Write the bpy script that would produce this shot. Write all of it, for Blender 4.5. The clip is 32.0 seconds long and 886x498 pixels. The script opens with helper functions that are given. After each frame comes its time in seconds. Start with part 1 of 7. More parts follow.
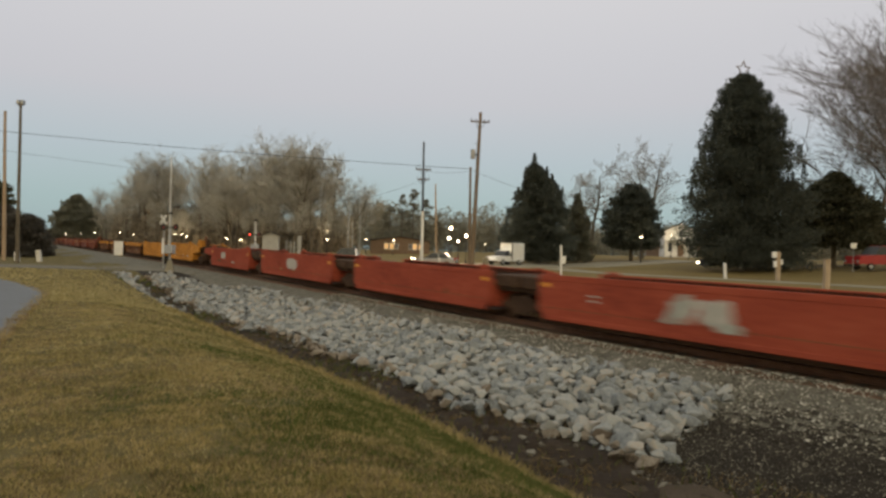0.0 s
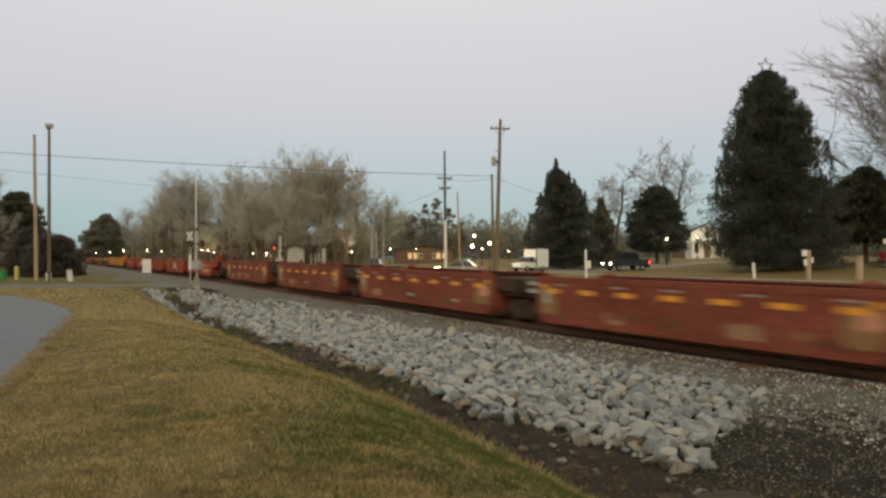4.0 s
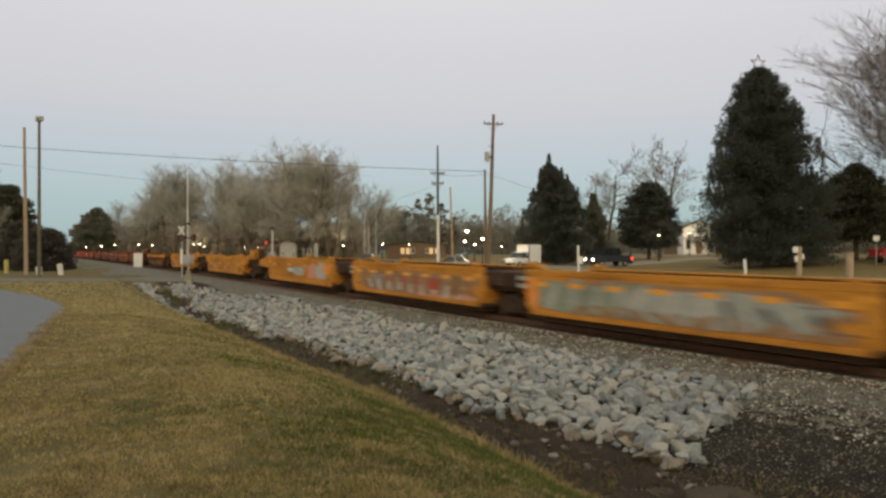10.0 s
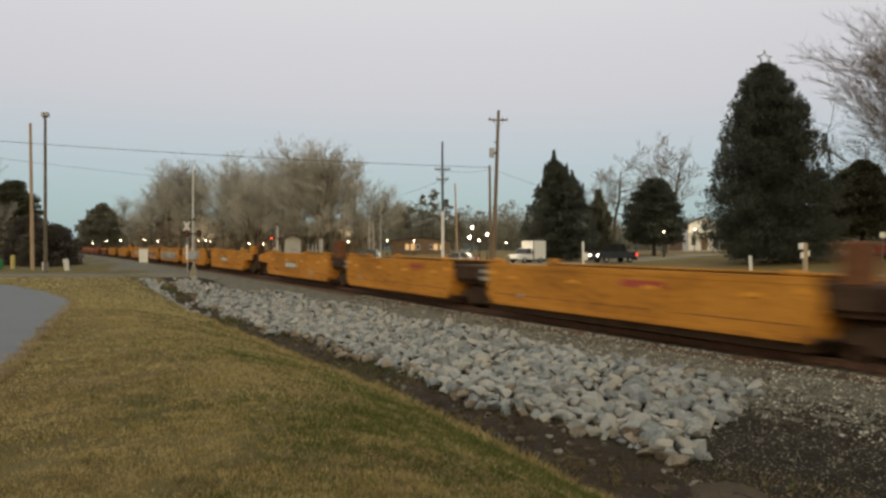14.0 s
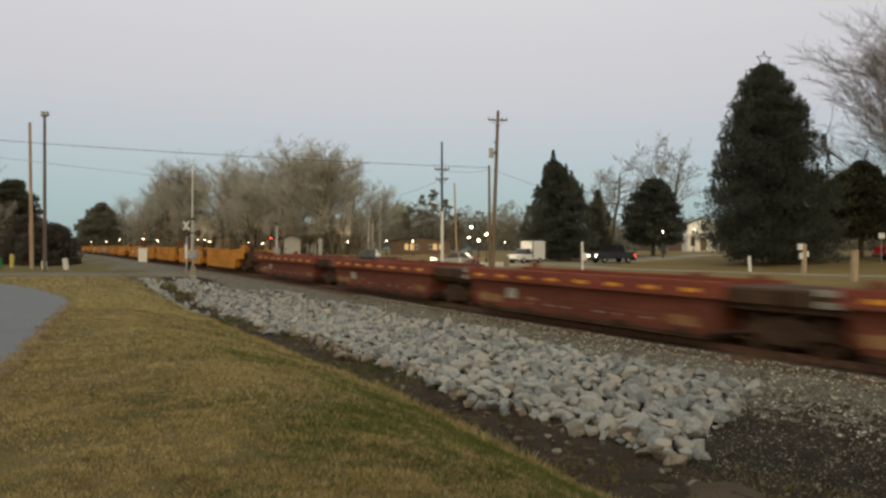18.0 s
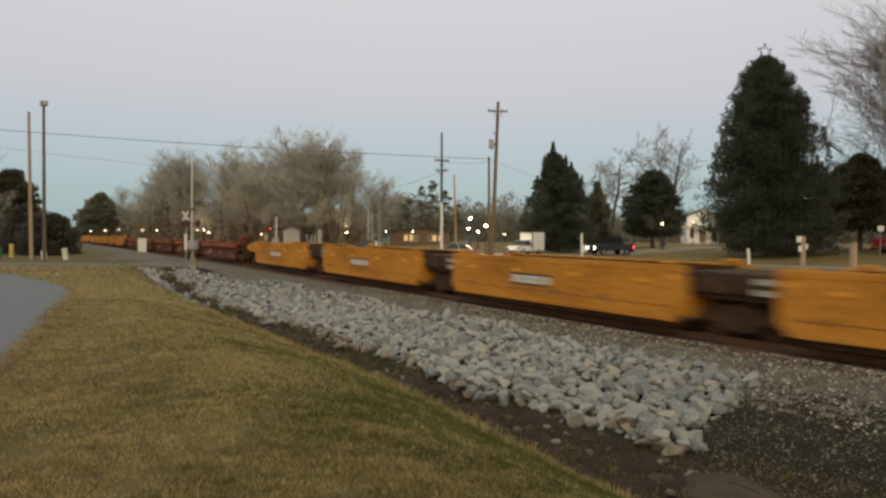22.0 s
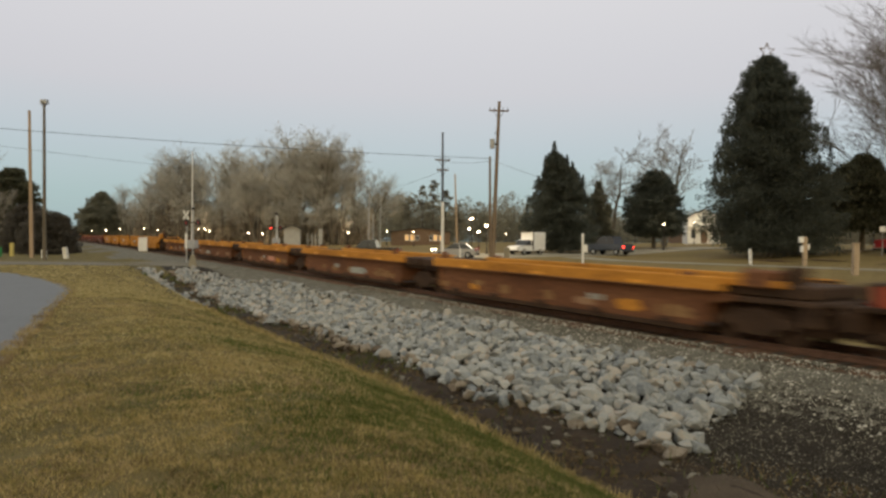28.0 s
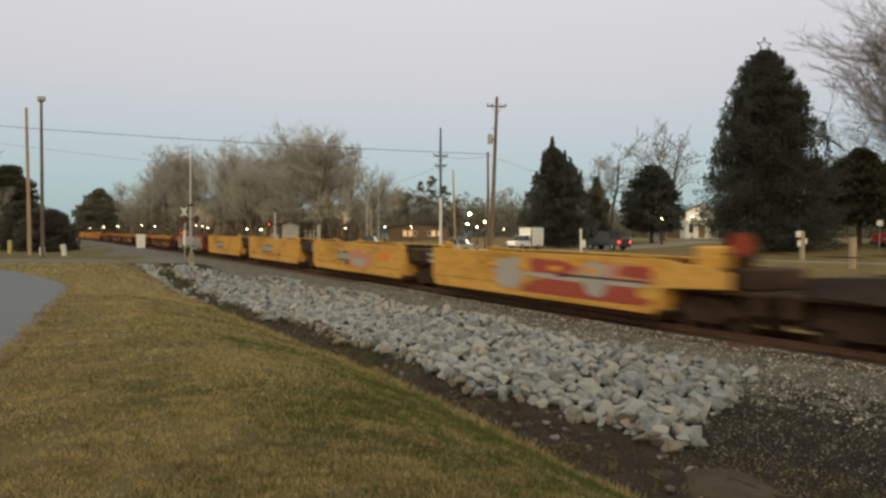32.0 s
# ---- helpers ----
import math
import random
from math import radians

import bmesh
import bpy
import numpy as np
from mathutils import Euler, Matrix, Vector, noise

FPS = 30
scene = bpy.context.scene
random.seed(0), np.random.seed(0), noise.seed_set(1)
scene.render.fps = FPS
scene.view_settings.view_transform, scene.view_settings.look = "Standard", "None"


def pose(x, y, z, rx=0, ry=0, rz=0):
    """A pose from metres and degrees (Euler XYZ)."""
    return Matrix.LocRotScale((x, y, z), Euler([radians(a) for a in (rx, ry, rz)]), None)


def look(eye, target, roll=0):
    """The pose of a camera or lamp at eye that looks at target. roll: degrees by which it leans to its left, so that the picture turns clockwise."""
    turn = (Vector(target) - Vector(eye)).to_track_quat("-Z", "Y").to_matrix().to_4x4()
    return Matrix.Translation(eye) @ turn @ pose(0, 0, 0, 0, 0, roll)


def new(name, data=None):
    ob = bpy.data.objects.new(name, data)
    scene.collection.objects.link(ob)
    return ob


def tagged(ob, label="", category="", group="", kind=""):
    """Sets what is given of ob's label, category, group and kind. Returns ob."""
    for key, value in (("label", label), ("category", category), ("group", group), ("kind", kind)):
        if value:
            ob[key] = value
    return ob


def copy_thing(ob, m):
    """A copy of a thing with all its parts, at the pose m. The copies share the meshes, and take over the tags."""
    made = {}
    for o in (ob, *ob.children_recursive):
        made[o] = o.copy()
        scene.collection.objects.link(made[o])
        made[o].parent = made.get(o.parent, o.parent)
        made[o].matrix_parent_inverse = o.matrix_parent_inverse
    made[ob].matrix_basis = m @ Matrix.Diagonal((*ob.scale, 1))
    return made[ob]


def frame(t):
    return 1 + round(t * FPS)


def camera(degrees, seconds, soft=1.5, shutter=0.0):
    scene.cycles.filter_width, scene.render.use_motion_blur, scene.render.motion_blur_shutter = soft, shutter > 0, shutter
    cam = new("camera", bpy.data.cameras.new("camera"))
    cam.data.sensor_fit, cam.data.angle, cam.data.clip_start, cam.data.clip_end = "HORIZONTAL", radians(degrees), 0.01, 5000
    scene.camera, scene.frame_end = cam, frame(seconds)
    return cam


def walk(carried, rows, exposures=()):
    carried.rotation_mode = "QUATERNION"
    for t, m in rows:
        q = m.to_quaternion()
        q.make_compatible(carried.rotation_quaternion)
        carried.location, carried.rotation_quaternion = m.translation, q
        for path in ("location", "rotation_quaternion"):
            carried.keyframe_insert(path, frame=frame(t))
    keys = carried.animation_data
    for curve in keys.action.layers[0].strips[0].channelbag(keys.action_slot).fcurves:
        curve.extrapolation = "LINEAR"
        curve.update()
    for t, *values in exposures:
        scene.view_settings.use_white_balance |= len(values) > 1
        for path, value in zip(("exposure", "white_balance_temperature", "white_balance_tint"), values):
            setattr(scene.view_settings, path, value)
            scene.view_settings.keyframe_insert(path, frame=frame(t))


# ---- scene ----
# A long train of empty well cars runs past a small town at dusk.
# Axes: u runs square to the track towards it, v along the track, the way the train goes.
TH = radians(31.15)
CT, ST = math.cos(TH), math.sin(TH)


def uv(u, v):
    return u * CT - v * ST, u * ST + v * CT


def to_uv(x, y):
    return x * CT + y * ST, -x * ST + y * CT


PATH = [
    (0.0, 0.010, -0.067, 2.601, 0.361, -1.485, -1.614),
    (0.5, 0.009, -0.068, 2.605, 0.053, -1.441, -1.014),
    (1.0, 0.005, -0.057, 2.609, -0.040, -1.403, -1.059),
    (1.5, 0.007, -0.035, 2.613, -0.082, -1.361, -1.296),
    (2.0, 0.008, -0.013, 2.610, 0.351, -0.729, -1.043),
    (2.5, 0.009, -0.008, 2.608, 0.880, -0.443, -0.367),
    (3.0, 0.012, -0.012, 2.605, 0.774, -0.069, -0.123),
    (3.5, 0.013, -0.014, 2.608, 1.008, 0.199, 0.312),
    (5.5, 0.013, -0.015, 2.606, 1.065, 0.187, 0.382),
    (6.0, 0.015, -0.008, 2.604, 1.120, -0.005, 0.102),
    (6.5, 0.017, -0.002, 2.601, 1.002, 0.077, 0.158),
    (7.0, 0.021, 0.003, 2.600, 1.071, -0.130, 0.016),
    (7.5, 0.022, 0.005, 2.599, 1.242, -0.035, 0.218),
    (8.0, 0.017, 0.000, 2.596, 1.515, -0.102, 0.292),
    (8.5, 0.012, -0.001, 2.598, 0.936, -0.205, 0.393),
    (9.0, 0.010, 0.001, 2.601, 0.343, -0.186, -0.000),
    (9.5, 0.012, 0.008, 2.601, 0.573, -0.250, -0.337),
    (10.0, 0.018, 0.014, 2.602, 0.640, -0.020, -0.252),
    (10.5, 0.020, 0.014, 2.601, 0.589, 0.099, -0.156),
    (11.0, 0.019, 0.013, 2.604, 0.605, 0.033, -0.117),
    (11.5, 0.015, 0.012, 2.603, 0.441, -0.068, -0.044),
    (12.0, 0.012, 0.007, 2.605, 0.320, -0.059, -0.086),
    (12.5, 0.009, 0.003, 2.604, 0.196, -0.118, -0.127),
    (13.0, 0.007, 0.001, 2.609, 0.138, 0.003, 0.002),
    (13.5, 0.007, 0.003, 2.605, 0.342, -0.009, -0.049),
    (14.0, 0.004, 0.003, 2.606, 0.308, -0.096, 0.120),
    (14.5, -0.000, -0.001, 2.603, 0.298, -0.208, 0.053),
    (16.5, -0.004, 0.011, 2.603, 0.347, -0.312, 0.170),
    (17.0, 0.000, 0.009, 2.598, 0.357, -0.384, 0.275),
    (17.5, 0.002, 0.002, 2.599, 0.484, -0.368, 0.128),
    (18.0, 0.005, -0.023, 2.601, 0.312, -0.210, 0.064),
    (18.5, 0.003, -0.033, 2.605, 0.355, -0.220, -0.068),
    (19.0, 0.003, -0.038, 2.602, 0.303, -0.255, -0.051),
    (19.5, -0.000, -0.041, 2.601, 0.503, -0.338, -0.100),
    (20.0, -0.003, -0.043, 2.602, 0.354, -0.357, -0.059),
    (20.5, -0.005, -0.046, 2.602, 0.131, -0.309, -0.158),
    (21.0, -0.008, -0.065, 2.601, -0.061, -0.252, -0.331),
    (21.5, -0.011, -0.076, 2.602, -0.285, -0.442, -0.152),
    (22.0, -0.015, -0.069, 2.607, -0.415, -0.412, 0.003),
    (22.5, -0.008, -0.028, 2.617, -0.590, -0.425, 0.003),
    (23.0, 0.004, 0.013, 2.617, -0.364, -0.372, -0.076),
    (23.5, 0.015, 0.042, 2.612, -0.248, -0.433, -0.287),
    (24.0, 0.017, 0.057, 2.603, -0.320, -0.419, -0.179),
    (24.5, 0.017, 0.064, 2.600, -0.361, -0.424, -0.043),
    (25.0, 0.017, 0.066, 2.597, -0.319, -0.462, 0.007),
    (25.5, 0.015, 0.067, 2.596, -0.312, -0.481, 0.067),
    (27.5, 0.013, 0.066, 2.594, -0.322, -0.497, 0.063),
    (28.0, 0.013, 0.068, 2.595, -0.431, -0.531, 0.090),
    (28.5, 0.011, 0.074, 2.595, -0.294, -0.623, 0.094),
    (29.0, 0.008, 0.078, 2.595, -0.264, -0.520, -0.047),
    (29.5, 0.005, 0.081, 2.593, -0.219, -0.587, 0.020),
    (30.0, 0.005, 0.042, 2.586, -0.353, -0.408, 0.020),
    (30.5, 0.002, 0.010, 2.589, -0.175, -0.483, -0.052),
    (31.0, -0.001, -0.018, 2.596, -0.606, -0.463, 0.055),
    (31.5, -0.003, -0.010, 2.607, -0.707, -0.428, -0.051),
    (32.0, -0.001, -0.006, 2.610, -0.797, -0.297, -0.065),
]

cam = camera(65.0, 32.0, soft=2.7, shutter=0.9)
walk(cam, [(t, pose(x, y, z, 90 + p, r, w)) for t, x, y, z, p, r, w in PATH], [(0.0, -0.06), (1.0, -0.04), (3.0, 0.06), (6.0, 0.07), (13.0, 0.05), (17.0, 0.0), (20.0, 0.0), (24.0, -0.02), (25.0, 0.06), (28.0, 0.06), (32.0, 0.07)])

# ---- dusk sky, with the pink belt over the blue one, and a weak wide glow from behind ----
world = bpy.data.worlds.new("dusk")
scene.world = world
world.use_nodes = True
wt = world.node_tree
wt.nodes.clear()
w_out = wt.nodes.new("ShaderNodeOutputWorld")
w_geo = wt.nodes.new("ShaderNodeTexCoord")
w_sep = wt.nodes.new("ShaderNodeSeparateXYZ")
w_ramp = wt.nodes.new("ShaderNodeValToRGB")
w_bg = wt.nodes.new("ShaderNodeBackground")
w_sky = wt.nodes.new("ShaderNodeTexSky")
w_bg2 = wt.nodes.new("ShaderNodeBackground")
w_add = wt.nodes.new("ShaderNodeAddShader")
wt.links.new(w_geo.outputs["Generated"], w_sep.inputs[0])
wt.links.new(w_sep.outputs["Z"], w_ramp.inputs[0])
for i, (at, col) in enumerate([(0.0, (0.295, 0.44, 0.485)), (0.06, (0.335, 0.47, 0.52)), (0.13, (0.44, 0.51, 0.575)),
                               (0.21, (0.57, 0.558, 0.60)), (0.36, (0.685, 0.66, 0.675)), (0.6, (0.74, 0.72, 0.66)), (1.0, (0.78, 0.76, 0.65))]):
    e = w_ramp.color_ramp.elements[i] if i < 2 else w_ramp.color_ramp.elements.new(at)
    e.position, e.color = at, (*col, 1)
# the sunset's warm glow lies to the south
w_glow = wt.nodes.new("ShaderNodeValToRGB")
for i, (at, col) in enumerate([(0.0, (1.22, 0.86, 0.40)), (0.2, (1.04, 0.84, 0.48)), (0.5, (0.84, 0.78, 0.60)), (1.0, (0.78, 0.76, 0.65))]):
    e = w_glow.color_ramp.elements[i] if i < 2 else w_glow.color_ramp.elements.new(at)
    e.position, e.color = at, (*col, 1)
wt.links.new(w_sep.outputs["Z"], w_glow.inputs[0])
w_side = wt.nodes.new("ShaderNodeMapRange")
w_side.inputs["From Min"].default_value, w_side.inputs["From Max"].default_value = 0.1, -0.8
wt.links.new(w_sep.outputs["Y"], w_side.inputs["Value"])
w_mix = wt.nodes.new("ShaderNodeMix")
w_mix.data_type = "RGBA"
wt.links.new(w_side.outputs[0], w_mix.inputs[0])
wt.links.new(w_ramp.outputs[0], w_mix.inputs[6])
wt.links.new(w_glow.outputs[0], w_mix.inputs[7])
wt.links.new(w_mix.outputs[2], w_bg.inputs["Color"])
w_bg.inputs["Strength"].default_value = 0.95
w_sky.sky_type, w_sky.sun_disc = "NISHITA", False
w_sky.sun_elevation, w_sky.sun_rotation = radians(3), radians(180)
wt.links.new(w_sky.outputs[0], w_bg2.inputs["Color"])
w_bg2.inputs["Strength"].default_value = 0.03
wt.links.new(w_bg.outputs[0], w_add.inputs[0])
wt.links.new(w_bg2.outputs[0], w_add.inputs[1])
wt.links.new(w_add.outputs[0], w_out.inputs["Surface"])
sun = new("sun", bpy.data.lights.new("sun", "SUN"))
sun.data.energy, sun.data.angle, sun.data.color = 0.6, radians(40), (1.0, 0.88, 0.62)
sun.matrix_world = look((0, -20, 14), (0, 0, 0))


# ---- materials ----
def mat(name, cols, rough=0.8, metal=0.0, scale=3.0, bump=0.0, fine=8.0, obrandom=0.0, island=0.0, space="Object", stretch=(1, 1, 1), thin=0.0):
    """A surface whose colour wanders between cols at two scales, with fine relief."""
    m = bpy.data.materials.new(name)
    m.use_nodes = True
    t = m.node_tree
    n, ln = t.nodes, t.links
    b = n["Principled BSDF"]
    b.inputs["Roughness"].default_value, b.inputs["Metallic"].default_value = rough, metal
    if rough >= 0.8:
        b.inputs["Specular IOR Level"].default_value = 0.15
    tc = n.new("ShaderNodeTexCoord")
    mp = n.new("ShaderNodeMapping")
    mp.inputs["Scale"].default_value = stretch
    ln.new(tc.outputs[space], mp.inputs[0])
    n1, n2 = n.new("ShaderNodeTexNoise"), n.new("ShaderNodeTexNoise")
    n1.inputs["Scale"].default_value, n2.inputs["Scale"].default_value = scale, scale * fine
    n1.inputs["Detail"].default_value, n2.inputs["Detail"].default_value = 4, 3
    mix = n.new("ShaderNodeMath")
    mix.operation = "MULTIPLY_ADD"
    mix.inputs[1].default_value, mix.inputs[2].default_value = 0.6, -0.08
    add = n.new("ShaderNodeMath")
    add.operation = "MULTIPLY_ADD"
    add.inputs[1].default_value = 0.55
    for q in (n1, n2):
        ln.new(mp.outputs[0], q.inputs["Vector"])
    ln.new(n1.outputs["Fac"], mix.inputs[0])
    ln.new(n2.outputs["Fac"], add.inputs[0])
    ln.new(mix.outputs[0], add.inputs[2])
    last = add
    for amount, node, out in ((obrandom, "ShaderNodeObjectInfo", "Random"), (island, "ShaderNodeNewGeometry", "Random Per Island")):
        if amount:
            src = n.new(node)
            more = n.new("ShaderNodeMath")
            more.operation = "MULTIPLY_ADD"
            more.inputs[1].default_value = amount
            sub = n.new("ShaderNodeMath")
            sub.operation = "SUBTRACT"
            sub.inputs[1].default_value = amount / 2
            ln.new(src.outputs[out], more.inputs[0])
            ln.new(last.outputs[0], more.inputs[2])
            ln.new(more.outputs[0], sub.inputs[0])
            last = sub
    ramp = n.new("ShaderNodeValToRGB")
    k = len(cols)
    for i, c in enumerate(cols):
        at = 0.25 + 0.5 * i / max(1, k - 1)
        e = ramp.color_ramp.elements[i] if i < 2 else ramp.color_ramp.elements.new(at)
        e.position, e.color = at, (*c, 1)
    ln.new(last.outputs[0], ramp.inputs[0])
    ln.new(ramp.outputs[0], b.inputs["Base Color"])
    if bump:
        bp = n.new("ShaderNodeBump")
        bp.inputs["Strength"].default_value, bp.inputs["Distance"].default_value = min(1.0, bump), 0.03
        ln.new(n2.outputs["Fac"], bp.inputs["Height"])
        ln.new(bp.outputs[0], b.inputs["Normal"])
    if thin:
        # leaves let some light through
        tr, ms = n.new("ShaderNodeBsdfTranslucent"), n.new("ShaderNodeMixShader")
        ms.inputs[0].default_value = thin
        ln.new(ramp.outputs[0], tr.inputs["Color"])
        ln.new(b.outputs[0], ms.inputs[1])
        ln.new(tr.outputs[0], ms.inputs[2])
        ln.new(ms.outputs[0], n["Material Output"].inputs["Surface"])
    return m


def glow(name, col, strength):
    m = bpy.data.materials.new(name)
    m.use_nodes = True
    b = m.node_tree.nodes["Principled BSDF"]
    b.inputs["Base Color"].default_value = (*col, 1)
    b.inputs["Emission Color"].default_value = (*col, 1)
    b.inputs["Emission Strength"].default_value = strength
    return m


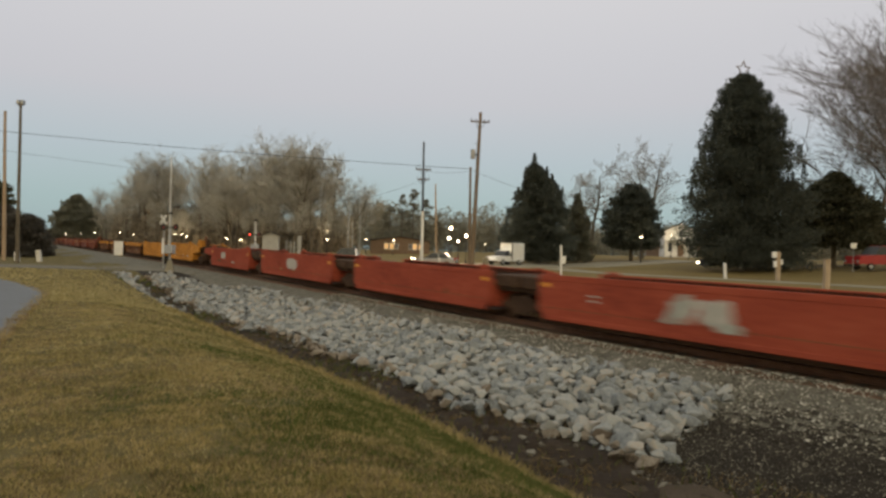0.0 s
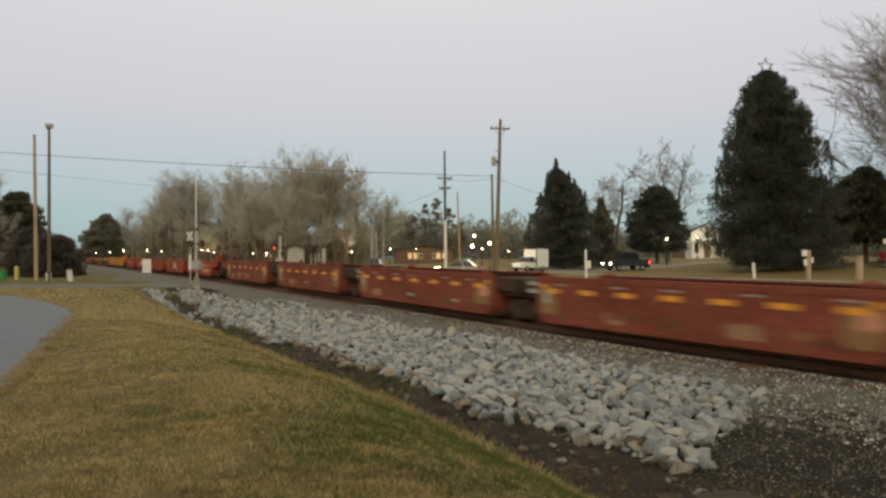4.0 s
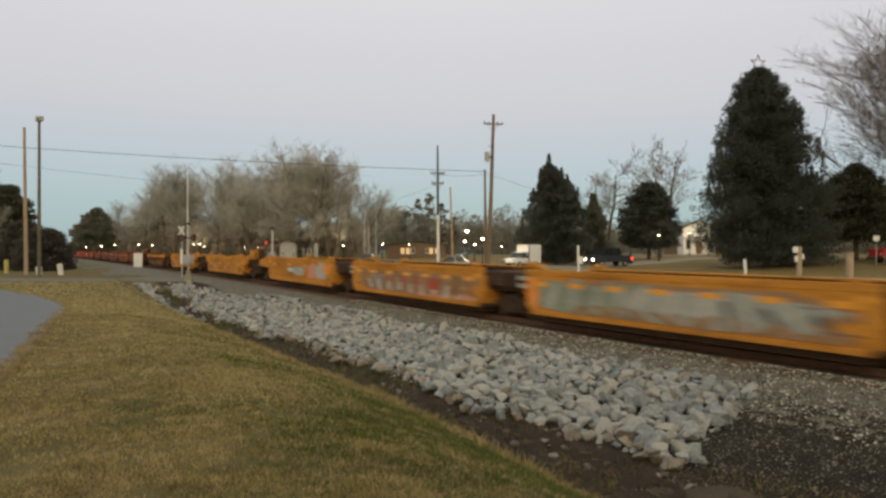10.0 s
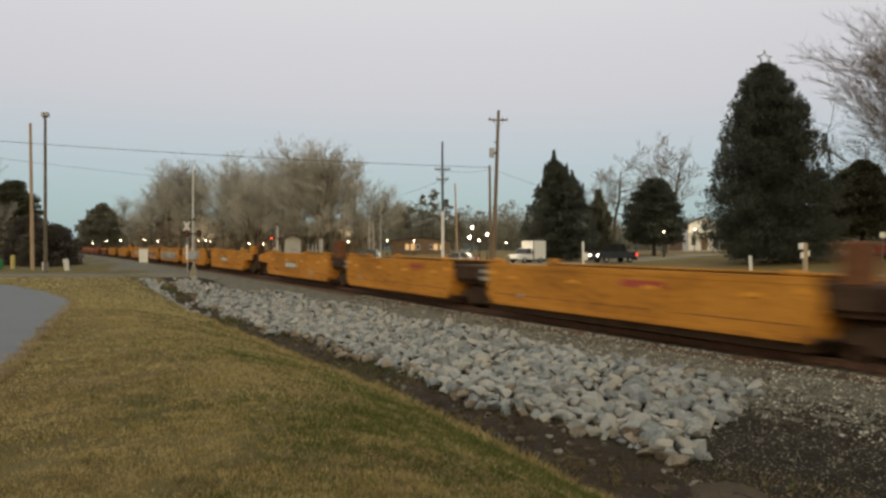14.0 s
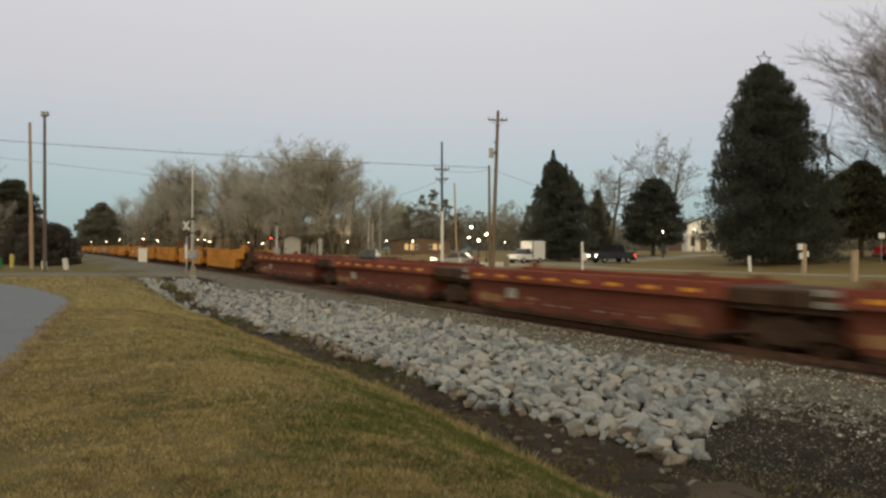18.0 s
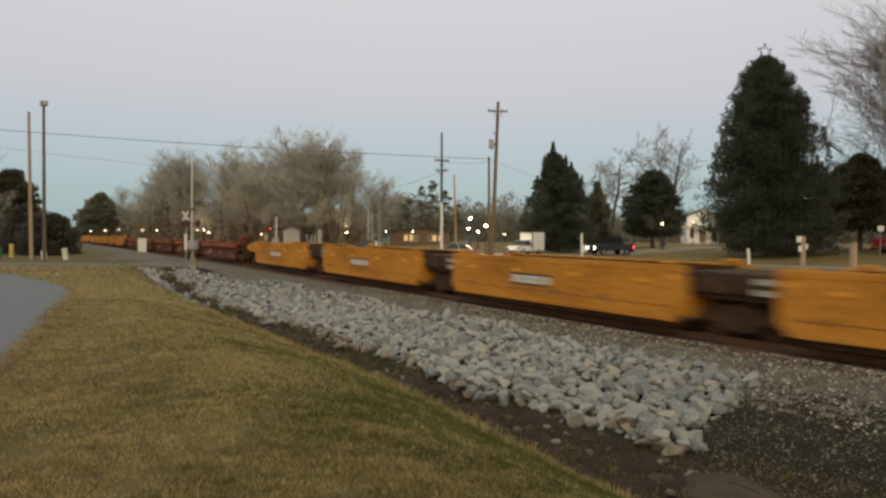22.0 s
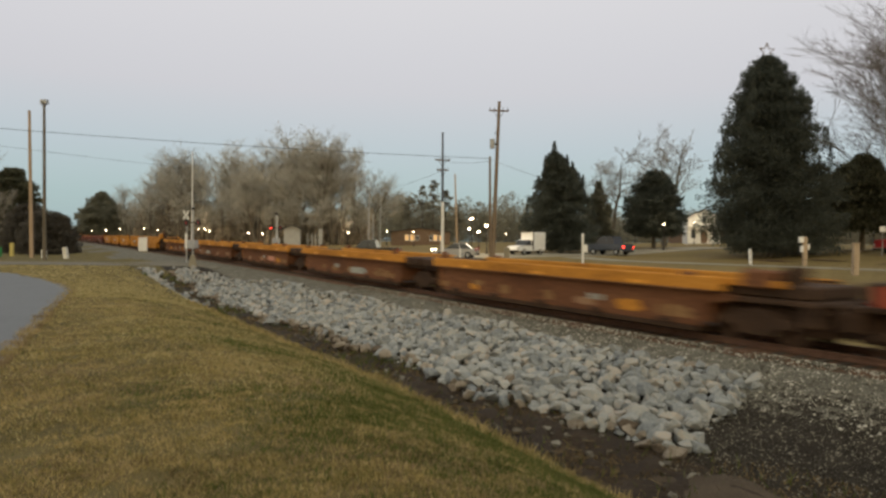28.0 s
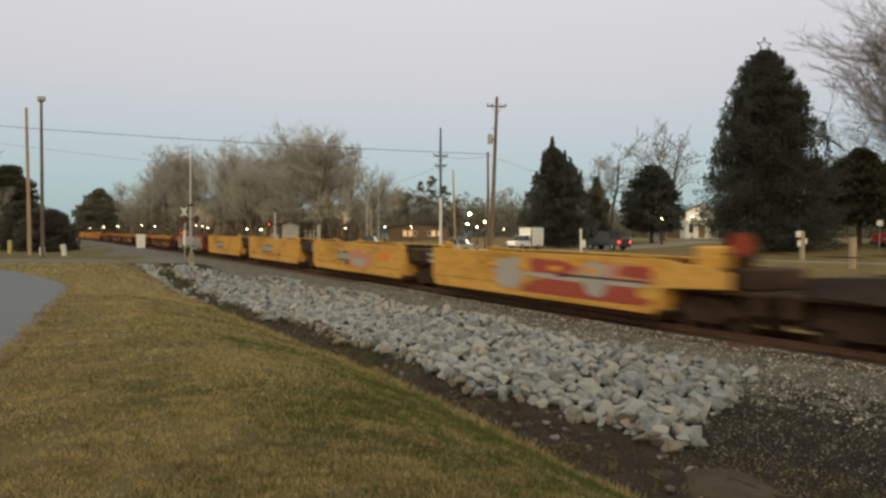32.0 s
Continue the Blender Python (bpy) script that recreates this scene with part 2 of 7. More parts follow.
M = {
    "lawn": mat("lawn_soil", [(0.055, 0.044, 0.0175), (0.125, 0.101, 0.0425), (0.195, 0.157, 0.0735)], 0.95, 0, 0.9, 0.9, 70),
    "park": mat("park_grass", [(0.116, 0.0858, 0.0328), (0.171, 0.126, 0.0493), (0.215, 0.157, 0.0685)], 0.95, 0, 0.15, 0.4, 20),
    "mud": mat("ditch_mud", [(0.016, 0.011, 0.0078), (0.031, 0.0215, 0.0142), (0.062, 0.043, 0.0265)], 0.8, 0, 1.1, 0.9, 12),
    "gravel": mat("ballast_gravel", [(0.066, 0.062, 0.049), (0.132, 0.124, 0.102), (0.225, 0.215, 0.184)], 0.9, 0, 3.0, 1.0, 9),
    "dark_gravel": mat("dirty_gravel", [(0.012, 0.0095, 0.007), (0.024, 0.0195, 0.014), (0.06, 0.053, 0.042)], 0.9, 0, 2.2, 1.0, 12),
    "rust_gravel": mat("rust_stained_gravel", [(0.065, 0.036, 0.024), (0.118, 0.066, 0.042), (0.17, 0.105, 0.07)], 0.95, 0, 2.5, 1.0, 12),
    "asphalt": mat("worn_asphalt", [(0.072, 0.079, 0.088), (0.093, 0.10, 0.112), (0.115, 0.123, 0.135)], 0.6, 0, 0.45, 0.5, 60),
    "road": mat("pale_road", [(0.177, 0.161, 0.12), (0.24, 0.218, 0.169), (0.304, 0.277, 0.216)], 0.85, 0, 0.5, 0.3, 30),
    "stone": mat("riprap_stone", [(0.165, 0.178, 0.188), (0.235, 0.248, 0.255), (0.29, 0.299, 0.296), (0.335, 0.334, 0.318), (0.37, 0.32, 0.27)], 0.85, 0, 2.6, 0.6, 7, obrandom=0.42),
    "stones": mat("riprap_stones", [(0.165, 0.178, 0.188), (0.235, 0.248, 0.255), (0.29, 0.299, 0.296), (0.335, 0.334, 0.318), (0.37, 0.32, 0.27)], 0.85, 0, 2.6, 0.6, 7, island=0.42),
    "toe_stone": mat("muddy_riprap_stone", [(0.085, 0.065, 0.048), (0.15, 0.12, 0.092), (0.22, 0.19, 0.155), (0.27, 0.23, 0.185)], 0.9, 0, 3.0, 0.6, 6, obrandom=0.5),
    "toe_stones": mat("muddy_riprap_stones", [(0.085, 0.065, 0.048), (0.15, 0.12, 0.092), (0.22, 0.19, 0.155), (0.27, 0.23, 0.185)], 0.9, 0, 3.0, 0.6, 6, island=0.5),
    "worn_road": mat("dull_worn_road", [(0.105, 0.096, 0.074), (0.145, 0.133, 0.104), (0.19, 0.174, 0.137)], 0.85, 0, 0.6, 0.3, 30),
    "dead_blade": mat("dead_brown_grass_blade", [(0.07475, 0.0575, 0.0276), (0.1323, 0.1012, 0.04945), (0.207, 0.161, 0.0805)], 0.85, 0, 0.7, 0, 6, island=0.3, thin=0.2),
    "silt": mat("bare_silt", [(0.045, 0.034, 0.025), (0.07, 0.053, 0.038), (0.1, 0.077, 0.056)], 0.9, 0, 2.0, 0.4, 14),
    "pebble": mat("gravel_stone", [(0.068, 0.064, 0.05), (0.145, 0.137, 0.112), (0.46, 0.44, 0.39)], 0.85, 0, 4, 0.2, 6, island=0.8),
    "pebble_dark": mat("dirty_gravel_stone", [(0.017, 0.014, 0.01), (0.042, 0.035, 0.026), (0.25, 0.23, 0.19)], 0.85, 0, 4, 0.2, 6, island=0.8),
    "blade": mat("grass_blade", [(0.1545, 0.1351, 0.04579), (0.3606, 0.2839, 0.1202), (0.5381, 0.4121, 0.2175)], 0.8, 0, 0.7, 0, 6, island=0.3, thin=0.25),
    "straw": mat("straw_grass_blade", [(0.1768, 0.1518, 0.06656), (0.4056, 0.339, 0.1612), (0.5824, 0.4888, 0.26)], 0.8, 0, 0.9, 0, 9, island=0.45, thin=0.25),
    "blade_green": mat("green_grass_blade", [(0.05152, 0.07176, 0.01472), (0.092, 0.1122, 0.02944), (0.1564, 0.1518, 0.05336)], 0.8, 0, 0.7, 0, 6, island=0.3, thin=0.25),
    "tan_blade": mat("withered_grass_blade", [(0.143, 0.1012, 0.0572), (0.275, 0.2068, 0.1232), (0.396, 0.3025, 0.187)], 0.8, 0, 0.7, 0, 6, island=0.3, thin=0.25),
    "thatch": mat("dead_thatch", [(0.06, 0.044, 0.026), (0.125, 0.09, 0.05), (0.24, 0.176, 0.094)], 0.9, 0, 0.9, 0, 9, island=0.5),
    "rail": mat("rusty_rail", [(0.075, 0.038, 0.024), (0.125, 0.064, 0.04), (0.18, 0.1, 0.062)], 0.7, 0.2, 3, 0.2, 10),
    "tie": mat("timber_tie", [(0.04, 0.032, 0.026), (0.07, 0.056, 0.045), (0.10, 0.085, 0.07)], 0.9, 0, 1.5, 0.4, 10, obrandom=0.2, stretch=(1, 8, 8)),
    "bark": mat("grey_bark", [(0.0864, 0.074, 0.0585), (0.137, 0.118, 0.0936), (0.187, 0.167, 0.136)], 0.95, 0, 2, 0.5, 8, stretch=(1, 1, 0.2)),
    # grove twigs: pale because the haze over the grove is mixed into the colour
    "twig": mat("hazed_winter_twig", [(0.305, 0.292, 0.262), (0.38, 0.365, 0.328), (0.455, 0.438, 0.393)], 0.95, 0, 0.3, 0, 8),
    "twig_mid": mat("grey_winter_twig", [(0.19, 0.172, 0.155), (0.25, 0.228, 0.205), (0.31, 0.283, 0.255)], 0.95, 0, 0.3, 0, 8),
    "needle": mat("dark_evergreen", [(0.06, 0.068, 0.058), (0.1, 0.111, 0.096), (0.145, 0.158, 0.137)], 0.9, 0, 0.6, 0, 6, island=0.2, thin=0.5),
    "leaf": mat("dull_evergreen", [(0.0688, 0.073, 0.0483), (0.117, 0.118, 0.0799), (0.165, 0.162, 0.113)], 0.9, 0, 0.5, 0, 6, island=0.5, thin=0.5),
    # woods paler than real foliage: distance haze is put into the colour
    "woods": mat("hazed_far_woods", [(0.20, 0.196, 0.16), (0.265, 0.255, 0.207), (0.335, 0.315, 0.258)], 0.95, 0, 0.05, 0, 6, island=0.2, thin=0.35),
    "pole": mat("weathered_pole", [(0.12, 0.09, 0.065), (0.19, 0.145, 0.105), (0.27, 0.21, 0.16)], 0.9, 0, 1.5, 0.3, 8, stretch=(3, 3, 0.3)),
    "pole_light": mat("bleached_pole", [(0.26, 0.19, 0.13), (0.36, 0.27, 0.19), (0.44, 0.34, 0.25)], 0.9, 0, 1.5, 0.3, 8, stretch=(3, 3, 0.3)),
    "steel": mat("galvanised_steel", [(0.28, 0.29, 0.30), (0.38, 0.39, 0.40), (0.48, 0.48, 0.49)], 0.5, 0.5, 3, 0.1, 8),
    "dark_steel": mat("dark_steel", [(0.02, 0.019, 0.018), (0.04, 0.036, 0.033), (0.065, 0.056, 0.05)], 0.7, 0.3, 3, 0.2, 8),
    "white": mat("white_paint", [(0.58, 0.58, 0.57), (0.70, 0.70, 0.69), (0.78, 0.78, 0.77)], 0.6, 0, 1.5, 0.1, 10),
    "grey_paint": mat("dull_grey_paint", [(0.295, 0.295, 0.287), (0.364, 0.364, 0.356), (0.417, 0.417, 0.407)], 0.8, 0, 1.5, 0.1, 10),
    "bush": mat("dark_bush_leaf", [(0.0573, 0.052, 0.0467), (0.104, 0.0963, 0.0857), (0.156, 0.143, 0.125)], 0.9, 0, 0.6, 0, 6, island=0.3, thin=0.35),
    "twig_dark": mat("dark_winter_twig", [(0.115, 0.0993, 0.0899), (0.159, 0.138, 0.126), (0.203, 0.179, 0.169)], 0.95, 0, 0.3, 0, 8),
    # needles lightened past their own tone to carry the haze
    "pine": mat("haze_paled_pine_needles", [(0.15, 0.15, 0.117), (0.203, 0.203, 0.158), (0.255, 0.252, 0.195)], 0.95, 0, 0.3, 0, 6, island=0.25, thin=0.5),
    # brush under the grove, its brown lightened with the same painted haze
    "scrub": mat("hazed_brown_scrub", [(0.2, 0.172, 0.132), (0.3, 0.26, 0.205), (0.4, 0.35, 0.28)], 0.95, 0, 0.15, 0, 6, island=0.35, thin=0.35),
    "mud_stone": mat("muddy_stone", [(0.05, 0.043, 0.034), (0.10, 0.088, 0.07), (0.20, 0.19, 0.165)], 0.85, 0, 3, 0.3, 6, island=0.7),
    "post": mat("worn_timber_post", [(0.27, 0.21, 0.15), (0.38, 0.30, 0.22), (0.48, 0.39, 0.29)], 0.9, 0, 2, 0.3, 8, stretch=(3, 3, 0.3)),
    "wire": mat("black_wire", [(0.03, 0.03, 0.035), (0.05, 0.05, 0.055)], 0.7, 0, 3),
    "brick": mat("brown_brick_wall", [(0.125, 0.0845, 0.0585), (0.188, 0.13, 0.091), (0.237, 0.169, 0.13)], 0.9, 0, 2, 0.2, 12),
    "roof": mat("grey_shingle_roof", [(0.056, 0.0544, 0.052), (0.08, 0.0784, 0.076), (0.112, 0.108, 0.104)], 0.9, 0, 1.5, 0.3, 15),
    "car_glass": mat("tinted_car_glass", [(0.012, 0.013, 0.014), (0.02, 0.021, 0.022)], 0.28, 0, 0.5, 0, 4),
    "glass": mat("dark_glass", [(0.02, 0.025, 0.03), (0.035, 0.04, 0.05)], 0.42, 0, 1),
    "car_dark": mat("dark_blue_paint", [(0.04, 0.05, 0.072), (0.058, 0.07, 0.098)], 0.3, 0.2, 1),
    "car_black": mat("black_paint", [(0.016, 0.016, 0.018), (0.028, 0.028, 0.03)], 0.3, 0.2, 1),
    "car_silver": mat("silver_paint", [(0.34, 0.36, 0.40), (0.42, 0.44, 0.48)], 0.3, 0.5, 1),
    "car_white": mat("white_car_paint", [(0.66, 0.67, 0.68), (0.76, 0.77, 0.78)], 0.3, 0, 1),
    "car_red": mat("red_car_paint", [(0.30, 0.02, 0.025), (0.40, 0.035, 0.04)], 0.3, 0, 1),
    "tyre": mat("tyre_rubber", [(0.014, 0.014, 0.014), (0.03, 0.03, 0.03)], 0.9, 0, 5),
    "yellow_plastic": mat("yellow_marker", [(0.40, 0.33, 0.10), (0.52, 0.44, 0.15)], 0.6, 0, 3),
    "green_plastic": mat("green_plastic", [(0.02, 0.20, 0.05), (0.03, 0.28, 0.07)], 0.5, 0, 3),
    "lamp": glow("warm_lamp_globe", (1.0, 0.80, 0.52), 70.0),
    "lamp_far": glow("far_lamp_globe", (1.0, 0.80, 0.52), 22.0),
    "window_lit": glow("lit_window", (1.0, 0.62, 0.27), 0.3),
    "headlight": glow("headlight_glow", (1.0, 0.86, 0.6), 11.0),
    "taillight": glow("taillight_glow", (1.0, 0.05, 0.03), 3.0),
    "signal_red": glow("red_signal_glow", (1.0, 0.06, 0.03), 4.0),
    # train paints
    "t_red": mat("faded_red_car_paint", [(0.205, 0.042, 0.0255), (0.303, 0.063, 0.0357), (0.377, 0.0966, 0.0561)], 0.8, 0, 0.5, 0.15, 9, stretch=(1, 0.5, 1.5)),
    "t_maroon": mat("maroon_car_paint", [(0.1266, 0.03821, 0.02656), (0.2029, 0.05725, 0.03783), (0.2669, 0.08995, 0.05801)], 0.8, 0, 0.5, 0.15, 9, stretch=(1, 0.5, 1.5)),
    "t_dark": mat("dark_maroon_car_paint", [(0.08166, 0.03118, 0.02227), (0.1455, 0.04751, 0.03267), (0.2079, 0.08166, 0.05345)], 0.8, 0, 0.5, 0.15, 9, stretch=(1, 0.5, 1.5)),
    "t_brown": mat("rusty_brown_car_paint", [(0.0935, 0.0418, 0.0231), (0.165, 0.0737, 0.0374), (0.2585, 0.1265, 0.0594)], 0.8, 0, 0.6, 0.2, 9, stretch=(1, 0.5, 1.5)),
    "t_yellow": mat("weathered_yellow_car_paint", [(0.23, 0.095, 0.022), (0.51, 0.222, 0.036), (0.64, 0.30, 0.062)], 0.8, 0, 0.45, 0.15, 9, stretch=(1, 0.5, 1.5)),
    "t_pale": mat("pale_yellow_car_paint", [(0.34, 0.165, 0.042), (0.66, 0.365, 0.085), (0.75, 0.45, 0.13)], 0.8, 0, 0.45, 0.15, 9, stretch=(1, 0.5, 1.5)),
    # rust brown with the shade inside the open wells painted in
    "well_inside": mat("shaded_rusty_well_inside", [(0.03, 0.018, 0.012), (0.055, 0.033, 0.022), (0.09, 0.052, 0.034)], 0.85, 0, 0.8, 0.2, 9),
    "t_black": mat("sooty_black_car_paint", [(0.022, 0.02, 0.018), (0.045, 0.038, 0.034), (0.08, 0.066, 0.056)], 0.8, 0, 0.5, 0.15, 9),
    "truck": mat("greasy_truck_steel", [(0.0312, 0.0195, 0.0143), (0.065, 0.0403, 0.0273), (0.124, 0.0728, 0.0468)], 0.8, 0.2, 2, 0.2, 8),
    "reflector": mat("yellow_reflector", [(0.66, 0.27, 0.018), (0.82, 0.38, 0.035)], 0.4, 0, 4),
    "plate_white": mat("dirty_white_plate", [(0.45, 0.44, 0.40), (0.62, 0.61, 0.57), (0.70, 0.69, 0.66)], 0.6, 0, 1.5),
    "plate_black": mat("black_plate", [(0.02, 0.02, 0.02), (0.04, 0.04, 0.04)], 0.6, 0, 2),
    "g_grey": mat("grey_spray_paint", [(0.20, 0.21, 0.19), (0.33, 0.34, 0.31), (0.45, 0.46, 0.42)], 0.7, 0, 1.2, 0, 6),
    "g_dusty": mat("dusty_faded_paint", [(0.22, 0.125, 0.07), (0.31, 0.185, 0.11), (0.38, 0.25, 0.16)], 0.8, 0, 1.4, 0, 6),
    "g_rust": mat("pale_rust_patch", [(0.17, 0.095, 0.045), (0.26, 0.15, 0.07), (0.33, 0.20, 0.10)], 0.8, 0, 1.2, 0, 6),
    "g_olive": mat("olive_spray_paint", [(0.14, 0.16, 0.12), (0.23, 0.25, 0.19), (0.32, 0.33, 0.26)], 0.7, 0, 1.2, 0, 6),
    "g_white": mat("white_spray_paint", [(0.34, 0.32, 0.29), (0.5, 0.475, 0.44)], 0.7, 0, 1.2, 0, 6),
    "g_red": mat("red_spray_paint", [(0.30, 0.05, 0.03), (0.45, 0.085, 0.05)], 0.7, 0, 1.2, 0, 6),
    "g_dark": mat("dark_spray_paint", [(0.05, 0.055, 0.06), (0.10, 0.10, 0.11)], 0.7, 0, 1.2, 0, 6),
    "g_pink": mat("pink_spray_paint", [(0.50, 0.22, 0.14), (0.62, 0.30, 0.20)], 0.7, 0, 1.2, 0, 6),
    "g_orange": mat("orange_spray_paint", [(0.70, 0.22, 0.03), (0.80, 0.30, 0.05)], 0.7, 0, 1.2, 0, 6),
}


# ---- mesh helpers ----
def mesh_ob(name, verts, faces, material, parent=None, label="", smooth=False):
    me = bpy.data.meshes.new(name)
    me.from_pydata([tuple(p) for p in verts], [], [tuple(int(i) for i in q) for q in faces])
    me.materials.append(material)
    if smooth:
        me.polygons.foreach_set("use_smooth", [True] * len(me.polygons))
    me.update()
    ob = new(name, me)
    if parent:
        ob.parent = parent
    if label:
        ob["label"] = label
    return ob


def part(name, bm, material, parent=None, label=""):
    me = bpy.data.meshes.new(name)
    bmesh.ops.recalc_face_normals(bm, faces=bm.faces)
    bm.to_mesh(me)
    bm.free()
    me.materials.append(material)
    ob = new(name, me)
    if parent:
        ob.parent = parent
    if label:
        ob["label"] = label
    return ob


def box(bm, x0, x1, y0, y1, z0, z1, bev=0.0):
    r = bmesh.ops.create_cube(bm, size=1.0, matrix=Matrix.Translation(((x0 + x1) / 2, (y0 + y1) / 2, (z0 + z1) / 2)) @ Matrix.Diagonal((x1 - x0, y1 - y0, z1 - z0, 1)))
    if bev:
        es = {e for q in r["verts"] for e in q.link_edges}
        bmesh.ops.bevel(bm, geom=list(es), offset=bev, segments=1, affect="EDGES")
    return bm


def bx(x0, x1, y0, y1, z0, z1, bev=0.0):
    return box(bmesh.new(), x0, x1, y0, y1, z0, z1, bev)


def cyl(bm, p0, p1, r0, r1, seg=8):
    a, b = Vector(p0), Vector(p1)
    d = b - a
    m = Matrix.Translation((a + b) / 2) @ d.to_track_quat("Z", "Y").to_matrix().to_4x4()
    bmesh.ops.create_cone(bm, cap_ends=True, segments=seg, radius1=r0, radius2=r1, depth=d.length, matrix=m)
    return bm


def cy(p0, p1, r0, r1=None, seg=8):
    return cyl(bmesh.new(), p0, p1, r0, r0 if r1 is None else r1, seg)


def prism(pts, x0, x1, axis="x"):
    """A flat outline of (y, z) points drawn out from x0 to x1."""
    bm = bmesh.new()
    rows = []
    for x in (x0, x1):
        rows.append([bm.verts.new((x, a, b) if axis == "x" else (a, x, b)) for a, b in pts])
    k = len(pts)
    bm.faces.new(rows[0])
    bm.faces.new(rows[1][::-1])
    for i in range(k):
        bm.faces.new((rows[0][i], rows[1][i], rows[1][(i + 1) % k], rows[0][(i + 1) % k]))
    return bm


def empty(name, m, label="", category="", group="", kind=""):
    ob = new(name)
    ob.matrix_basis = m
    return tagged(ob, label, category, group, kind)


def sstep(a, b, x):
    t = np.clip((x - a) / (b - a), 0, 1)
    return t * t * (3 - 2 * t)


# ---- the lie of the land ----
def grade(v):
    """How far the track and the country beside it have climbed on the way to the crossing and beyond."""
    return np.interp(v, [-90, 4, 14, 22, 30, 38, 47, 55, 63, 76, 91, 120, 154, 210, 284, 400, 640, 2500], [0, 0, 0.06, 0.17, 0.31, 0.44, 0.57, 0.68, 0.78, 0.92, 1.06, 1.33, 1.63, 2.05, 2.5, 3.0, 3.7, 4.5])


def land(u, v):
    """The ground's height: lawn, ditch, bank of stones, track bed, and the rising park behind."""
    u, v = np.asarray(u, float), np.asarray(v, float)
    lawn = 1.0 - 0.55 * sstep(2, 40, v)
    edge = -0.25 + 0.3 * sstep(14, 52, v)
    lip = 5.55 + 0.75 * sstep(3, 14, v) + 0.9 * sstep(28, 54, v)
    bottom = np.where(v > 0, -0.95 + 0.9 * sstep(40, 62, v), -0.95)
    bank = -0.30 + 0.25 * sstep(50, 66, v)
    z = np.interp(u, [-1e5, 1e5], [0, 0]) + lawn
    z = np.where(u > 2.0, lawn + (edge - lawn) * sstep(0, 1, (u - 2.0) / (lip - 2.0) * 0.5) * 2, z)
    z = np.where(u > lip, edge + (bottom - edge) * sstep(0, 1.2, u - lip), z)
    z = np.where(u > 8.4, bottom + (bank - bottom) * np.clip((u - 8.4) / 5.4, 0, 1), z)
    z = np.where(u > 13.8, bank, z)
    far = np.interp(u, [19.5, 21, 32, 45, 53, 60, 74, 102, 160], [-0.3, -0.3, 0.85, 1.0, 1.05, 1.35, 2.2, 3.0, 3.2])
    z = np.where(u > 19.5, far, z)
    # about the level crossing the ground comes up to the rails
    c = sstep(50, 60, v)
    flat = np.interp(u, [-50, 0, 12, 15, 19, 30, 60], [0.5, 0.5, 0.3, -0.2, -0.2, 0.8, 1.35])
    z = np.where(u < 60, z * (1 - c) + flat * c, z)
    # the long grade: all of it along the track, on the lawn only towards the crossing, in the park hardly at all
    bed = sstep(12.6, 14.6, u) * (1 - sstep(19.5, 34, u))
    beyond = sstep(48, 84, v) * (1 - 0.9 * sstep(45, 75, u)) * (0.3 + 0.65 * sstep(2, 12, u) * (1 - sstep(120, 240, v)) + 0.7 * sstep(120, 240, v))
    near = 0.3 * sstep(42, 60, v) * (1 - sstep(13, 15, u))
    return z + np.maximum(grade(v) * np.maximum(bed, beyond), near)


def land_xy(x, y):
    return float(land(*to_uv(x, y)))


def patchy(x, y, cell, seed):
    """Smooth random patches, 0 to 1, with a grain of one cell."""
    tab = np.random.RandomState(seed).rand(4096)
    gx, gy = x / cell, y / cell
    ix, iy = np.floor(gx).astype(np.int64), np.floor(gy).astype(np.int64)
    fx, fy = gx - ix, gy - iy
    fx, fy = fx * fx * (3 - 2 * fx), fy * fy * (3 - 2 * fy)
    at = lambda a, b: tab[(a * 73856093 ^ b * 19349663) % 4096]
    return (at(ix, iy) * (1 - fx) + at(ix + 1, iy) * fx) * (1 - fy) + (at(ix, iy + 1) * (1 - fx) + at(ix + 1, iy + 1) * fx) * fy


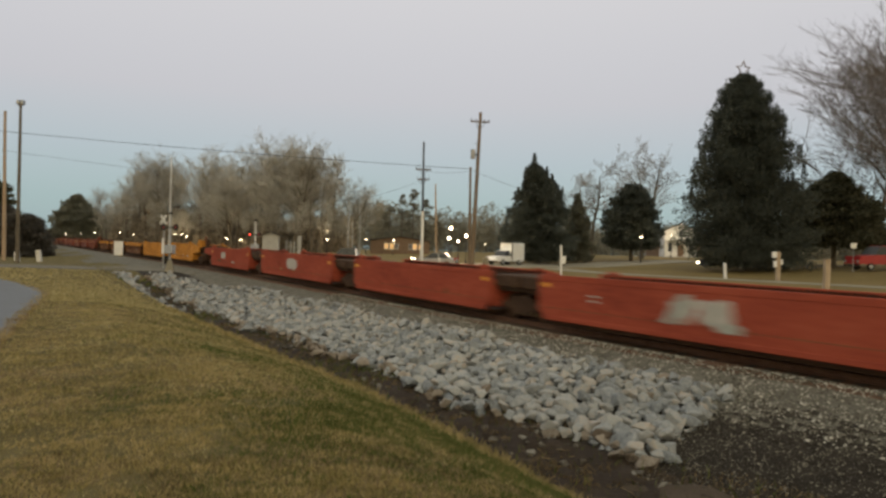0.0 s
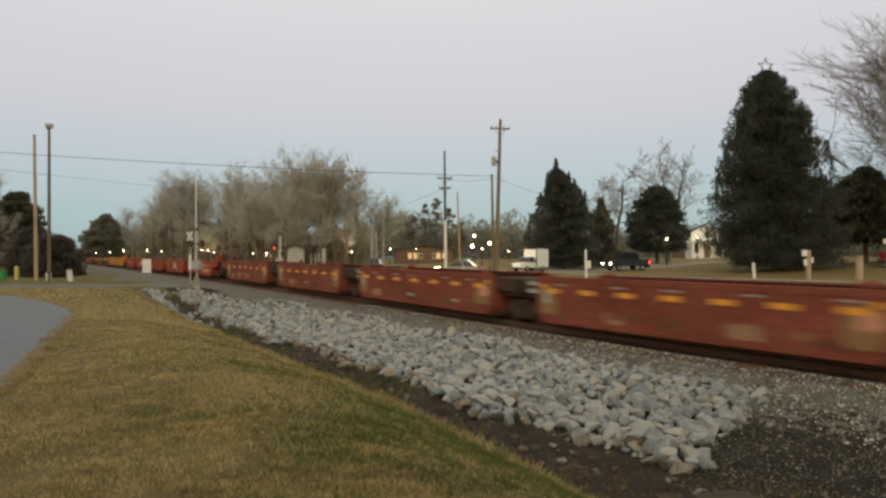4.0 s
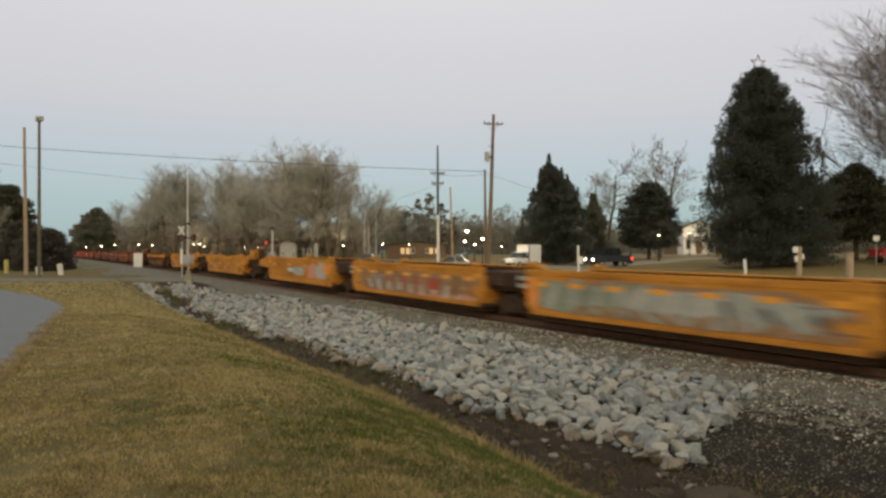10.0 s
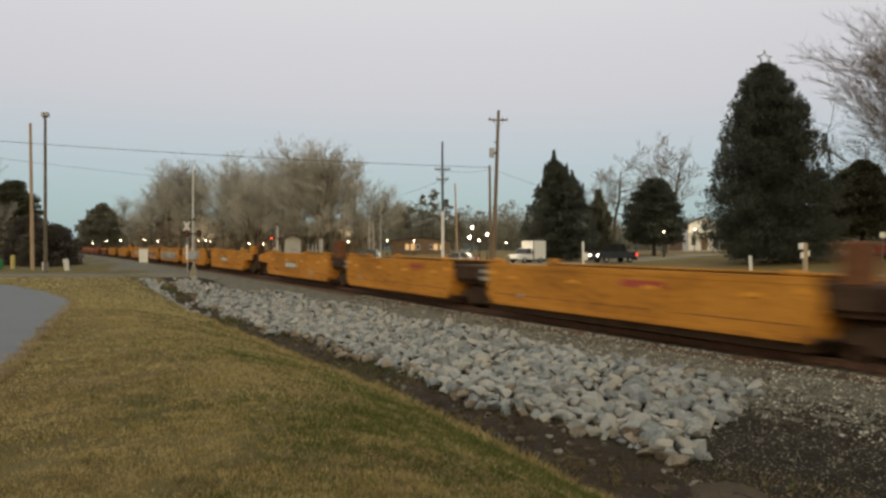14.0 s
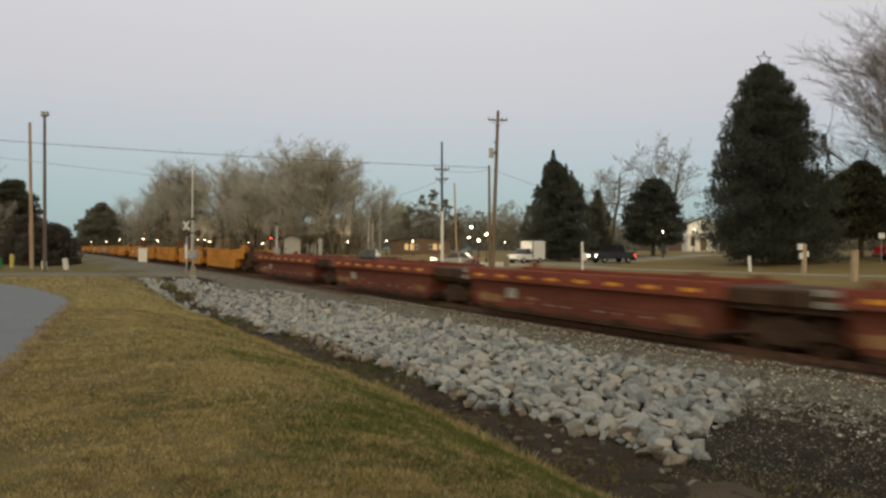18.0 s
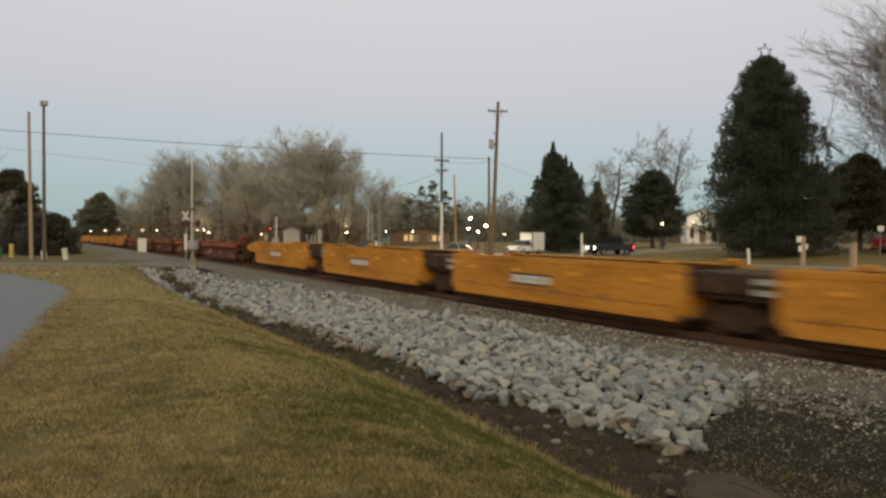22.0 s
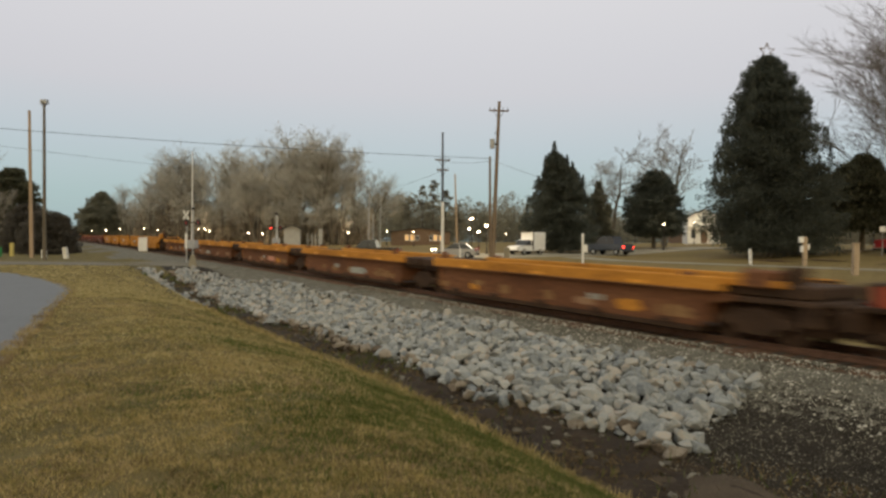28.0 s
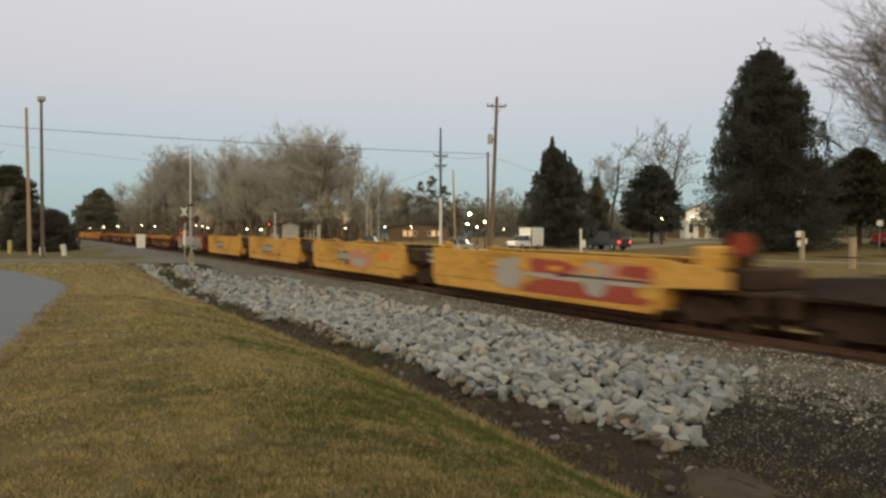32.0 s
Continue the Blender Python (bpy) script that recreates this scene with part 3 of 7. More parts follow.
# ---- ground: one sheet to the horizon ----
def make_ground():
    us = np.concatenate([-np.geomspace(1500, 9, 26), np.arange(-8, 6, 0.4), np.arange(6, 20.6, 0.2), np.arange(21, 60, 1.5), np.geomspace(60, 2000, 28)])
    vs = np.concatenate([-np.geomspace(1500, 12, 22), np.arange(-11, 24, 0.3), np.arange(24, 72, 0.8), np.geomspace(73, 2500, 40)])
    U, V = np.meshgrid(us, vs, indexing="ij")
    Z = land(U, V)
    rng = np.random.RandomState(4)
    near = (np.abs(U) < 20) & (V > -11) & (V < 72)
    amp = np.where((U > 6.2) & (U < 9.0), 0.05, 0.004)
    Z = Z + near * amp * rng.randn(*Z.shape)
    X, Y = U * CT - V * ST, U * ST + V * CT
    nu, nv = U.shape
    verts = np.stack([X, Y, Z], -1).reshape(-1, 3)
    i, j = np.meshgrid(np.arange(nu - 1), np.arange(nv - 1), indexing="ij")
    a = i * nv + j
    faces = np.stack([a, a + nv, a + nv + 1, a + 1], -1).reshape(-1, 4)
    ob = mesh_ob("ground", verts, faces, M["lawn"], smooth=True)
    for key in ("park", "mud", "dark_gravel", "gravel"):
        ob.data.materials.append(M[key])
    uc = ((us[:-1] + us[1:]) / 2)[:, None] + 0 * vs[None, :-1]
    vc = ((vs[:-1] + vs[1:]) / 2)[None, :] + 0 * us[:-1, None]
    wob = 0.35 * np.sin(vc * 0.55) + 0.2 * np.sin(vc * 1.7 + 1)
    idx = np.where(uc > 19.5, 1, 0)
    idx = np.where((uc > 5.75 + 0.75 * sstep(3, 14, vc) + 0.9 * sstep(28, 54, vc) + 0.3 * wob) & (uc < 9.3) & (vc < 54), 2, idx)
    idx = np.where((uc >= 9.3) & (uc <= 14.6) & (vc < 60), 3, idx)
    idx = np.where((uc >= 12.6 + 1.6 * (patchy(uc, vc, 0.7, 5) - 0.5) + 0.35 * rng.randn(*uc.shape)) & (uc >= 10.5) & (uc <= 20.6), 4, idx)
    idx = np.where((uc > 8.5 + 1.5 * np.sin(vc * 0.3)) & (uc < 14) & (vc > 66) & (vc < 300), 4, idx)
    idx = np.where((uc <= 8.5 + 1.5 * np.sin(vc * 0.3)) & (vc > 67), 0, idx)
    idx = np.where((uc <= 4) & (vc > 120), 1, idx)
    ob.data.polygons.foreach_set("material_index", idx.reshape(-1).astype(np.int32))
    return tagged(ob, "grassy ground with a muddy ditch and gravel shoulder", "ground", kind="structure")


ground = make_ground()


def strip(name, pts, lift, material, label, category, smooth=False):
    """A thin sheet of paving draped over the land; pts: rows of points across it, in metres."""
    verts, faces = [], []
    k = len(pts[0])
    for row in pts:
        for x, y in row:
            verts.append((x, y, land_xy(x, y) + lift))
    n = len(verts)
    verts += [(x, y, z - 0.25) for x, y, z in verts]
    r = len(pts)
    for i in range(r - 1):
        for j in range(k - 1):
            a = i * k + j
            faces.append((a, a + 1, a + k + 1, a + k))
            faces.append((n + a, n + a + k, n + a + k + 1, n + a + 1))
    for i in range(r - 1):
        for a, b in ((i * k, (i + 1) * k), ((i + 1) * k + k - 1, i * k + k - 1)):
            faces.append((a, b, b + n, a + n))
    for j in range(k - 1):
        for a, b in ((j + 1, j), ((r - 1) * k + j, (r - 1) * k + j + 1)):
            faces.append((a, b, b + n, a + n))
    return tagged(mesh_ob(name, verts, faces, material, smooth=smooth), label, category, kind="structure")


def lerp_rows(left, right, k=10, sub=6):
    """Rows of points between two polylines."""
    rows = []
    for (a, b), (c, d) in zip(zip(left, right), zip(left[1:], right[1:])):
        for s in range(sub):
            p = [a[i] + (c[i] - a[i]) * s / sub for i in (0, 1)]
            q = [b[i] + (d[i] - b[i]) * s / sub for i in (0, 1)]
            rows.append([(p[0] + (q[0] - p[0]) * j / k, p[1] + (q[1] - p[1]) * j / k) for j in range(k + 1)])
    p, q = left[-1], right[-1]
    rows.append([(p[0] + (q[0] - p[0]) * j / k, p[1] + (q[1] - p[1]) * j / k) for j in range(k + 1)])
    return rows


# the near road that bends off to the level crossing
strip("road", lerp_rows([(-18, -14), (-17, 2), (-18, 8), (-19, 10), (-20, 13), (-22, 16), (-25, 19), (-29, 22), (-34, 24), (-40, 25), (-46, 26)],
                        [(-3.4, -14), (-4.2, 3), (-5.9, 9.3), (-6.6, 10.8), (-8.5, 14.7), (-10.9, 19.6), (-12.9, 23.8), (-15.3, 28.8), (-18.0, 33), (-21.2, 37.2), (-26, 42)], 12, 3), 0.03, M["asphalt"],
      "grey worn asphalt road bending towards the crossing", "road")
strip("road.001", lerp_rows([(-46, 26), (-72, 28)], [(-26, 42), (-46, 50)], 10), 0.03, M["asphalt"], "grey worn asphalt road running off beyond the lawn", "road")
# the crossing road, on both sides of the track
strip("road.002", lerp_rows([uv(u, 58.5) for u in (-45, -20, 0, 10, 14)], [uv(u, 67) for u in (-45, -20, 0, 10, 14)], 8), 0.03, M["worn_road"],
      "pale worn road leading up to the level crossing", "road")
strip("road.003", lerp_rows([uv(u, 58.5) for u in (20.2, 26, 32, 60, 82)], [uv(u, 67) for u in (20.2, 26, 32, 60, 82)], 8), 0.03, M["road"], "pale worn road beyond the level crossing", "road")
# the street behind the track
strip("road.004", lerp_rows([uv(49.3, v) for v in (-60, -20, 20, 57.5)], [uv(53.0, v) for v in (-60, -20, 20, 57.5)], 6), 0.03, M["road"],
      "pale street running beside the railway", "road")
strip("pavement", lerp_rows([uv(58, v) for v in (-50, -10, 14)], [uv(76, v) for v in (-50, -10, 14)], 6), 0.03, M["road"],
      "pale paved parking area under the trees", "parking area")


# ---- track: bed of ballast, ties, rails ----
def bed_z(u, v):
    """The top of the ballast; its foot runs down into the land."""
    g = float(grade(v))
    foot = [min(g - 0.42, float(land(q, v)) - 0.05) for q in (13.6, 20.6)]
    return float(np.interp(u, [13.6, 14.9, 15.3, 18.7, 19.1, 20.6], [foot[0], g - 0.10, g - 0.07, g - 0.07, g - 0.10, foot[1]]))


def make_track():
    v0, v1 = -90.0, 620.0
    us = [13.6, 14.9, 15.3, 18.7, 19.1, 20.6]
    vv = np.concatenate([np.arange(v0, 70, 1.0), np.arange(70, v1 + 1, 10)])
    rng = np.random.RandomState(2)
    verts, faces = [], []
    for v in vv:
        for u in us:
            x, y = uv(u + 0.04 * rng.randn(), v)
            verts.append((x, y, bed_z(u, v) + 0.012 * rng.randn()))
    k = len(us)
    for i in range(len(vv) - 1):
        for j in range(k - 1):
            a = i * k + j
            faces.append((a, a + k, a + k + 1, a + 1))
    bed = mesh_ob("ballast_bed", verts, faces, M["gravel"])
    bed.data.materials.append(M["rust_gravel"])
    bed.data.polygons.foreach_set("material_index", [0 if p.index % (k - 1) in (0, 4) else 1 for p in bed.data.polygons])
    tagged(bed, "grey ballast bed stained rusty brown along the rails", "ballast", kind="structure")
    track = empty("railway_track", pose(*uv(17.0, 0), 0.12, 0, 0, 31.15), "single railway track of rusty rails on timber ties", "railway track", kind="structure")
    for s in (-1, 1):
        pts = [(-0.036, 0.0), (0.036, 0.0), (0.036, -0.035), (0.009, -0.045), (0.009, -0.13), (0.07, -0.145), (0.07, -0.17), (-0.07, -0.17), (-0.07, -0.145), (-0.009, -0.13), (-0.009, -0.045), (-0.036, -0.035)]
        stations = np.concatenate([np.arange(v0, 100, 6.0), np.arange(100, v1 + 1, 20.0)])
        q = [(a + s * 0.755, v, b + float(grade(v))) for v in stations for a, b in pts]
        k = len(pts)
        fs = [(i * k + j, i * k + (j + 1) % k, (i + 1) * k + (j + 1) % k, (i + 1) * k + j) for i in range(len(stations) - 1) for j in range(k)]
        mesh_ob("rail", q, fs, M["rail"], track)
    tie = bx(-1.3, 1.3, -0.115, 0.115, -0.34, -0.172, 0.012)
    me = bpy.data.meshes.new("tie")
    tie.to_mesh(me)
    tie.free()
    me.materials.append(M["tie"])
    for i in range(220):
        ob = new("tie", me)
        ob.parent = track
        ob.matrix_basis = pose(random.uniform(-0.03, 0.03), -14 + i * 0.53, float(grade(-14 + i * 0.53)), 0, 0, random.uniform(-0.6, 0.6))
    vs, fs = [], []
    for i in range(900):
        y = -14 + (220 + i) * 0.53
        b = len(vs)
        vs += [(x, y + d, z + float(grade(y))) for z in (-0.34, -0.172) for x, d in ((-1.3, -0.115), (1.3, -0.115), (1.3, 0.115), (-1.3, 0.115))]
        fs += [(b + 4, b + 5, b + 6, b + 7), (b, b + 1, b + 5, b + 4), (b + 1, b + 2, b + 6, b + 5), (b + 2, b + 3, b + 7, b + 6), (b + 3, b, b + 4, b + 7)]
    tagged(mesh_ob("far_ties", vs, fs, M["tie"], track), kind="stuff")


make_track()


# ---- stones ----
def stone_shape(seed):
    """A broken block: the hull of a few random points, with flat faces and sharp arrises."""
    rng = random.Random(seed)
    bm = bmesh.new()
    sx, sy, sz = rng.uniform(1.0, 1.4), rng.uniform(0.8, 1.0), rng.uniform(0.66, 0.92)
    for _ in range(rng.randint(10, 15)):
        d = Vector((rng.gauss(0, 1), rng.gauss(0, 1), rng.gauss(0, 1))).normalized() * rng.uniform(0.86, 1.06)
        bm.verts.new((d.x * sx, d.y * sy, d.z * sz))
    bmesh.ops.convex_hull(bm, input=bm.verts)
    loose = [q for q in bm.verts if not q.link_faces]
    bmesh.ops.delete(bm, geom=loose, context="VERTS")
    bmesh.ops.bevel(bm, geom=list(bm.edges), offset=0.05, segments=1, affect="EDGES")
    bmesh.ops.triangulate(bm, faces=bm.faces)
    return bm


SHAPES, TOE_SHAPES = [], []
for k in range(18):
    bm = stone_shape(k + 3)
    for key, kept in (("stone", SHAPES), ("toe_stone", TOE_SHAPES)):
        me = bpy.data.meshes.new("stone")
        bm.to_mesh(me)
        me.materials.append(M[key])
        kept.append(me)
    bm.free()
ARR = []
for me in SHAPES:
    ARR.append((np.array([q.co[:] for q in me.vertices]), np.array([p.vertices[:] for p in me.polygons])))


def turn(rng):
    return np.array(Euler((rng.uniform(-0.6, 0.6), rng.uniform(-0.6, 0.6), rng.uniform(0, 6.28))).to_matrix())


def heap(name, spots, material, parent=None, seed=1, shapes=None):
    """Many stones in one mesh; spots: x, y, z, size."""
    rng = random.Random(seed)
    vs, fs, base = [], [], 0
    for x, y, z, s in spots:
        av, af = (shapes or ARR)[rng.randrange(len(shapes or ARR))]
        p = (av * s) @ turn(rng).T + (x, y, z)
        vs.append(p)
        fs.append(af + base)
        base += len(p)
    return mesh_ob(name, np.concatenate(vs), np.concatenate(fs), material, parent)


def riprap():
    rng = random.Random(11)
    bed = empty("riprap_bank", Matrix.Identity(4), "sloping bank of broken pale grey riprap stone", "riprap", kind="structure")
    spots = []
    v = 7.2
    while v < 57:
        step = 0.255 if v < 30 else 0.32
        u = 7.4
        while u < 14.2:
            uu, vv = u + rng.uniform(-0.11, 0.11), v + rng.uniform(-0.11, 0.11)
            lo = 8.95 + 0.25 * float(sstep(12, 24, vv)) + 0.3 * float(sstep(40, 52, vv)) + 0.25 * math.sin(vv * 0.8) + 0.15 * math.sin(vv * 2.3)
            hi = 13.75 - 0.55 * max(0, min(1, (13 - vv) / 4)) + 0.25 * math.sin(vv * 0.6 + 2) - 2.2 * max(0, (10.5 - vv) / 3.0) ** 2 * 0.4 - 2.2 * float(sstep(44, 57, vv))
            end = 7.7 + (uu - 9) * 0.32 + 0.25 * math.sin(uu * 3.1)
            other = vv > 36 and 6.9 + 0.3 * math.sin(vv) < uu < 8.5 + 0.25 * math.sin(vv * 1.3) and rng.random() < 0.9 * float(sstep(35, 43, vv))
            if (lo < uu < hi or other) and vv > end and vv < 57 - 1.5 * rng.random():
                s = min(0.27, max(0.12, rng.lognormvariate(math.log(0.182), 0.2)))
                x, y = uv(uu, vv)
                low = not other and rng.random() < 0.75 * max(0, 1 - (uu - lo) / 0.55) + 0.02
                spots.append((x, y, float(land(uu, vv)) + s * 0.3 + rng.uniform(-0.05, 0.09), s, vv, low))
            u += step
        v += step
    spots.sort(key=lambda q: q[4])
    for x, y, z, s, _, low in spots[:300]:
        ob = new("stone", (TOE_SHAPES if low else SHAPES)[rng.randrange(len(SHAPES))])
        ob.parent = bed
        ob.matrix_basis = pose(x, y, z, rng.uniform(-38, 38), rng.uniform(-38, 38), rng.uniform(0, 360)) @ Matrix.Diagonal((s, s, s, 1))
    tagged(heap("far_stones", [q[:4] for q in spots[300:] if not q[5]], M["stones"], bed, 5), kind="stuff")
    tagged(heap("muddy_stones", [q[:4] for q in spots[300:] if q[5]], M["toe_stones"], bed, 6), "stones browned with mud at the foot of the bank", kind="stuff")
    # small broken chips between the blocks
    chips = []
    for _ in range(2600):
        uu, vv = rng.uniform(9.2, 14.0), 7.5 + 40 * rng.random() ** 1.4
        if vv > 7.7 + (uu - 9) * 0.32:
            x, y = uv(uu, vv)
            chips.append((x, y, float(land(uu, vv)) + 0.03, rng.uniform(0.03, 0.09)))
    tagged(heap("chips", chips, M["stones"], bed, 8), kind="stuff")


PEB = []
for k in range(5):
    bm = bmesh.new()
    bmesh.ops.create_icosphere(bm, subdivisions=1, radius=1.0)
    rr = random.Random(k)
    for q in bm.verts:
        q.co *= rr.uniform(0.7, 1.15)
        q.co.z *= 0.75
    bmesh.ops.triangulate(bm, faces=bm.faces)
    bm.verts.index_update()
    PEB.append((np.array([q.co[:] for q in bm.verts]), np.array([[w.index for w in p.verts] for p in bm.faces])))
    bm.free()


def loose_gravel():
    rng = random.Random(21)
    light, dark = [], []
    for _ in range(26000):
        u, v = 15.6 - 3.6 * rng.random() ** 1.7, -4 + 38 * rng.random() ** 1.5
        z = max(float(land(u, v)), bed_z(u, v) if u > 13.6 else -9)
        x, y = uv(u, v)
        light.append((x, y, z + 0.006, min(0.05, rng.lognormvariate(math.log(0.02), 0.35))))
    for _ in range(46000):
        u, v = rng.uniform(8.0, 14.6), rng.uniform(-3, 11)
        if v > 7.9 + (u - 9) * 0.32:
            continue
        x, y = uv(u, v)
        dark.append((x, y, float(land(u, v)) + 0.003, min(0.032, rng.lognormvariate(math.log(0.0098), 0.42))))
    tagged(heap("loose_gravel", light, M["pebble"], None, 3, PEB), "loose grey gravel along the shoulder of the track bed", "gravel", kind="stuff")
    tagged(heap("dirty_gravel", dark, M["pebble_dark"], None, 4, PEB), "dirty dark gravel sprinkled with pale chips", "gravel", kind="stuff")


# ---- grass ----
def grass(name, count, area, material, hmin, hmax, seed, label, keep=None, fan=()):
    rng = np.random.RandomState(seed)
    u0, u1, v0, v1 = area
    # thicker towards the lawn
    u = rng.uniform(u0, u1, count)
    v = v0 + (v1 - v0) * rng.rand(count) ** 1.7
    if fan:
        r = fan[0] * (fan[1] / fan[0]) ** rng.rand(count)
        r *= np.exp(0.22 * rng.randn(count))
        a = radians(90) + np.radians(rng.uniform(fan[2], fan[3], count) + 7 * rng.randn(count))
        u, v = to_uv(r * np.cos(a), r * np.sin(a))
    if keep is not None:
        ok = keep(u, v, rng)
        u, v = u[ok], v[ok]
    tuft = 0.55 * patchy(u, v, 0.16, seed) + 0.45 * patchy(u, v, 0.55, seed + 1)
    if fan:
        ok = rng.rand(len(u)) < 0.25 + 1.3 * tuft
        u, v, tuft = u[ok], v[ok], tuft[ok]
    n = len(u)
    z = land(u, v) - 0.01
    x, y = u * CT - v * ST, u * ST + v * CT
    h = rng.uniform(hmin, hmax, n) * (0.35 + 1.4 * tuft)
    a = rng.uniform(0, 6.283, n)
    w = rng.uniform(0.004, 0.009, n) * (0.45 + np.hypot(x, y) / 9)
    lean = rng.uniform(0.1, 0.9, n) * h
    la = rng.uniform(0, 6.283, n)
    dx, dy = np.cos(a) * w, np.sin(a) * w
    tx, ty = x + np.cos(la) * lean, y + np.sin(la) * lean
    P = np.stack([np.stack([x - dx, y - dy, z], -1), np.stack([x + dx, y + dy, z], -1), np.stack([tx, ty, z + h], -1)], 1).reshape(-1, 3)
    me = bpy.data.meshes.new(name)
    me.vertices.add(3 * n)
    me.vertices.foreach_set("co", P.reshape(-1))
    me.loops.add(3 * n)
    me.loops.foreach_set("vertex_index", np.arange(3 * n, dtype=np.int32))
    me.polygons.add(n)
    me.polygons.foreach_set("loop_start", np.arange(0, 3 * n, 3, dtype=np.int32))
    me.update(calc_edges=True)
    me.validate()
    me.materials.append(material)
    return tagged(new(name, me), label, "grass", kind="stuff")


def past_edge(u, v):
    """How far a point lies on the lawn's side of the near road's edge, and how far along the road."""
    x, y = u * CT - v * ST, u * ST + v * CT
    return x - np.interp(y, [-14, 3, 9.3, 14.7, 19.6, 23.8, 28.8, 33, 37.2, 42, 50], [-3.4, -4.2, -5.9, -8.5, -10.9, -12.9, -15.3, -18.0, -21.2, -26, -46]), y


def near_road(u, v):
    d, y = past_edge(u, v)
    return d < 0.12 * np.sin(y * 2.7) + 0.08 * np.sin(y * 7) - 0.5 * np.random.RandomState(3).rand(len(d)) ** 2


def on_edge(u, v, r):
    """A ragged fringe along the edge of the asphalt."""
    d, y = past_edge(u, v)
    return (d < 0.12) & (d > -(0.08 + (0.14 + 0.008 * np.abs(y)) * (0.4 + patchy(u, v, 0.7, 84)) * r.rand(len(d)) ** 1.3))


# ---- trees ----
def tube(vs, fs, p0, p1, r0, r1, k):
    d = p1 - p0
    ln = d.length
    if ln < 1e-5:
        return
    d = d / ln
    a = d.orthogonal().normalized()
    b = d.cross(a)
    base = len(vs)
    for p, r in ((p0, r0), (p1, r1)):
        for i in range(k):
            t = 6.28318 * i / k
            q = p + (a * math.cos(t) + b * math.sin(t)) * r
            vs.append((q.x, q.y, q.z))
    for i in range(k):
        j = (i + 1) % k
        fs.append((base + i, base + j, base + k + j, base + k + i))


def bare_tree(seed, height, spread, levels=5, stems=1, twig=0.012, droop=0.0, fork=0.45, dense=4):
    """A leafless tree: forking limbs down to a haze of twigs. Returns wood and twig meshes."""
    rng = random.Random(seed)
    wood, twigs = ([], []), ([], [])

    def grow(p, d, ln, r, lev):
        n = 3 if lev < 2 else 2
        for i in range(n):
            d2 = (d + Vector((rng.gauss(0, 0.13), rng.gauss(0, 0.13), rng.gauss(0, 0.08) + 0.05 - droop * 0.1 * lev))).normalized()
            q = p + d2 * (ln / n)
            r2 = r * (0.84 if n == 3 else 0.78)
            if lev >= levels - 1:
                tube(*twigs, p, q, max(r, twig), max(r2, twig * 0.7), 3)
            else:
                tube(*wood, p, q, r, r2, 6 if lev < 2 else 4)
            if lev < levels and (i > 0 or lev > 0):
                kids = 1 if lev < 2 else (2 if lev < levels - 1 else dense - 2)
                for _ in range(kids):
                    ax = Vector((rng.gauss(0, 1), rng.gauss(0, 1), rng.gauss(0, 0.5)))
                    ax = (ax - ax.dot(d2) * d2).normalized()
                    ang = rng.uniform(fork, fork + 0.55)
                    grow(p.lerp(q, rng.uniform(0.3, 1.0)), d2 * math.cos(ang) + ax * math.sin(ang) * spread, ln * rng.uniform(0.5, 0.78), r2 * 0.58, lev + 1)
            p, d, r = q, d2, r2
        if lev < levels:
            for _ in range(2):
                ax = Vector((rng.gauss(0, 1), rng.gauss(0, 1), 0.2))
                grow(p, (d + ax * 0.45 * spread).normalized(), ln * rng.uniform(0.6, 0.8), r * 0.75, lev + 1)

    for s in range(stems):
        off = Vector((rng.uniform(-0.3, 0.3), rng.uniform(-0.3, 0.3), 0)) * (stems - 1)
        lean = Vector((rng.gauss(0, 0.1), rng.gauss(0, 0.1), 1)).normalized() if stems > 1 else Vector((rng.gauss(0, 0.04), rng.gauss(0, 0.04), 1)).normalized()
        grow(off - lean * 0.3, lean, height * 0.36, height * 0.018, 0)
    top = max(q[2] for q in twigs[0]) if twigs[0] else height
    f = height / top
    for g in (wood, twigs):
        for i, q in enumerate(g[0]):
            g[0][i] = (q[0] * f, q[1] * f, q[2] * f if q[2] > 0 else q[2])
    return wood, twigs


def spike(vs, fs, p, q, r):
    """A thin twig that tapers to a point."""
    d = (q - p).normalized()
    a = d.orthogonal().normalized() * r
    b = d.cross(a)
    k = len(vs)
    for w in (p + a, p - a * 0.5 + b * 0.87, p - a * 0.5 - b * 0.87, q):
        vs.append((w.x, w.y, w.z))
    fs.extend(((k, k + 1, k + 3), (k + 1, k + 2, k + 3), (k + 2, k, k + 3)))


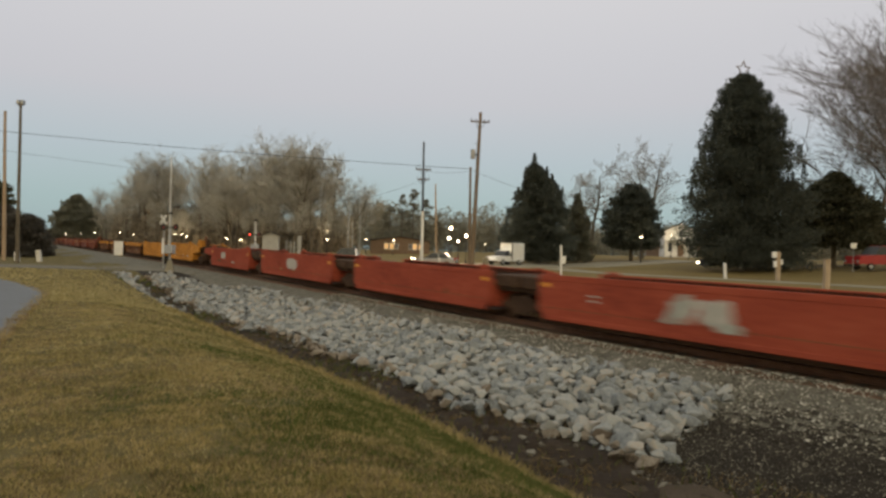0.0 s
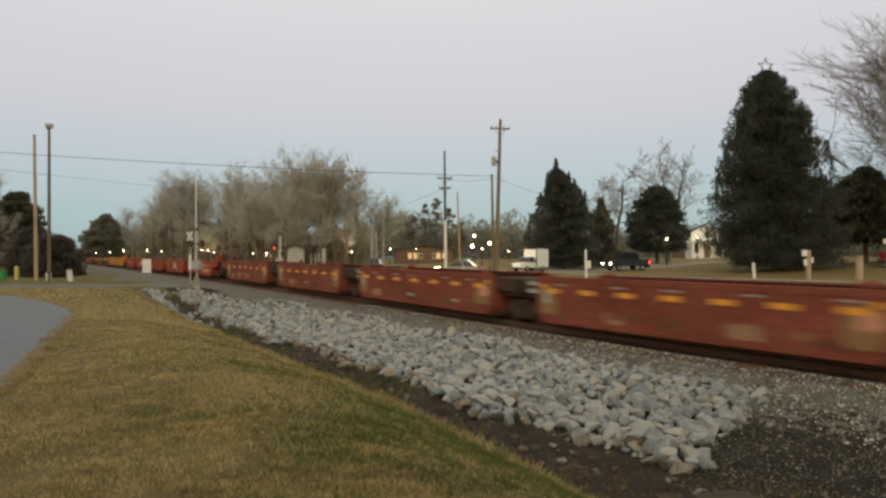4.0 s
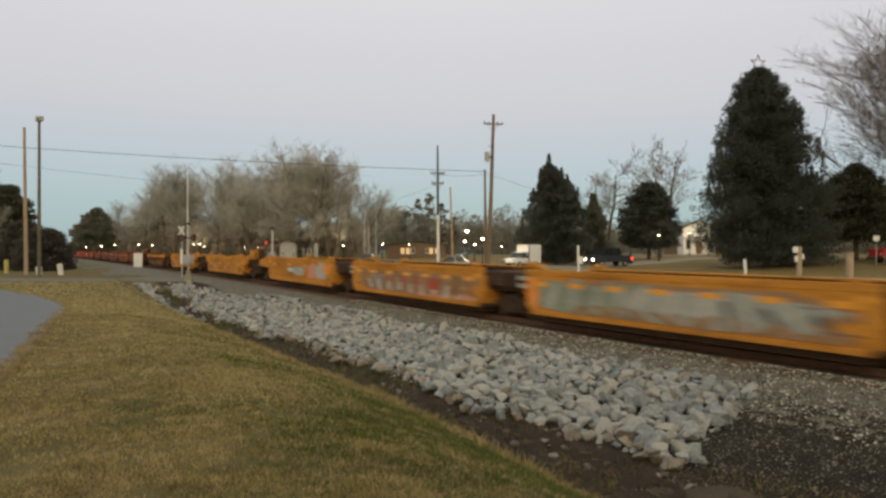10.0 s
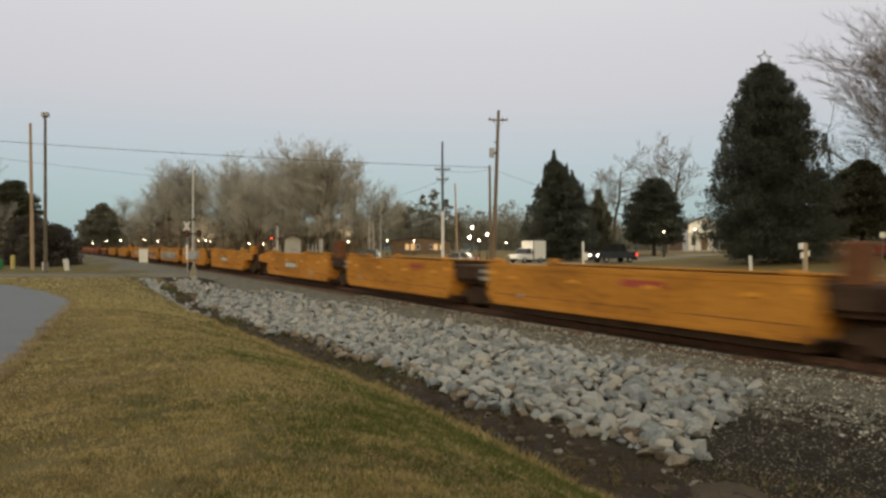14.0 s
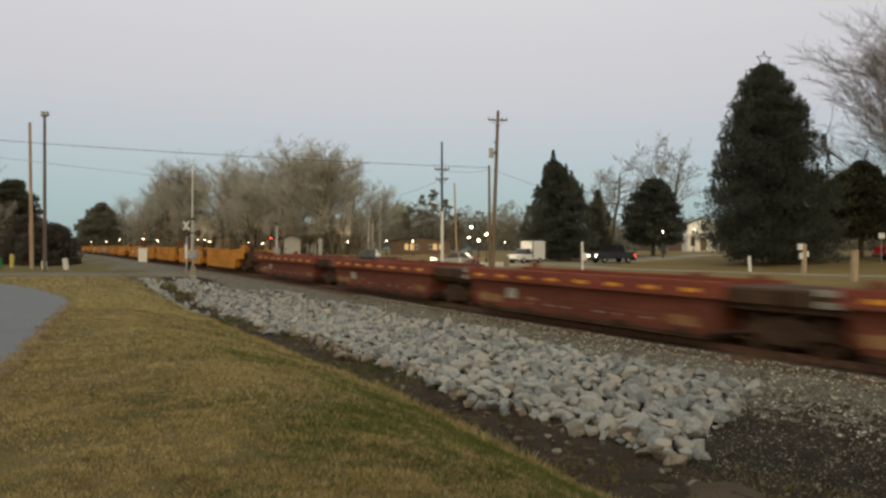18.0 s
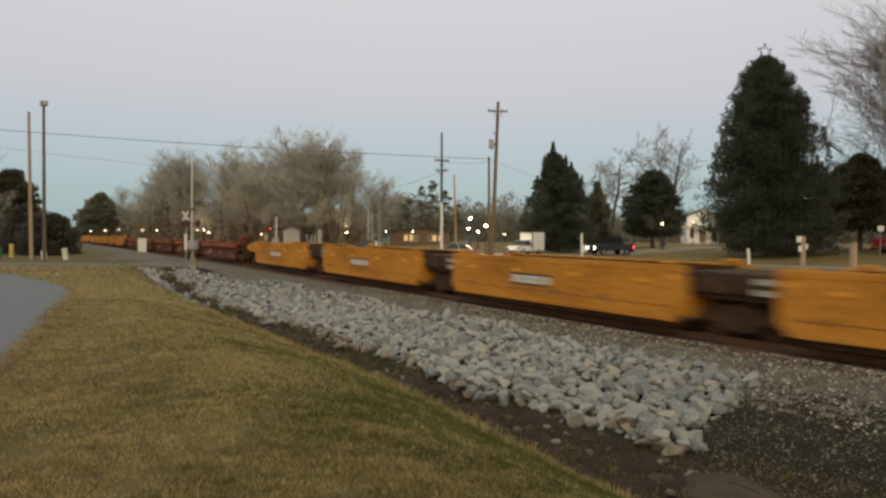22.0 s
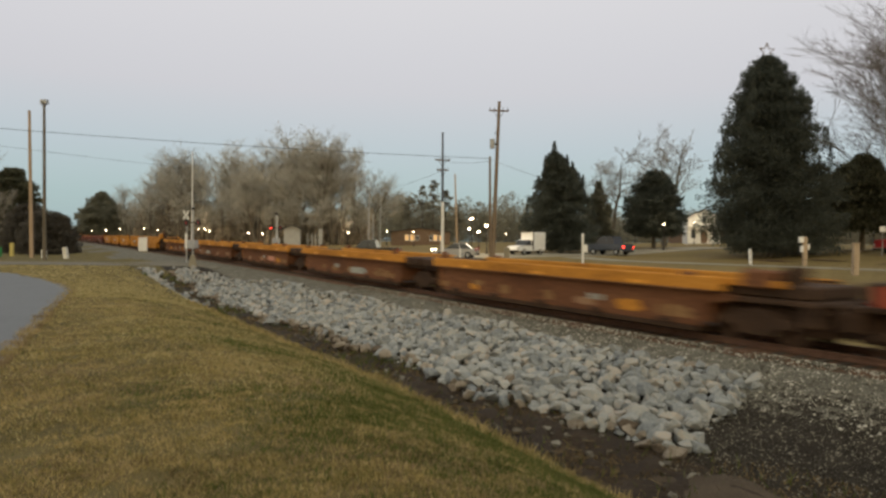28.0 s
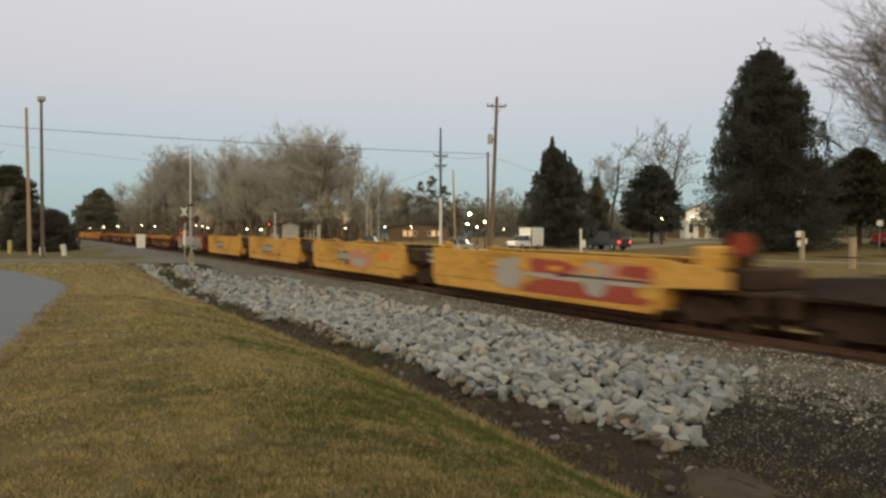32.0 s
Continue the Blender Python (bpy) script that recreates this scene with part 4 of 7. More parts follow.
def limb(rng, wood, twigs, p, d, ln, r, lev, kids, fine, bend=0.1, lift=0.07, wide=0.7):
    """A limb with its side limbs; the last ones are fine twigs."""
    last = lev == len(kids)
    if last:
        spike(*twigs, p, p + (d + Vector((0, 0, lift))).normalized() * ln, fine)
        return
    pts = [p]
    for i in range(3):
        d = (d + Vector((rng.gauss(0, bend), rng.gauss(0, bend), rng.gauss(0, bend * 0.5) + lift))).normalized()
        q = p + d * (ln / 3)
        if lev < 1:
            tube(*wood, p, q, r * (1 - 0.28 * i), r * (1 - 0.28 * (i + 1)), 4)
        else:
            tube(*twigs, p, q, max(fine, r * (1 - 0.28 * i)), max(fine, r * (1 - 0.28 * (i + 1))), 3)
        pts.append(q)
        p = q
    for k in range(kids[lev]):
        f = rng.uniform(0.15, 1.0) * 3
        i = min(2, int(f))
        a = rng.uniform(0, 6.283)
        side = Vector((math.cos(a), math.sin(a), rng.uniform(-0.3, 0.6))) * rng.uniform(wide * 0.6, wide * 1.3)
        limb(rng, wood, twigs, pts[i].lerp(pts[i + 1], f - i), (d + side).normalized(), ln * rng.uniform(0.36, 0.62), max(fine, r * 0.42), lev + 1, kids, fine, bend, lift, wide)


def tall_tree(seed, height, stems, clear=0.25, reach=0.27, up=(0.45, 1.25), kids=(6, 6, 4), fine=0.013, trunk=0.0125, bend=0.17, lift=0.035, wide=1.0, each=3):
    """A leafless tree: stems with rising limbs that end in a haze of twigs."""
    rng = random.Random(seed)
    wood, twigs = ([], []), ([], [])
    for s in range(stems):
        a = rng.uniform(0, 6.283)
        many = stems > 1
        p = Vector((math.cos(a), math.sin(a), 0)) * (0.5 * many) + Vector((0, 0, -0.3))
        d = Vector((math.cos(a) * 0.14 * many + rng.gauss(0, 0.03), math.sin(a) * 0.14 * many + rng.gauss(0, 0.03), 1)).normalized()
        h = height * rng.uniform(0.70, 0.85)
        r0 = height * trunk
        k = 9
        for i in range(k):
            d = (d + Vector((rng.gauss(0, 0.05), rng.gauss(0, 0.05), 0.03))).normalized()
            q = p + d * (h / k)
            ra, rb = r0 * (1 - 0.85 * i / k), r0 * (1 - 0.85 * (i + 1) / k)
            tube(*wood, p, q, ra, rb, 6)
            if i >= clear * k:
                for _ in range(each):
                    b = rng.uniform(0, 6.283)
                    dd = Vector((math.cos(b), math.sin(b), rng.uniform(*up))).normalized()
                    limb(rng, wood, twigs, p.lerp(q, rng.random()), dd, height * reach * rng.uniform(0.7, 1.25) * (1.2 - 0.65 * i / k), ra * 0.45, 0, kids, fine, bend, lift, wide)
            p = q
        limb(rng, wood, twigs, p, d, height * 0.16, rb, 1, kids, fine, bend, lift, wide)
    f = height / max(q[2] for q in twigs[0])
    for g in (wood, twigs):
        for i, q in enumerate(g[0]):
            g[0][i] = (q[0] * f, q[1] * f, q[2] * f if q[2] > 0 else q[2])
    return wood, twigs


def put_tall(name, seed, m, height, stems, label, key="twig", **kw):
    wood, twigs = tall_tree(seed, height, stems, **kw)
    t = empty(name, m, label, "tree")
    mesh_ob("trunk", *wood, M["bark"], t)
    tagged(mesh_ob("crown", *twigs, M[key], t), "haze of bare brown twigs", kind="stuff")
    return t


def put_bare(name, seed, m, height, spread, label, key="twig", **kw):
    wood, twigs = bare_tree(seed, height, spread, **kw)
    t = empty(name, m, label, "tree")
    mesh_ob("trunk", *wood, M["bark"], t)
    tagged(mesh_ob("crown", *twigs, M[key], t), "haze of bare brown twigs", kind="stuff")
    return t


def cards(rng, centres, normals, size, jitter=0.5):
    """Small ragged sprays: one four-sided leaf clump at each centre."""
    n = len(centres)
    d = normals + jitter * rng.randn(n, 3)
    d /= np.linalg.norm(d, axis=1)[:, None] + 1e-9
    a = np.cross(d, rng.randn(n, 3))
    a /= np.linalg.norm(a, axis=1)[:, None] + 1e-9
    s = size * rng.uniform(0.6, 1.4, n)[:, None]
    p0 = centres - d * s * 0.4
    p1 = centres + a * s * rng.uniform(0.25, 0.5, (n, 1))
    p2 = centres + d * s * rng.uniform(0.8, 1.2, (n, 1))
    p3 = centres - a * s * rng.uniform(0.25, 0.5, (n, 1)) + np.cross(d, a) * s * 0.2
    vs = np.stack([p0, p1, p2, p3], 1).reshape(-1, 3)
    fs = np.arange(4 * n).reshape(n, 4)
    return vs, fs


def evergreen(name, m, height, radius, profile, label, count, size, seed, key="needle", trunk=0.25, bare=0.06, holes=0.25, tips=0, lean=0.0, heart=4, spires=()):
    """profile: how wide the crown is at heights from 0 to 1."""
    rng = np.random.RandomState(seed)
    t = empty(name, m, label, "tree")
    bm = cy((0, 0, -0.3), (0, 0, height * 0.55), trunk, trunk * 0.5, 9)
    cyl(bm, (0, 0, height * 0.55), (0, 0, height * 0.95), trunk * 0.5, 0.03, 7)
    part("trunk", bm, M["bark"], t)
    # boughs as separate tufts give the uneven outline
    per = 150 if holes > 0.4 else 90
    nb = int(count / per)
    hz = bare + (1 - bare) * rng.rand(nb) ** 1.15
    az = rng.uniform(0, 6.283, nb)
    prof = np.interp(hz, np.linspace(0, 1, len(profile)), profile) * radius
    reach = prof * rng.uniform(0.6 - 0.15 * (holes > 0.4), 1.1, nb)
    reach *= 1 - holes * (rng.rand(nb) < 0.25)
    C, N = [], []
    for i in range(nb):
        k = per
        f = rng.rand(k) ** 0.7
        r = reach[i] * (0.35 + 0.65 * f)
        w = (0.10 * radius + 0.07 * reach[i]) * (1.1 - 0.6 * f)
        aa = az[i] + rng.randn(k) * w / np.maximum(r, 0.3)
        z = hz[i] * height - 0.06 * height * f * (prof[i] / radius) + rng.randn(k) * w * 0.42 + 0.03 * height * f ** 2
        C.append(np.stack([np.cos(aa) * r + lean * (z / height) ** 3, np.sin(aa) * r, z], -1))
        N.append(np.stack([np.cos(aa), np.sin(aa), np.full(k, 0.25)], -1))
    # separate leaders: x, y, foot, top, width
    for sx, sy, z0, z1, wd in spires:
        k = int(900 * (z1 - z0) / 3)
        f = rng.rand(k) ** 1.9
        tier = 0.55 + 0.45 * np.abs(np.sin(f * 9 + sx))
        b = rng.uniform(0, 6.283, k)
        q = wd * (1 - f ** 1.4) * tier * np.sqrt(rng.rand(k)) + 0.02
        C.append(np.stack([sx + np.cos(b) * q, sy + np.sin(b) * q, z0 + (z1 - z0) * f], -1))
        N.append(np.stack([np.cos(b), np.sin(b), np.full(k, 0.7)], -1))
    # upright plumes break the outline
    for i in range(tips):
        k = 140
        q = rng.uniform(0.3, 0.8)
        a = rng.uniform(0, 6.283)
        rr = np.interp(q, np.linspace(0, 1, len(profile)), profile) * radius * rng.uniform(0.65, 0.95)
        f = rng.rand(k)
        w = 0.05 * height * (1 - f) * rng.uniform(0.5, 1.0)
        b = rng.uniform(0, 6.283, k)
        C.append(np.stack([np.cos(a) * rr + np.cos(b) * w * rng.rand(k), np.sin(a) * rr + np.sin(b) * w * rng.rand(k), q * height + f * height * rng.uniform(0.07, 0.13)], -1))
        N.append(np.stack([np.cos(b) * 0.4, np.sin(b) * 0.4, np.ones(k)], -1))
    # the crown's dark heart and its tip
    k = count // heart
    hh = bare + (1 - bare) * rng.rand(k)
    pr = np.interp(hh, np.linspace(0, 1, len(profile)), profile) * radius * 0.7 * np.sqrt(rng.rand(k))
    aa = rng.uniform(0, 6.283, k)
    C.append(np.stack([np.cos(aa) * pr + lean * hh ** 3, np.sin(aa) * pr, hh * height], -1))
    N.append(np.stack([np.cos(aa), np.sin(aa), np.full(k, 0.4)], -1))
    vs, fs = cards(rng, np.concatenate(C), np.concatenate(N), size)
    vs[:, 2] = np.maximum(vs[:, 2], 0.05)
    tagged(mesh_ob("crown", vs, fs, M[key], t), kind="stuff")
    return t


def spot(x, y, rz=0.0, up=0.0):
    return pose(x, y, land_xy(x, y) + up, 0, 0, rz)


# ---- the bank, the gravel, the lawn ----
riprap()
loose_gravel()
LIP = lambda v: 5.6 + 0.75 * sstep(3, 14, v) + 0.9 * sstep(28, 54, v)
grass("lawn_grass", 760000, (0, 1, 0, 1), M["blade"], 0.014, 0.04, 1, "short dry winter lawn grass, straw and olive",
      lambda u, v, r: ~near_road(u, v) & (u < LIP(v) + 0.25 * r.rand(len(u))), (1.7, 36, -44, 58))
# Straw thins towards the camera: the view's darker lower edge put into colour.
grass("straw_grass", 280000, (0, 1, 0, 1), M["straw"], 0.016, 0.046, 13, "bleached straw-coloured grass thickening away from the camera",
      lambda u, v, r: ~near_road(u, v) & (u < LIP(v) + 0.25 * r.rand(len(u))) & (r.rand(len(u)) < np.clip((np.hypot(u, v) - 6.0 + 1.8 * np.sin(v * 1.1 - u) + np.sin(v * 2.7 + u * 2)) / 7, 0.06, 1)), (3.0, 36, -44, 58))
# Besides the real patches, extra green within 6 m paints the near lawn darker.
grass("green_grass", 330000, (0, 1, 0, 1), M["blade_green"], 0.018, 0.055, 2, "greener grass in patches towards the ditch and close to the camera",
      lambda u, v, r: ~near_road(u, v) & (u < LIP(v) + 0.2 * r.rand(len(u))) & (r.rand(len(u)) < np.clip((u - 0.6 - 0.10 * v + 1.5 * np.sin(v * 0.9 + u * 0.7) + 0.9 * np.sin(v * 2.1 - u * 1.7)) / 4.5 + np.clip((6.0 - np.hypot(u, v)) / 3, 0, 0.5) + 0.75 * np.clip((u - LIP(v) + 3.2) / 1.6, 0, 1) * np.clip((15 - v) / 6, 0, 1), 0.03, 1)), (3.0, 30, -33, 40))
grass("withered_grass", 260000, (0, 1, 0, 1), M["tan_blade"], 0.015, 0.045, 29, "withered tan grass lying in patches on the lawn",
      lambda u, v, r: ~near_road(u, v) & (u < LIP(v) - 0.3 * r.rand(len(u))) & (r.rand(len(u)) < np.clip(2.6 * (0.6 * patchy(u, v, 1.7, 41) + 0.4 * patchy(u, v, 0.5, 42) - 0.42) + 0.25 * np.clip(1.5 - u, 0, 1), 0, 1)), (2.5, 32, -40, 55))
# Tufts thickened near the camera, which also darkens the view's lower edge.
grass("dead_grass", 300000, (0, 1, 0, 1), M["dead_blade"], 0.014, 0.05, 71, "dead brown tufts scattered through the lawn",
      lambda u, v, r: ~near_road(u, v) & (u < LIP(v) - 0.1 * r.rand(len(u))) & (r.rand(len(u)) < np.clip(3.2 * (0.55 * patchy(u, v, 0.42, 72) + 0.45 * patchy(u, v, 1.3, 73) - 0.47), 0, 1) * np.clip(1.25 - np.hypot(u, v) / 16, 0.1, 1)), (1.8, 26, -44, 58))
for key, n, seed, label in (("blade", 110000, 51, "short dry lawn grass round about"), ("straw", 45000, 52, "bleached straw grass round about"), ("blade_green", 40000, 53, "greener grass round about"), ("tan_blade", 40000, 54, "withered tan grass round about")):
    grass("near_grass", 2 * n, (-9, 6, -9, 9), M[key], 0.018, 0.05, seed, label, lambda u, v, r: ~near_road(u, v) & (u < LIP(v)) & (np.hypot(u, v) < 9) & (u * ST + v * CT < 2.6 + 0.5 * r.rand(len(u)) + 0.55 * np.abs(u * CT - v * ST)))
for key, seed in (("blade", 83), ("tan_blade", 85)):
    grass("edge_grass", 420000, (0, 1, 0, 1), M[key], 0.055, 0.085, seed, "dry grass creeping over the broken edge of the asphalt", on_edge, (3.0, 46, 8, 60))
grass("verge_grass", 15000, (5.3, 6.9, 2, 32), M["blade"], 0.05, 0.17, 3, "long dry grass hanging over the ditch", lambda u, v, r: np.abs(u - LIP(v) - 0.05) < 0.3)
grass("bank_grass", 90000, (3.0, 6.5, -2, 13), M["blade_green"], 0.03, 0.09, 61, "longer green grass along the lip of the ditch",
      lambda u, v, r: (u < LIP(v) + 0.1) & (r.rand(len(u)) < np.clip((u - LIP(v) + 2.4) / 2.2, 0, 1) * (0.35 + 0.9 * patchy(u, v, 0.8, 62)) * np.clip((13 - v) / 7, 0, 1)))
grass("ditch_weeds", 9000, (7.2, 9.9, 3, 54), M["blade_green"], 0.05, 0.22, 6, "sparse weeds in the muddy ditch", lambda u, v, r: r.rand(len(u)) < 0.15 + 0.85 * (np.sin(v * 0.37 + 1) > 0.75))
grass("ditch_thatch", 80000, (5.9, 10.0, 2, 52), M["thatch"], 0.01, 0.07, 19, "dead brown thatch and leaf litter in the ditch", lambda u, v, r: (u > LIP(v) + 0.15 + 0.4 * r.rand(len(u))) & (r.rand(len(u)) < 0.45 + 0.5 * np.sin(v * 1.3 + u * 2)))
grass("far_grass", 40000, (-14, 7, 28, 58), M["straw"], 0.04, 0.10, 7, "dry grass up to the crossing", lambda u, v, r: ~near_road(u, v))


def ditch_litter():
    r = random.Random(5)
    spots = []
    for _ in range(420):
        v = 4 + 40 * r.random() ** 1.5
        u = LIP(v) + r.uniform(0.5, 3.0)
        x, y = uv(u, v)
        spots.append((x, y, float(land(u, v)) + 0.02, r.uniform(0.03, 0.10)))
    tagged(heap("ditch_stones", spots, M["mud_stone"], None, 12), "stray stones fallen into the ditch", "stone", kind="stuff")
    bm = bmesh.new()
    for _ in range(420):
        v = 3 + 34 * r.random() ** 1.4
        u = LIP(v) + r.uniform(0.3, 2.9)
        x, y = uv(u, v)
        z = float(land(u, v)) + 0.03
        a, ln = r.uniform(0, 6.28), r.uniform(0.1, 0.5)
        cyl(bm, (x, y, z), (x + math.cos(a) * ln, y + math.sin(a) * ln, z + r.uniform(-0.02, 0.10)), 0.007, 0.004, 3)
    tagged(part("ditch_twigs", bm, M["thatch"]), "broken twigs and roots lying in the mud", "twigs", kind="stuff")


ditch_litter()


def silt_patch():
    """A low smear of bare washed-out silt at the end of the ditch."""
    rr = random.Random(9)
    verts, faces, n = [], [], 26
    for ring, q in enumerate((0.0, 0.35, 0.65, 0.88, 1.0)):
        for i in range(n):
            a = 6.283 * i / n
            w = q * (1 + 0.18 * math.sin(3 * a + 1) + 0.08 * math.sin(7 * a) + rr.uniform(-0.04, 0.04))
            u, v = 8.55 + 0.6 * w * math.cos(a), 6.3 + 1.25 * w * math.sin(a)
            verts.append((*uv(u, v), float(land(u, v)) + 0.07 * (1 - q * q) - 0.05 * (ring == 4)))
    for k in range(4):
        for i in range(n):
            faces.append((k * n + i, k * n + (i + 1) % n, (k + 1) * n + (i + 1) % n, (k + 1) * n + i))
    tagged(mesh_ob("silt", verts, faces, M["silt"], smooth=True), "smear of bare brown silt at the end of the ditch", "ground", kind="structure")


silt_patch()


# ---- trees ----
CONE = [0.84, 0.95, 0.99, 0.97, 0.91, 0.82, 0.72, 0.63, 0.54, 0.43, 0.14]
big = evergreen("christmas_tree", spot(32.75, 70), 19.5, 6.9, CONE, "huge dark cedar with a wire star on its tip", 190000, 0.16, 5, holes=0.6, tips=60, lean=-0.6, heart=22)
evergreen("cedar_tree", spot(14.7, 88) @ Matrix.Diagonal((1.14, 1.14, 1.12, 1)), 11.2, 4.5, [0.7, 0.86, 0.95, 0.97, 0.93, 0.84, 0.73, 0.6, 0.45, 0.29, 0.1], "tall dark cedar with several ragged tips", 70000, 0.16, 9, holes=0.55, tips=40, heart=9, lean=-0.7,
          spires=[(-0.8, -0.3, 8.0, 12.5, 1.15), (-1.75, -0.4, 7.8, 10.9, 0.6), (0.55, -0.5, 7.8, 10.9, 0.6), (1.2, -0.2, 7.2, 10.2, 0.5), (1.9, -0.4, 5.6, 9.0, 0.6), (-2.5, -0.3, 5.4, 8.6, 0.6)])
evergreen("cedar_tree", spot(20.6, 93), 9.0, 2.7, [0.8, 1, 0.9, 0.75, 0.55, 0.3, 0.05], "smaller thin cedar beside the tall one", 9000, 0.3, 10, "pine", tips=10)
evergreen("round_tree", spot(28.6, 95), 10.3, 4.1, [0.3, 0.6, 0.92, 1.0, 1.0, 0.98, 0.92, 0.8, 0.58, 0.25], "round-headed dark evergreen tree with a short bare trunk", 46000, 0.22, 12, "needle", 0.3, 0.2, 0.15)
evergreen("broad_tree", spot(45.0, 75), 9.8, 6.3, [0.85, 1.0, 1.0, 0.95, 0.85, 0.7, 0.45, 0.1], "broad dark evergreen beside the parking area", 40000, 0.27, 14, "leaf", 0.3, 0.26)
evergreen("hedge_bush", spot(-49.5, 87), 5.1, 3.6, [0.95, 1.0, 1.0, 0.97, 0.9, 0.75, 0.4], "dense dark bush behind the crossing", 34000, 0.19, 15, "bush", 0.15, 0.0, 0.1)
evergreen("hedge_bush", spot(-55, 92), 6.3, 3.6, [0.95, 1.0, 1.0, 0.95, 0.85, 0.65, 0.3], "dense dark bush behind the poles", 34000, 0.19, 16, "bush", 0.15, 0.0, 0.1)
evergreen("oak_tree", spot(-86, 138), 15.0, 6.5, [0.5, 0.8, 1.0, 1.0, 0.9, 0.7, 0.3], "dark leafy tree beyond the crossing", 30000, 0.36, 17, "leaf")
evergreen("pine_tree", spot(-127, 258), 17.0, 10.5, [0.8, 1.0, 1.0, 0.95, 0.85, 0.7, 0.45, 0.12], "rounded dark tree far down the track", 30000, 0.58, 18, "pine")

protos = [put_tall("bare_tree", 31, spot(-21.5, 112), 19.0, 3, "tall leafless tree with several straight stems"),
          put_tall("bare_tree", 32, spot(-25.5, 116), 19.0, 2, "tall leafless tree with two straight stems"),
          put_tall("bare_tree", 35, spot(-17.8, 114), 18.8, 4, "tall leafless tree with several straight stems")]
rng = random.Random(77)
for x, y, top in ((-86.3, 190, 15.9), (-77.2, 182, 19.3), (-64.9, 165, 21.6), (-56.3, 156, 22.1), (-48.6, 150, 21.4), (-42.6, 146, 18.5), (-33.9, 132, 18.3), (-28.1, 124, 19.5),
                  (-15.8, 122, 17.8), (-58.5, 172, 19.4), (-83.1, 205, 18.1), (-22.3, 128, 18.5), (-27.8, 132, 18.5), (-94.1, 215, 15.9), (-50.8, 165, 18.4), (-57.1, 150, 10.3),
                  (-48.8, 140, 8.6), (-43.6, 138, 9.3), (-36.3, 130, 9.8), (-29.6, 118, 8.2), (-24.5, 112, 8.6), (-19.7, 108, 7.9), (-16.4, 110, 8.7), (-13.6, 116, 7.6),
                  (-71.0, 170, 9.9), (-82.5, 185, 9.5), (-60.5, 160, 18.6), (-45.5, 152, 18.0), (-38.8, 142, 16.6), (-31.5, 128, 16.0),
                  (-19.2, 118, 17.5), (-71.5, 176, 18.6), (-91.0, 208, 16.2), (-40.5, 136, 14.5), (-34.0, 126, 14.0), (-27.0, 120, 15.0), (-21.0, 116, 15.0), (-66.0, 172, 17.0)):
    p = rng.choice(protos)
    s = (top * 1.02 + 1.5 - land_xy(x, y)) / 17.1
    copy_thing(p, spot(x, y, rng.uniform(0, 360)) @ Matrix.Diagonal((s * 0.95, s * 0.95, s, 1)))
put_bare("bare_tree", 41, spot(-12.4, 132), 14.5, 0.8, "slender leafless tree beside the grove", levels=5, dense=4, twig=0.018)
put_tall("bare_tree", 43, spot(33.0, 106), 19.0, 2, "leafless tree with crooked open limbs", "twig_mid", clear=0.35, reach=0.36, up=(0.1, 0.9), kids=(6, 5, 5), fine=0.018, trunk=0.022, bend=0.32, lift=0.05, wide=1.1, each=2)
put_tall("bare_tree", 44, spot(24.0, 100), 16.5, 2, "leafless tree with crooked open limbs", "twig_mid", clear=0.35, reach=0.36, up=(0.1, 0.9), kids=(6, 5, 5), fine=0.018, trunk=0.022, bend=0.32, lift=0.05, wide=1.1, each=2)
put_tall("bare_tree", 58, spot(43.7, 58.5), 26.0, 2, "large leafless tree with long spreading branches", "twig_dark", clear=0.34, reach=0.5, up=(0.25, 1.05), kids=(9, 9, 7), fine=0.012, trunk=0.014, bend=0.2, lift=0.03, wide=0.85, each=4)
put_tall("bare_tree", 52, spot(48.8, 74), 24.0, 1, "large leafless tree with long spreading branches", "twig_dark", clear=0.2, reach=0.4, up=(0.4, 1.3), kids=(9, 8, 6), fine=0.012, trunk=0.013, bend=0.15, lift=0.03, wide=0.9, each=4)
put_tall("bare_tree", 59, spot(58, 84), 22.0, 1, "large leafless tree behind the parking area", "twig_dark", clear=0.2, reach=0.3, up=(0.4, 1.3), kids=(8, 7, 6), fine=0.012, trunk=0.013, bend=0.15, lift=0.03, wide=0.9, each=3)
put_bare("bare_tree", 53, spot(-84, 125), 19.0, 1.1, "leafless tree beyond the crossing", levels=5, dense=4, twig=0.02)


def hazed_far_woods():
    r = np.random.RandomState(8)
    C, N = [], []
    for i in range(330):
        x = -330 + 760 * (i + r.rand()) / 330
        y = 255 + 60 * r.rand()
        u, v = to_uv(x, y)
        if 5 < u < 29:
            continue
        h = r.uniform(10.0, 17.0) * (1.28 if -40 < x < 70 else 1.0)
        w = r.uniform(4, 8)
        k = 1300
        d = r.randn(k, 3)
        d /= np.linalg.norm(d, axis=1)[:, None]
        rad = r.rand(k, 1) ** 0.4
        C.append(np.array([x, y, 1.3 + h * 0.52]) + d * rad * np.array([w, w * 0.7, h * 0.52]))
        N.append(d)
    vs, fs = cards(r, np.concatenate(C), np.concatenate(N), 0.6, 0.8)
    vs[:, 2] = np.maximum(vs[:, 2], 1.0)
    tagged(mesh_ob("woods", vs, fs, M["woods"]), "far belt of mixed winter woods, paled for haze", "woods", kind="stuff")


hazed_far_woods()


